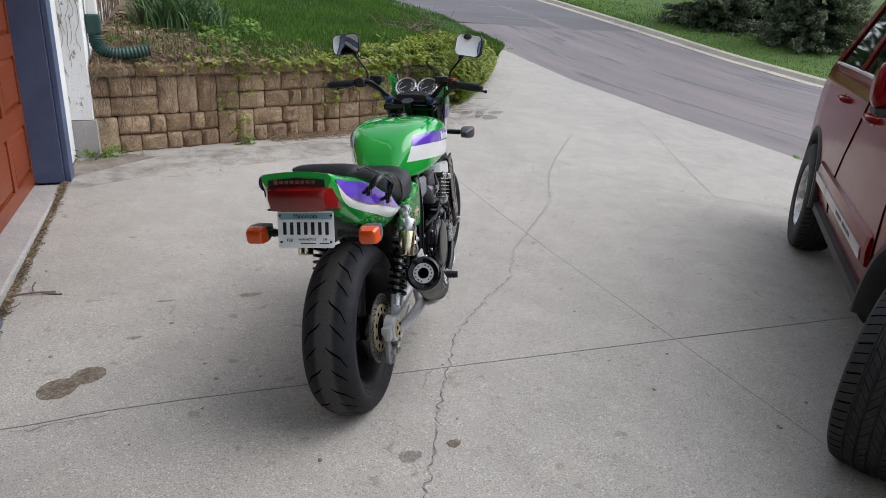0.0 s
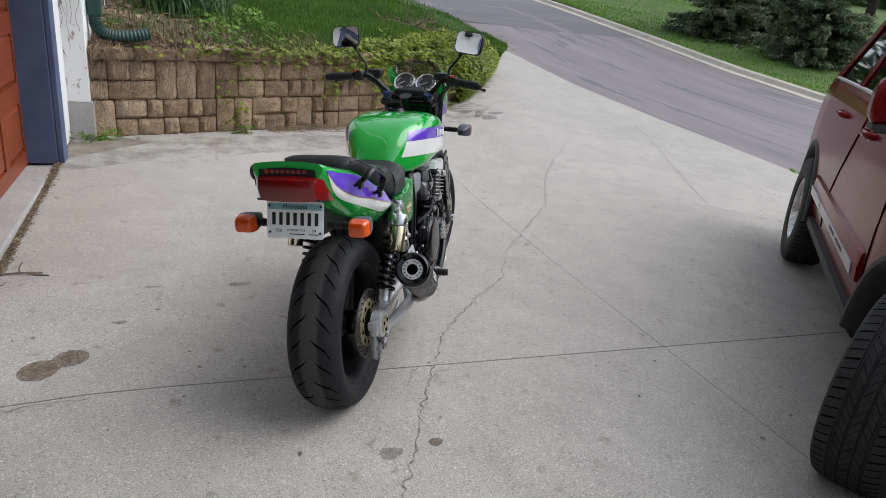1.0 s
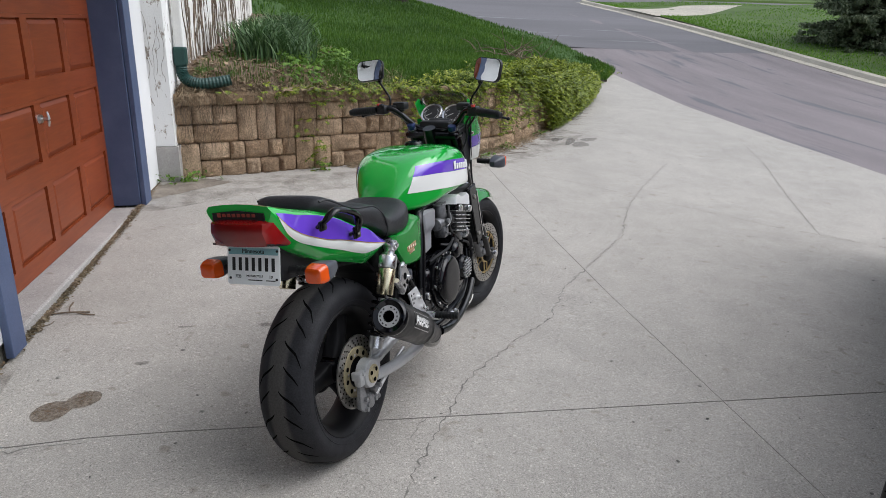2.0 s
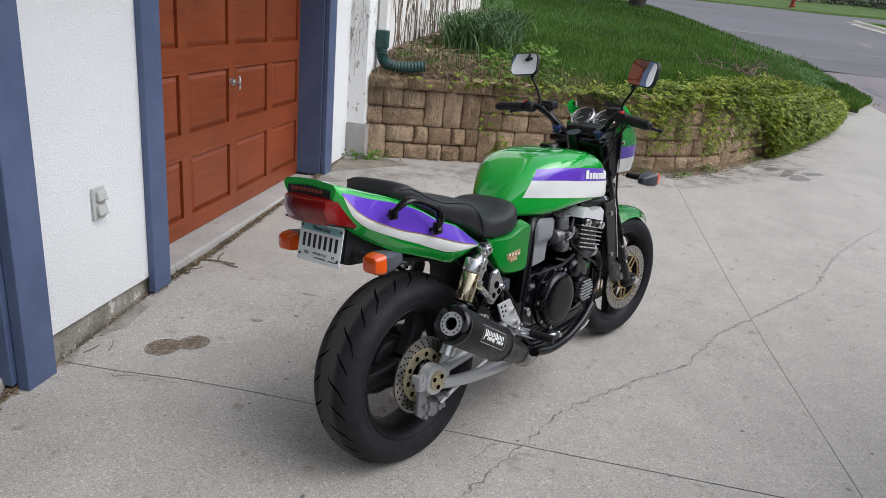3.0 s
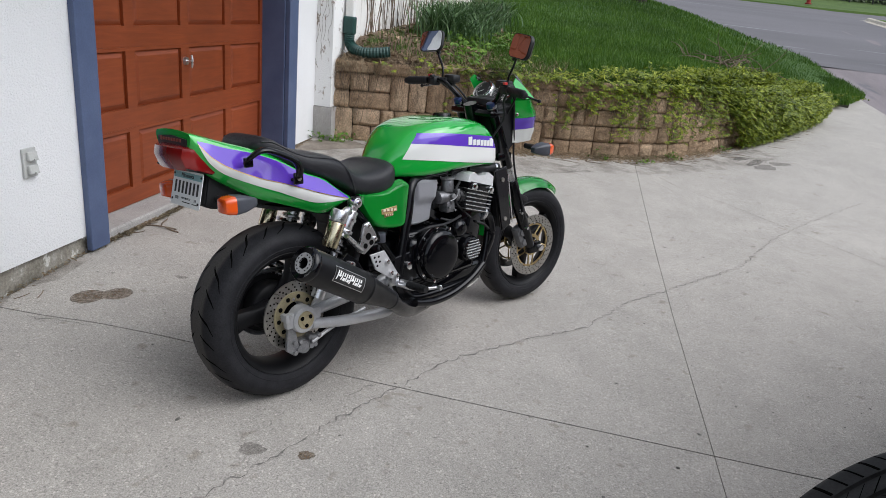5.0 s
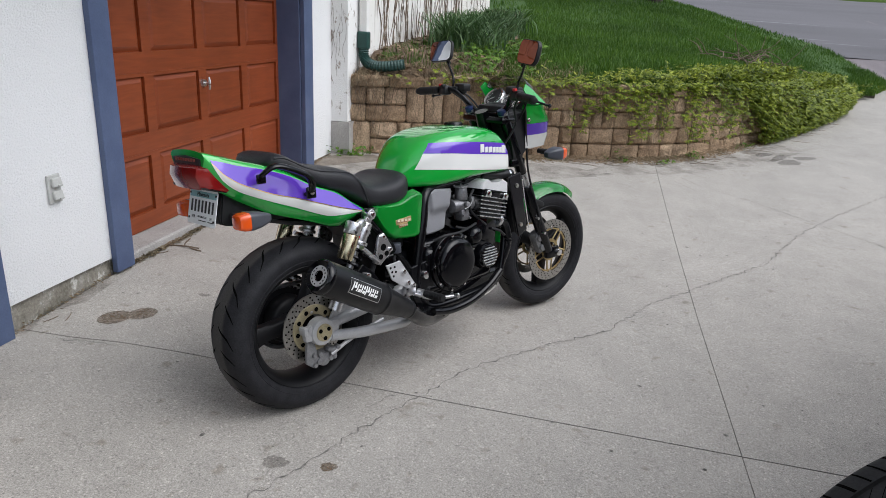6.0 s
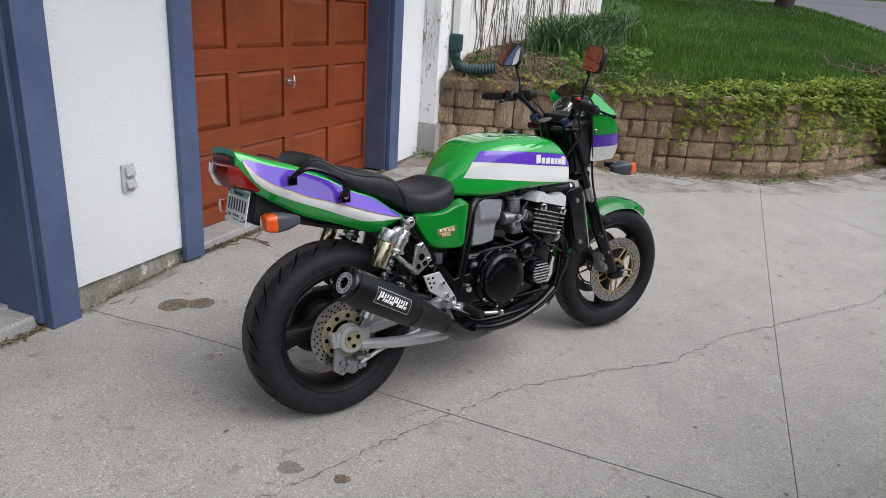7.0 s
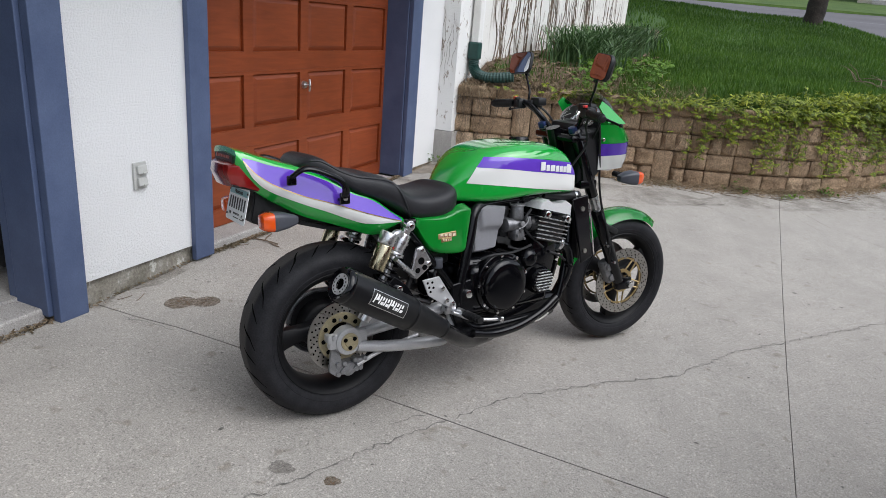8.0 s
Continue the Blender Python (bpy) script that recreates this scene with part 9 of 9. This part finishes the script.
# hood, nose, tailgate
secs = []
for x in frange(2.12, 3.36, 0.10):
    t = float(np.interp(x, ST_X, TAPER))
    b = float(np.interp(x, ST_X, BELT))
    rise = 0.10 * (1 - smooth01((x - 2.6) / 0.9))
    secs.append([(x, 0.828 * t * u, b + rise * (1 - u * u) + 0.015 * (1 - abs(u))) for u in [i / 8 for i in range(-8, 9)]])
vp("hood", loft_bm(secs, closed=False, caps=False), V_red, "dark red hood")
secs = []
for z, k in ((0.40, 0.02), (0.55, 0.10), (0.66, 0.11), (0.78, 0.05)):
    secs.append([(3.30 + k + 0.09 * (1 - u * u), 0.63 * u, z) for u in [i / 8 for i in range(-8, 9)]])
vp("front_bumper", loft_bm(secs, closed=False, caps=False), V_red, "dark red front bumper")
bm = box_bm(0.04, 0.92, 0.16, (3.38, 0, 0.72), 0.01)
vp("grille", bm, V_black, "black slotted grille")
bm = bmesh.new()
for k in range(7):
    box_bm(0.02, 0.035, 0.13, (3.405, -0.36 + 0.12 * k, 0.72), 0.005, bm=bm)
vp("grille_bars", bm, V_trim, parent=suv)
for s in (-1, 1):
    vp("headlight", box_bm(0.08, 0.17, 0.12, (3.30, s * 0.555, 0.75), 0.02), V_glass, "clear headlight")
    vp("side_marker", box_bm(0.14, 0.02, 0.08, (3.10, s * 0.745, 0.72), 0.008), B_amber, "amber side marker")
secs = []
for z in frange(0.45, 1.25, 0.1):
    secs.append([(-0.935 - 0.05 * (1 - u * u), 0.69 * u, z) for u in [i / 8 for i in range(-8, 9)]])
vp("tailgate", loft_bm(secs, closed=False, caps=False), V_red, "dark red tailgate")
# greenhouse: glass band, pillars and roof
def gh_ring(z, off=0.0):
    f = (z - 1.22) / 0.52
    front, back = 2.22 - 0.85 * f, -0.80 + 0.26 * f
    hw = 0.815 - 0.20 * f + off
    return [(back, -hw * 0.86, z), (back + 0.35, -hw, z), (front - 0.25, -hw, z), (front, -hw * 0.9, z), (front + 0.10 * (1 - f), 0, z + 0.01),
            (front, hw * 0.9, z), (front - 0.25, hw, z), (back + 0.35, hw, z), (back, hw * 0.86, z), (back - 0.05, 0, z)]


vp("window_band", loft_bm([gh_ring(1.21), gh_ring(1.45), gh_ring(1.67)], caps=False), V_glass, "dark tinted windows", smooth=False)
bm = loft_bm([[(x, y, z) for x, y, z in gh_ring(1.655, 0.012)], [(x * 0.97 + 0.01, y * 0.96, 1.725) for x, y, z in gh_ring(1.68, 0.0)], [(x * 0.8 + 0.1, y * 0.75, 1.765) for x, y, z in gh_ring(1.70, 0.0)]])
vp("roof", bm, V_red, "dark red roof")
for s in (-1, 1):
    for x0, x1, w in ((2.10, 1.30, 0.07), (1.36, 1.10, 0.08), (0.52, 0.44, 0.09), (-0.42, -0.20, 0.15)):
        secs = []
        for z, x in ((1.22, x0), (1.665, x1)):
            f = (z - 1.22) / 0.52
            y = (0.819 - 0.20 * f) * (0.97 if abs(x0 - 2.1) < 0.1 else 1.0)
            secs.append([(x - w / 2, s * y, z), (x + w / 2, s * y, z), (x + w / 2, s * (y + 0.010), z), (x - w / 2, s * (y + 0.010), z)])
        vp("pillar", loft_bm(secs), V_black if abs(x0 - 1.36) < 0.1 else V_red)
    bm = loft_bm([[(x, s * 0.805, z), (x, s * 0.834, z), (x, s * 0.832, z + 0.012), (x, s * 0.805, z + 0.012)] for x, z in ((-0.35, 1.240), (0.6, 1.240), (1.3, 1.236), (2.0, 1.205))])
    vp("belt_moulding", bm, V_trim, "bright window moulding")
    # arch flares with dark wells
    for cx in (0.0, WB):
        pts_o, pts_i = [], []
        secs = []
        for i in range(29):
            a = radians(4 + 172 * i / 28)
            ring = []
            for rr, yy in ((0.440, 0.78), (0.440, 0.884), (0.452, 0.900), (0.474, 0.900), (0.488, 0.886), (0.478, 0.80)):
                k = float(np.interp(cx + rr * math.cos(a), ST_X, TAPER))
                ring.append((cx + rr * math.cos(a), s * yy * k, WR + rr * math.sin(a)))
            secs.append(ring)
        vp("wheel_arch", loft_bm(secs), V_black, "dark wheel arch moulding")
        secs = []
        for i in range(25):
            a = radians(2 + 176 * i / 24)
            secs.append([(cx + 0.452 * math.cos(a), s * yy, WR + 0.452 * math.sin(a)) for yy in (0.87 * float(np.interp(cx + 0.452 * math.cos(a), ST_X, TAPER)), 0.50)])
        vp("wheel_well", loft_bm(secs, closed=False, caps=False), V_black)
    # rocker and lower cladding with a bright strip
    bm = loft_bm([[(x, s * 0.78, 0.345), (x, s * 0.845, 0.36), (x, s * 0.872, 0.39), (x, s * 0.874, 0.435), (x, s * 0.80, 0.45)] for x in (0.455, 1.35, 2.195)])
    vp("rocker", bm, V_black, "dark rocker panel")
    bm = loft_bm([[(x, s * (0.875 * t), 0.575), (x, s * (0.898 * t), 0.58), (x, s * (0.906 * t), 0.64), (x, s * (0.902 * t), 0.70), (x, s * (0.88 * t), 0.72)] for x, t in ((0.50, 0.99), (0.56, 1.0), (1.35, 1.0), (2.08, 1.0), (2.14, 0.99))])
    vp("side_moulding", bm, V_red, "dark red side moulding")
    bm = loft_bm([[(x, s * 0.9000, 0.588), (x, s * 0.9030, 0.588), (x, s * 0.9095, 0.640), (x, s * 0.9060, 0.640)] for x in (0.53, 0.96)] )
    vp("bright_strip", bm, V_trim, "silver lettered strip")
    bm = loft_bm([[(x, s * 0.9000, 0.588), (x, s * 0.9030, 0.588), (x, s * 0.9095, 0.640), (x, s * 0.9060, 0.640)] for x in (0.98, 2.08)])
    st = vp("bright_strip", bm, V_trim, "silver lettered strip")
    bm = bmesh.new()
    for k in range(12):
        if k == 5:
            continue
        box_bm(0.022, 0.002, 0.020, (1.42 + 0.036 * k, s * 0.9072, 0.616), 0.0004, rot=Matrix.Rotation(-s * 0.12, 3, "X"), bm=bm)
    tagged(vp("strip_marks", bm, B_greyplastic, parent=st, smooth=False), kind="stuff")
    # door seams, handles
    for x in (0.97, 2.20):
        pts = []
        for k in range(len(HZ)):
            y, z = side_pt(x, k)
            if z > 0.48:
                pts.append((x + (0.33 * smooth01((z - 0.55) / 0.6) if x < 1.5 else 0.0), s * (y + 0.001), z))
        vp("door_seam", tube_bm(pts, 0.0035, 5, 2), B_groove)
    for x in (0.58, 1.42):
        bm = tube_bm([(x, s * 0.870, 1.095), (x + 0.03, s * 0.903, 1.098), (x + 0.15, s * 0.903, 1.098), (x + 0.18, s * 0.870, 1.095)], 0.016, 10, 4)
        h = vp("door_handle", bm, V_red, "dark red door handle")
        vp("handle_cup", box_bm(0.13, 0.012, 0.06, (x + 0.09, s * 0.876, 1.09), 0.005), V_red, parent=h)
    secs = []
    for y, k in ((0.875, 0.50), (0.885, 0.75), (0.90, 0.90), (0.94, 0.98), (0.985, 1.0), (1.02, 0.95), (1.04, 0.82), (1.052, 0.6)):
        secs.append([(2.26 + a * k, s * y, 1.30 + b * k) for a, b in rounded_rect(0.15, 0.185, 0.062)])
    mr = vp("door_mirror", loft_bm(secs), V_red, "dark red door mirror")
    secs = [[(2.26 + a * k, s * y, 1.208 + b * k) for a, b in rounded_rect(0.15, 0.035, 0.012)] for y, k in ((0.80, 0.7), (0.88, 0.9), (1.01, 0.95), (1.035, 0.6))]
    vp("mirror_base", loft_bm(secs), V_black, parent=mr)
    vp("tail_lamp", box_bm(0.05, 0.14, 0.42, (-0.90, s * 0.70, 0.98), 0.015), B_red, "red tail lamp")
vp("underbody", box_bm(3.7, 0.92, 0.24, (1.25, 0, 0.42), 0.05), V_black, "dark underbody")


def suv_wheel(x, s, steer):
    c = Matrix.Translation((x, s * 0.785, WR)) @ Matrix.Rotation(radians(steer), 4, "Z")
    w = 0.118
    crown = fine_profile([(0.325, -w * 0.985), (0.345, -w * 0.93), (0.357, -w * 0.80), (0.363, -w * 0.5), (WR, 0), (0.363, w * 0.5), (0.357, w * 0.80), (0.345, w * 0.93), (0.325, w * 0.985)], 2)
    tread = []
    for i in range(-30, 31):
        y = w * 0.84 * i / 30
        cut = 0.007 if min(abs(abs(y) - 0.054), abs(abs(y) - 0.018)) < 0.0045 else 0.0
        tread.append((surf_r(crown, y) - cut, y))
    side_l = [(0.215, -w * 0.86), (0.225, -w * 0.95), (0.27, -w), (0.31, -w), (0.335, -w * 0.965), (0.349, -w * 0.90)]
    prof = side_l + tread + [(r, -y) for r, y in reversed(side_l)]
    wh = vp("wheel", lathe_bm(fine_profile([(0.0, s * 0.075), (0.045, s * 0.075), (0.062, s * 0.062), (0.07, s * 0.03), (0.075, -s * 0.05)], 2), 28, "Y"), V_alloy, "five-spoke alloy wheel with an all-season tyre")
    wh.matrix_local = c
    vp("tyre", lathe_bm(prof, 96, "Y"), B_tyre_suv, "black all-season tyre", parent=wh)
    vp("rim", lathe_bm([(0.216, s * 0.100), (0.205, s * 0.104), (0.195, s * 0.094), (0.188, s * 0.06), (0.182, -s * 0.08), (0.216, -s * 0.1)], 56, "Y"), V_alloy, parent=wh)
    vp("spokes", spoke_bm(5, 0.045, 0.195, 0.036, 0.030, 0.022, 0.016, 0.3), V_alloy, parent=wh).location = (0, s * 0.055, 0)
    vp("brake_drum", cyl_bm((0, -s * 0.02, 0), (0, s * 0.01, 0), 0.15, seg=28), V_black, parent=wh)
    bm = bmesh.new()
    n = 66
    for k in range(n):
        a0 = 2 * math.pi * k / n
        for lat0, lat1, sk, wid in ((-0.116, -0.062, 0.05, 0.0022), (-0.049, -0.023, -0.10, 0.0012), (-0.013, 0.013, 0.10, 0.0012), (0.023, 0.049, -0.10, 0.0012), (0.062, 0.116, 0.05, 0.0022)):
            pair = []
            for q in range(5):
                y = lat0 + (lat1 - lat0) * q / 4
                a = a0 + sk * q / 4 + 0.37 * lat0
                r = surf_r(crown, y) + 0.0008
                wd = wid * (1.0 if k % 3 else 1.6)
                pair.append([bm.verts.new((r * math.cos(a + e * wd / WR), y, r * math.sin(a + e * wd / WR))) for e in (-1, 1)])
            for p, q in zip(pair, pair[1:]):
                bm.faces.new((p[0], p[1], q[1], q[0]))
    tagged(vp("tread_groove", bm, B_groove, parent=wh, smooth=False), kind="stuff")


B_tyre_suv = grainy("suv_tyre_rubber", (0.020, 0.020, 0.021), (0.034, 0.034, 0.035), 20, 200, 0.7, spec=0.3, fine_amt=0.2)
for x in (0.0, WB):
    for s in (-1, 1):
        suv_wheel(x, s, -25 if x else 0)

# ---- small things on the house ----
S_plate = grainy("outlet_grey", (0.42, 0.42, 0.40), (0.50, 0.50, 0.48), 20, 150, 0.5, fine_amt=0.06)
out = thing("outlet_box", Matrix.Translation((-2.949, 0.283, 0.598)), "grey weatherproof double outlet on the stucco wall", "outlet")
part("plate", box_bm(0.012, 0.074, 0.128, (0.006, 0, 0), 0.003), S_plate, out)
for z in (0.030, -0.028):
    lid = part("lid", box_bm(0.016, 0.052, 0.040, (0.019, 0.004, z), 0.004, rot=Matrix.Rotation(radians(-10), 3, "Y")), S_plate, out)
    part("latch", box_bm(0.012, 0.022, 0.008, (0.030, 0.012, z - 0.014), 0.002), S_plate, lid)
part("screw", cyl_bm((0.011, 0, 0.0), (0.014, 0, 0.0), 0.004, seg=10), B_disc, out)

# lantern beside the open bay
lamp = thing("wall_lamp", Matrix.Translation((-2.949, 0.30, 2.10)), "dark metal wall lantern with clear panes", "lamp")
part("back_plate", box_bm(0.02, 0.12, 0.16, (0.01, 0, 0), 0.004), F_iron, lamp)
part("cap", lathe_bm([(0.0, 0.12), (0.02, 0.10), (0.10, 0.04), (0.10, 0.03), (0.0, 0.03)], 4, "Z", (0.13, 0, 0.08)), F_iron, lamp)
part("arm", tube_bm([(0.02, 0, 0.02), (0.08, 0, 0.16), (0.13, 0, 0.19)], 0.010, 8, 4), F_iron, lamp)
part("pane", box_bm(0.11, 0.11, 0.16, (0.13, 0, 0.03), 0.004), S_plate, lamp)
part("base", box_bm(0.13, 0.13, 0.02, (0.13, 0, -0.06), 0.004), F_iron, lamp)

# garden tractor just inside the open bay
T_green = glossy("tractor_green", (0.012, 0.11, 0.02), 0.25)
T_yellow = glossy("tractor_yellow", (0.75, 0.40, 0.01), 0.3)
tr = thing("garden_tractor", Matrix.Translation((-3.82, 0.44, 0.105)) @ Matrix.Rotation(radians(90), 4, "Z"), "green garden tractor with yellow wheels in the garage", "tractor")
secs = []
for x, w, z0, z1 in ((-0.65, 0.20, 0.45, 0.62), (-0.35, 0.26, 0.40, 0.66), (0.1, 0.24, 0.38, 0.60), (0.25, 0.22, 0.36, 0.86), (0.55, 0.22, 0.36, 0.86), (0.80, 0.18, 0.36, 0.78)):
    secs.append([(x, a, (z0 + z1) / 2 + b) for a, b in rounded_rect(2 * w, z1 - z0, 0.06)])
part("body", loft_bm(secs), T_green, tr, smooth=True)
for x, r, w in ((-0.40, 0.26, 0.20), (0.58, 0.19, 0.14)):
    for s in (-1, 1):
        wh = part("wheel", lathe_bm(fine_profile([(r * 0.55, -w / 2), (r * 0.85, -w / 2), (r * 0.98, -w * 0.38), (r, 0), (r * 0.98, w * 0.38), (r * 0.85, w / 2), (r * 0.55, w / 2)], 2), 32, "Y", (x, s * 0.40, r)), B_tyre, tr, smooth=True)
        part("wheel_rim", lathe_bm([(0.0, s * 0.03), (r * 0.3, s * 0.03), (r * 0.5, s * w * 0.42), (r * 0.58, s * w * 0.48), (r * 0.58, 0)], 28, "Y", (x, s * 0.40, r)), T_yellow, wh, smooth=True)
part("seat", box_bm(0.38, 0.40, 0.10, (-0.35, 0, 0.74), 0.04), T_yellow, tr, "yellow seat")
part("seat_back", box_bm(0.08, 0.40, 0.30, (-0.55, 0, 0.88), 0.03, rot=Matrix.Rotation(radians(-12), 3, "Y")), T_yellow, tr, "yellow seat back")
part("steering_wheel", lathe_bm([(0.15 + 0.012 * math.cos(a), 0.012 * math.sin(a)) for a in (0, 1.57, 3.14, 4.71)], 28, "Z", (0.12, 0, 0.92), closed=True), B_plastic, tr)
part("column", cyl_bm((0.2, 0, 0.60), (0.12, 0, 0.92), 0.02, seg=10), B_plastic, tr)
part("mower_deck", box_bm(0.55, 0.95, 0.14, (0.10, 0, 0.20), 0.05), T_green, tr)
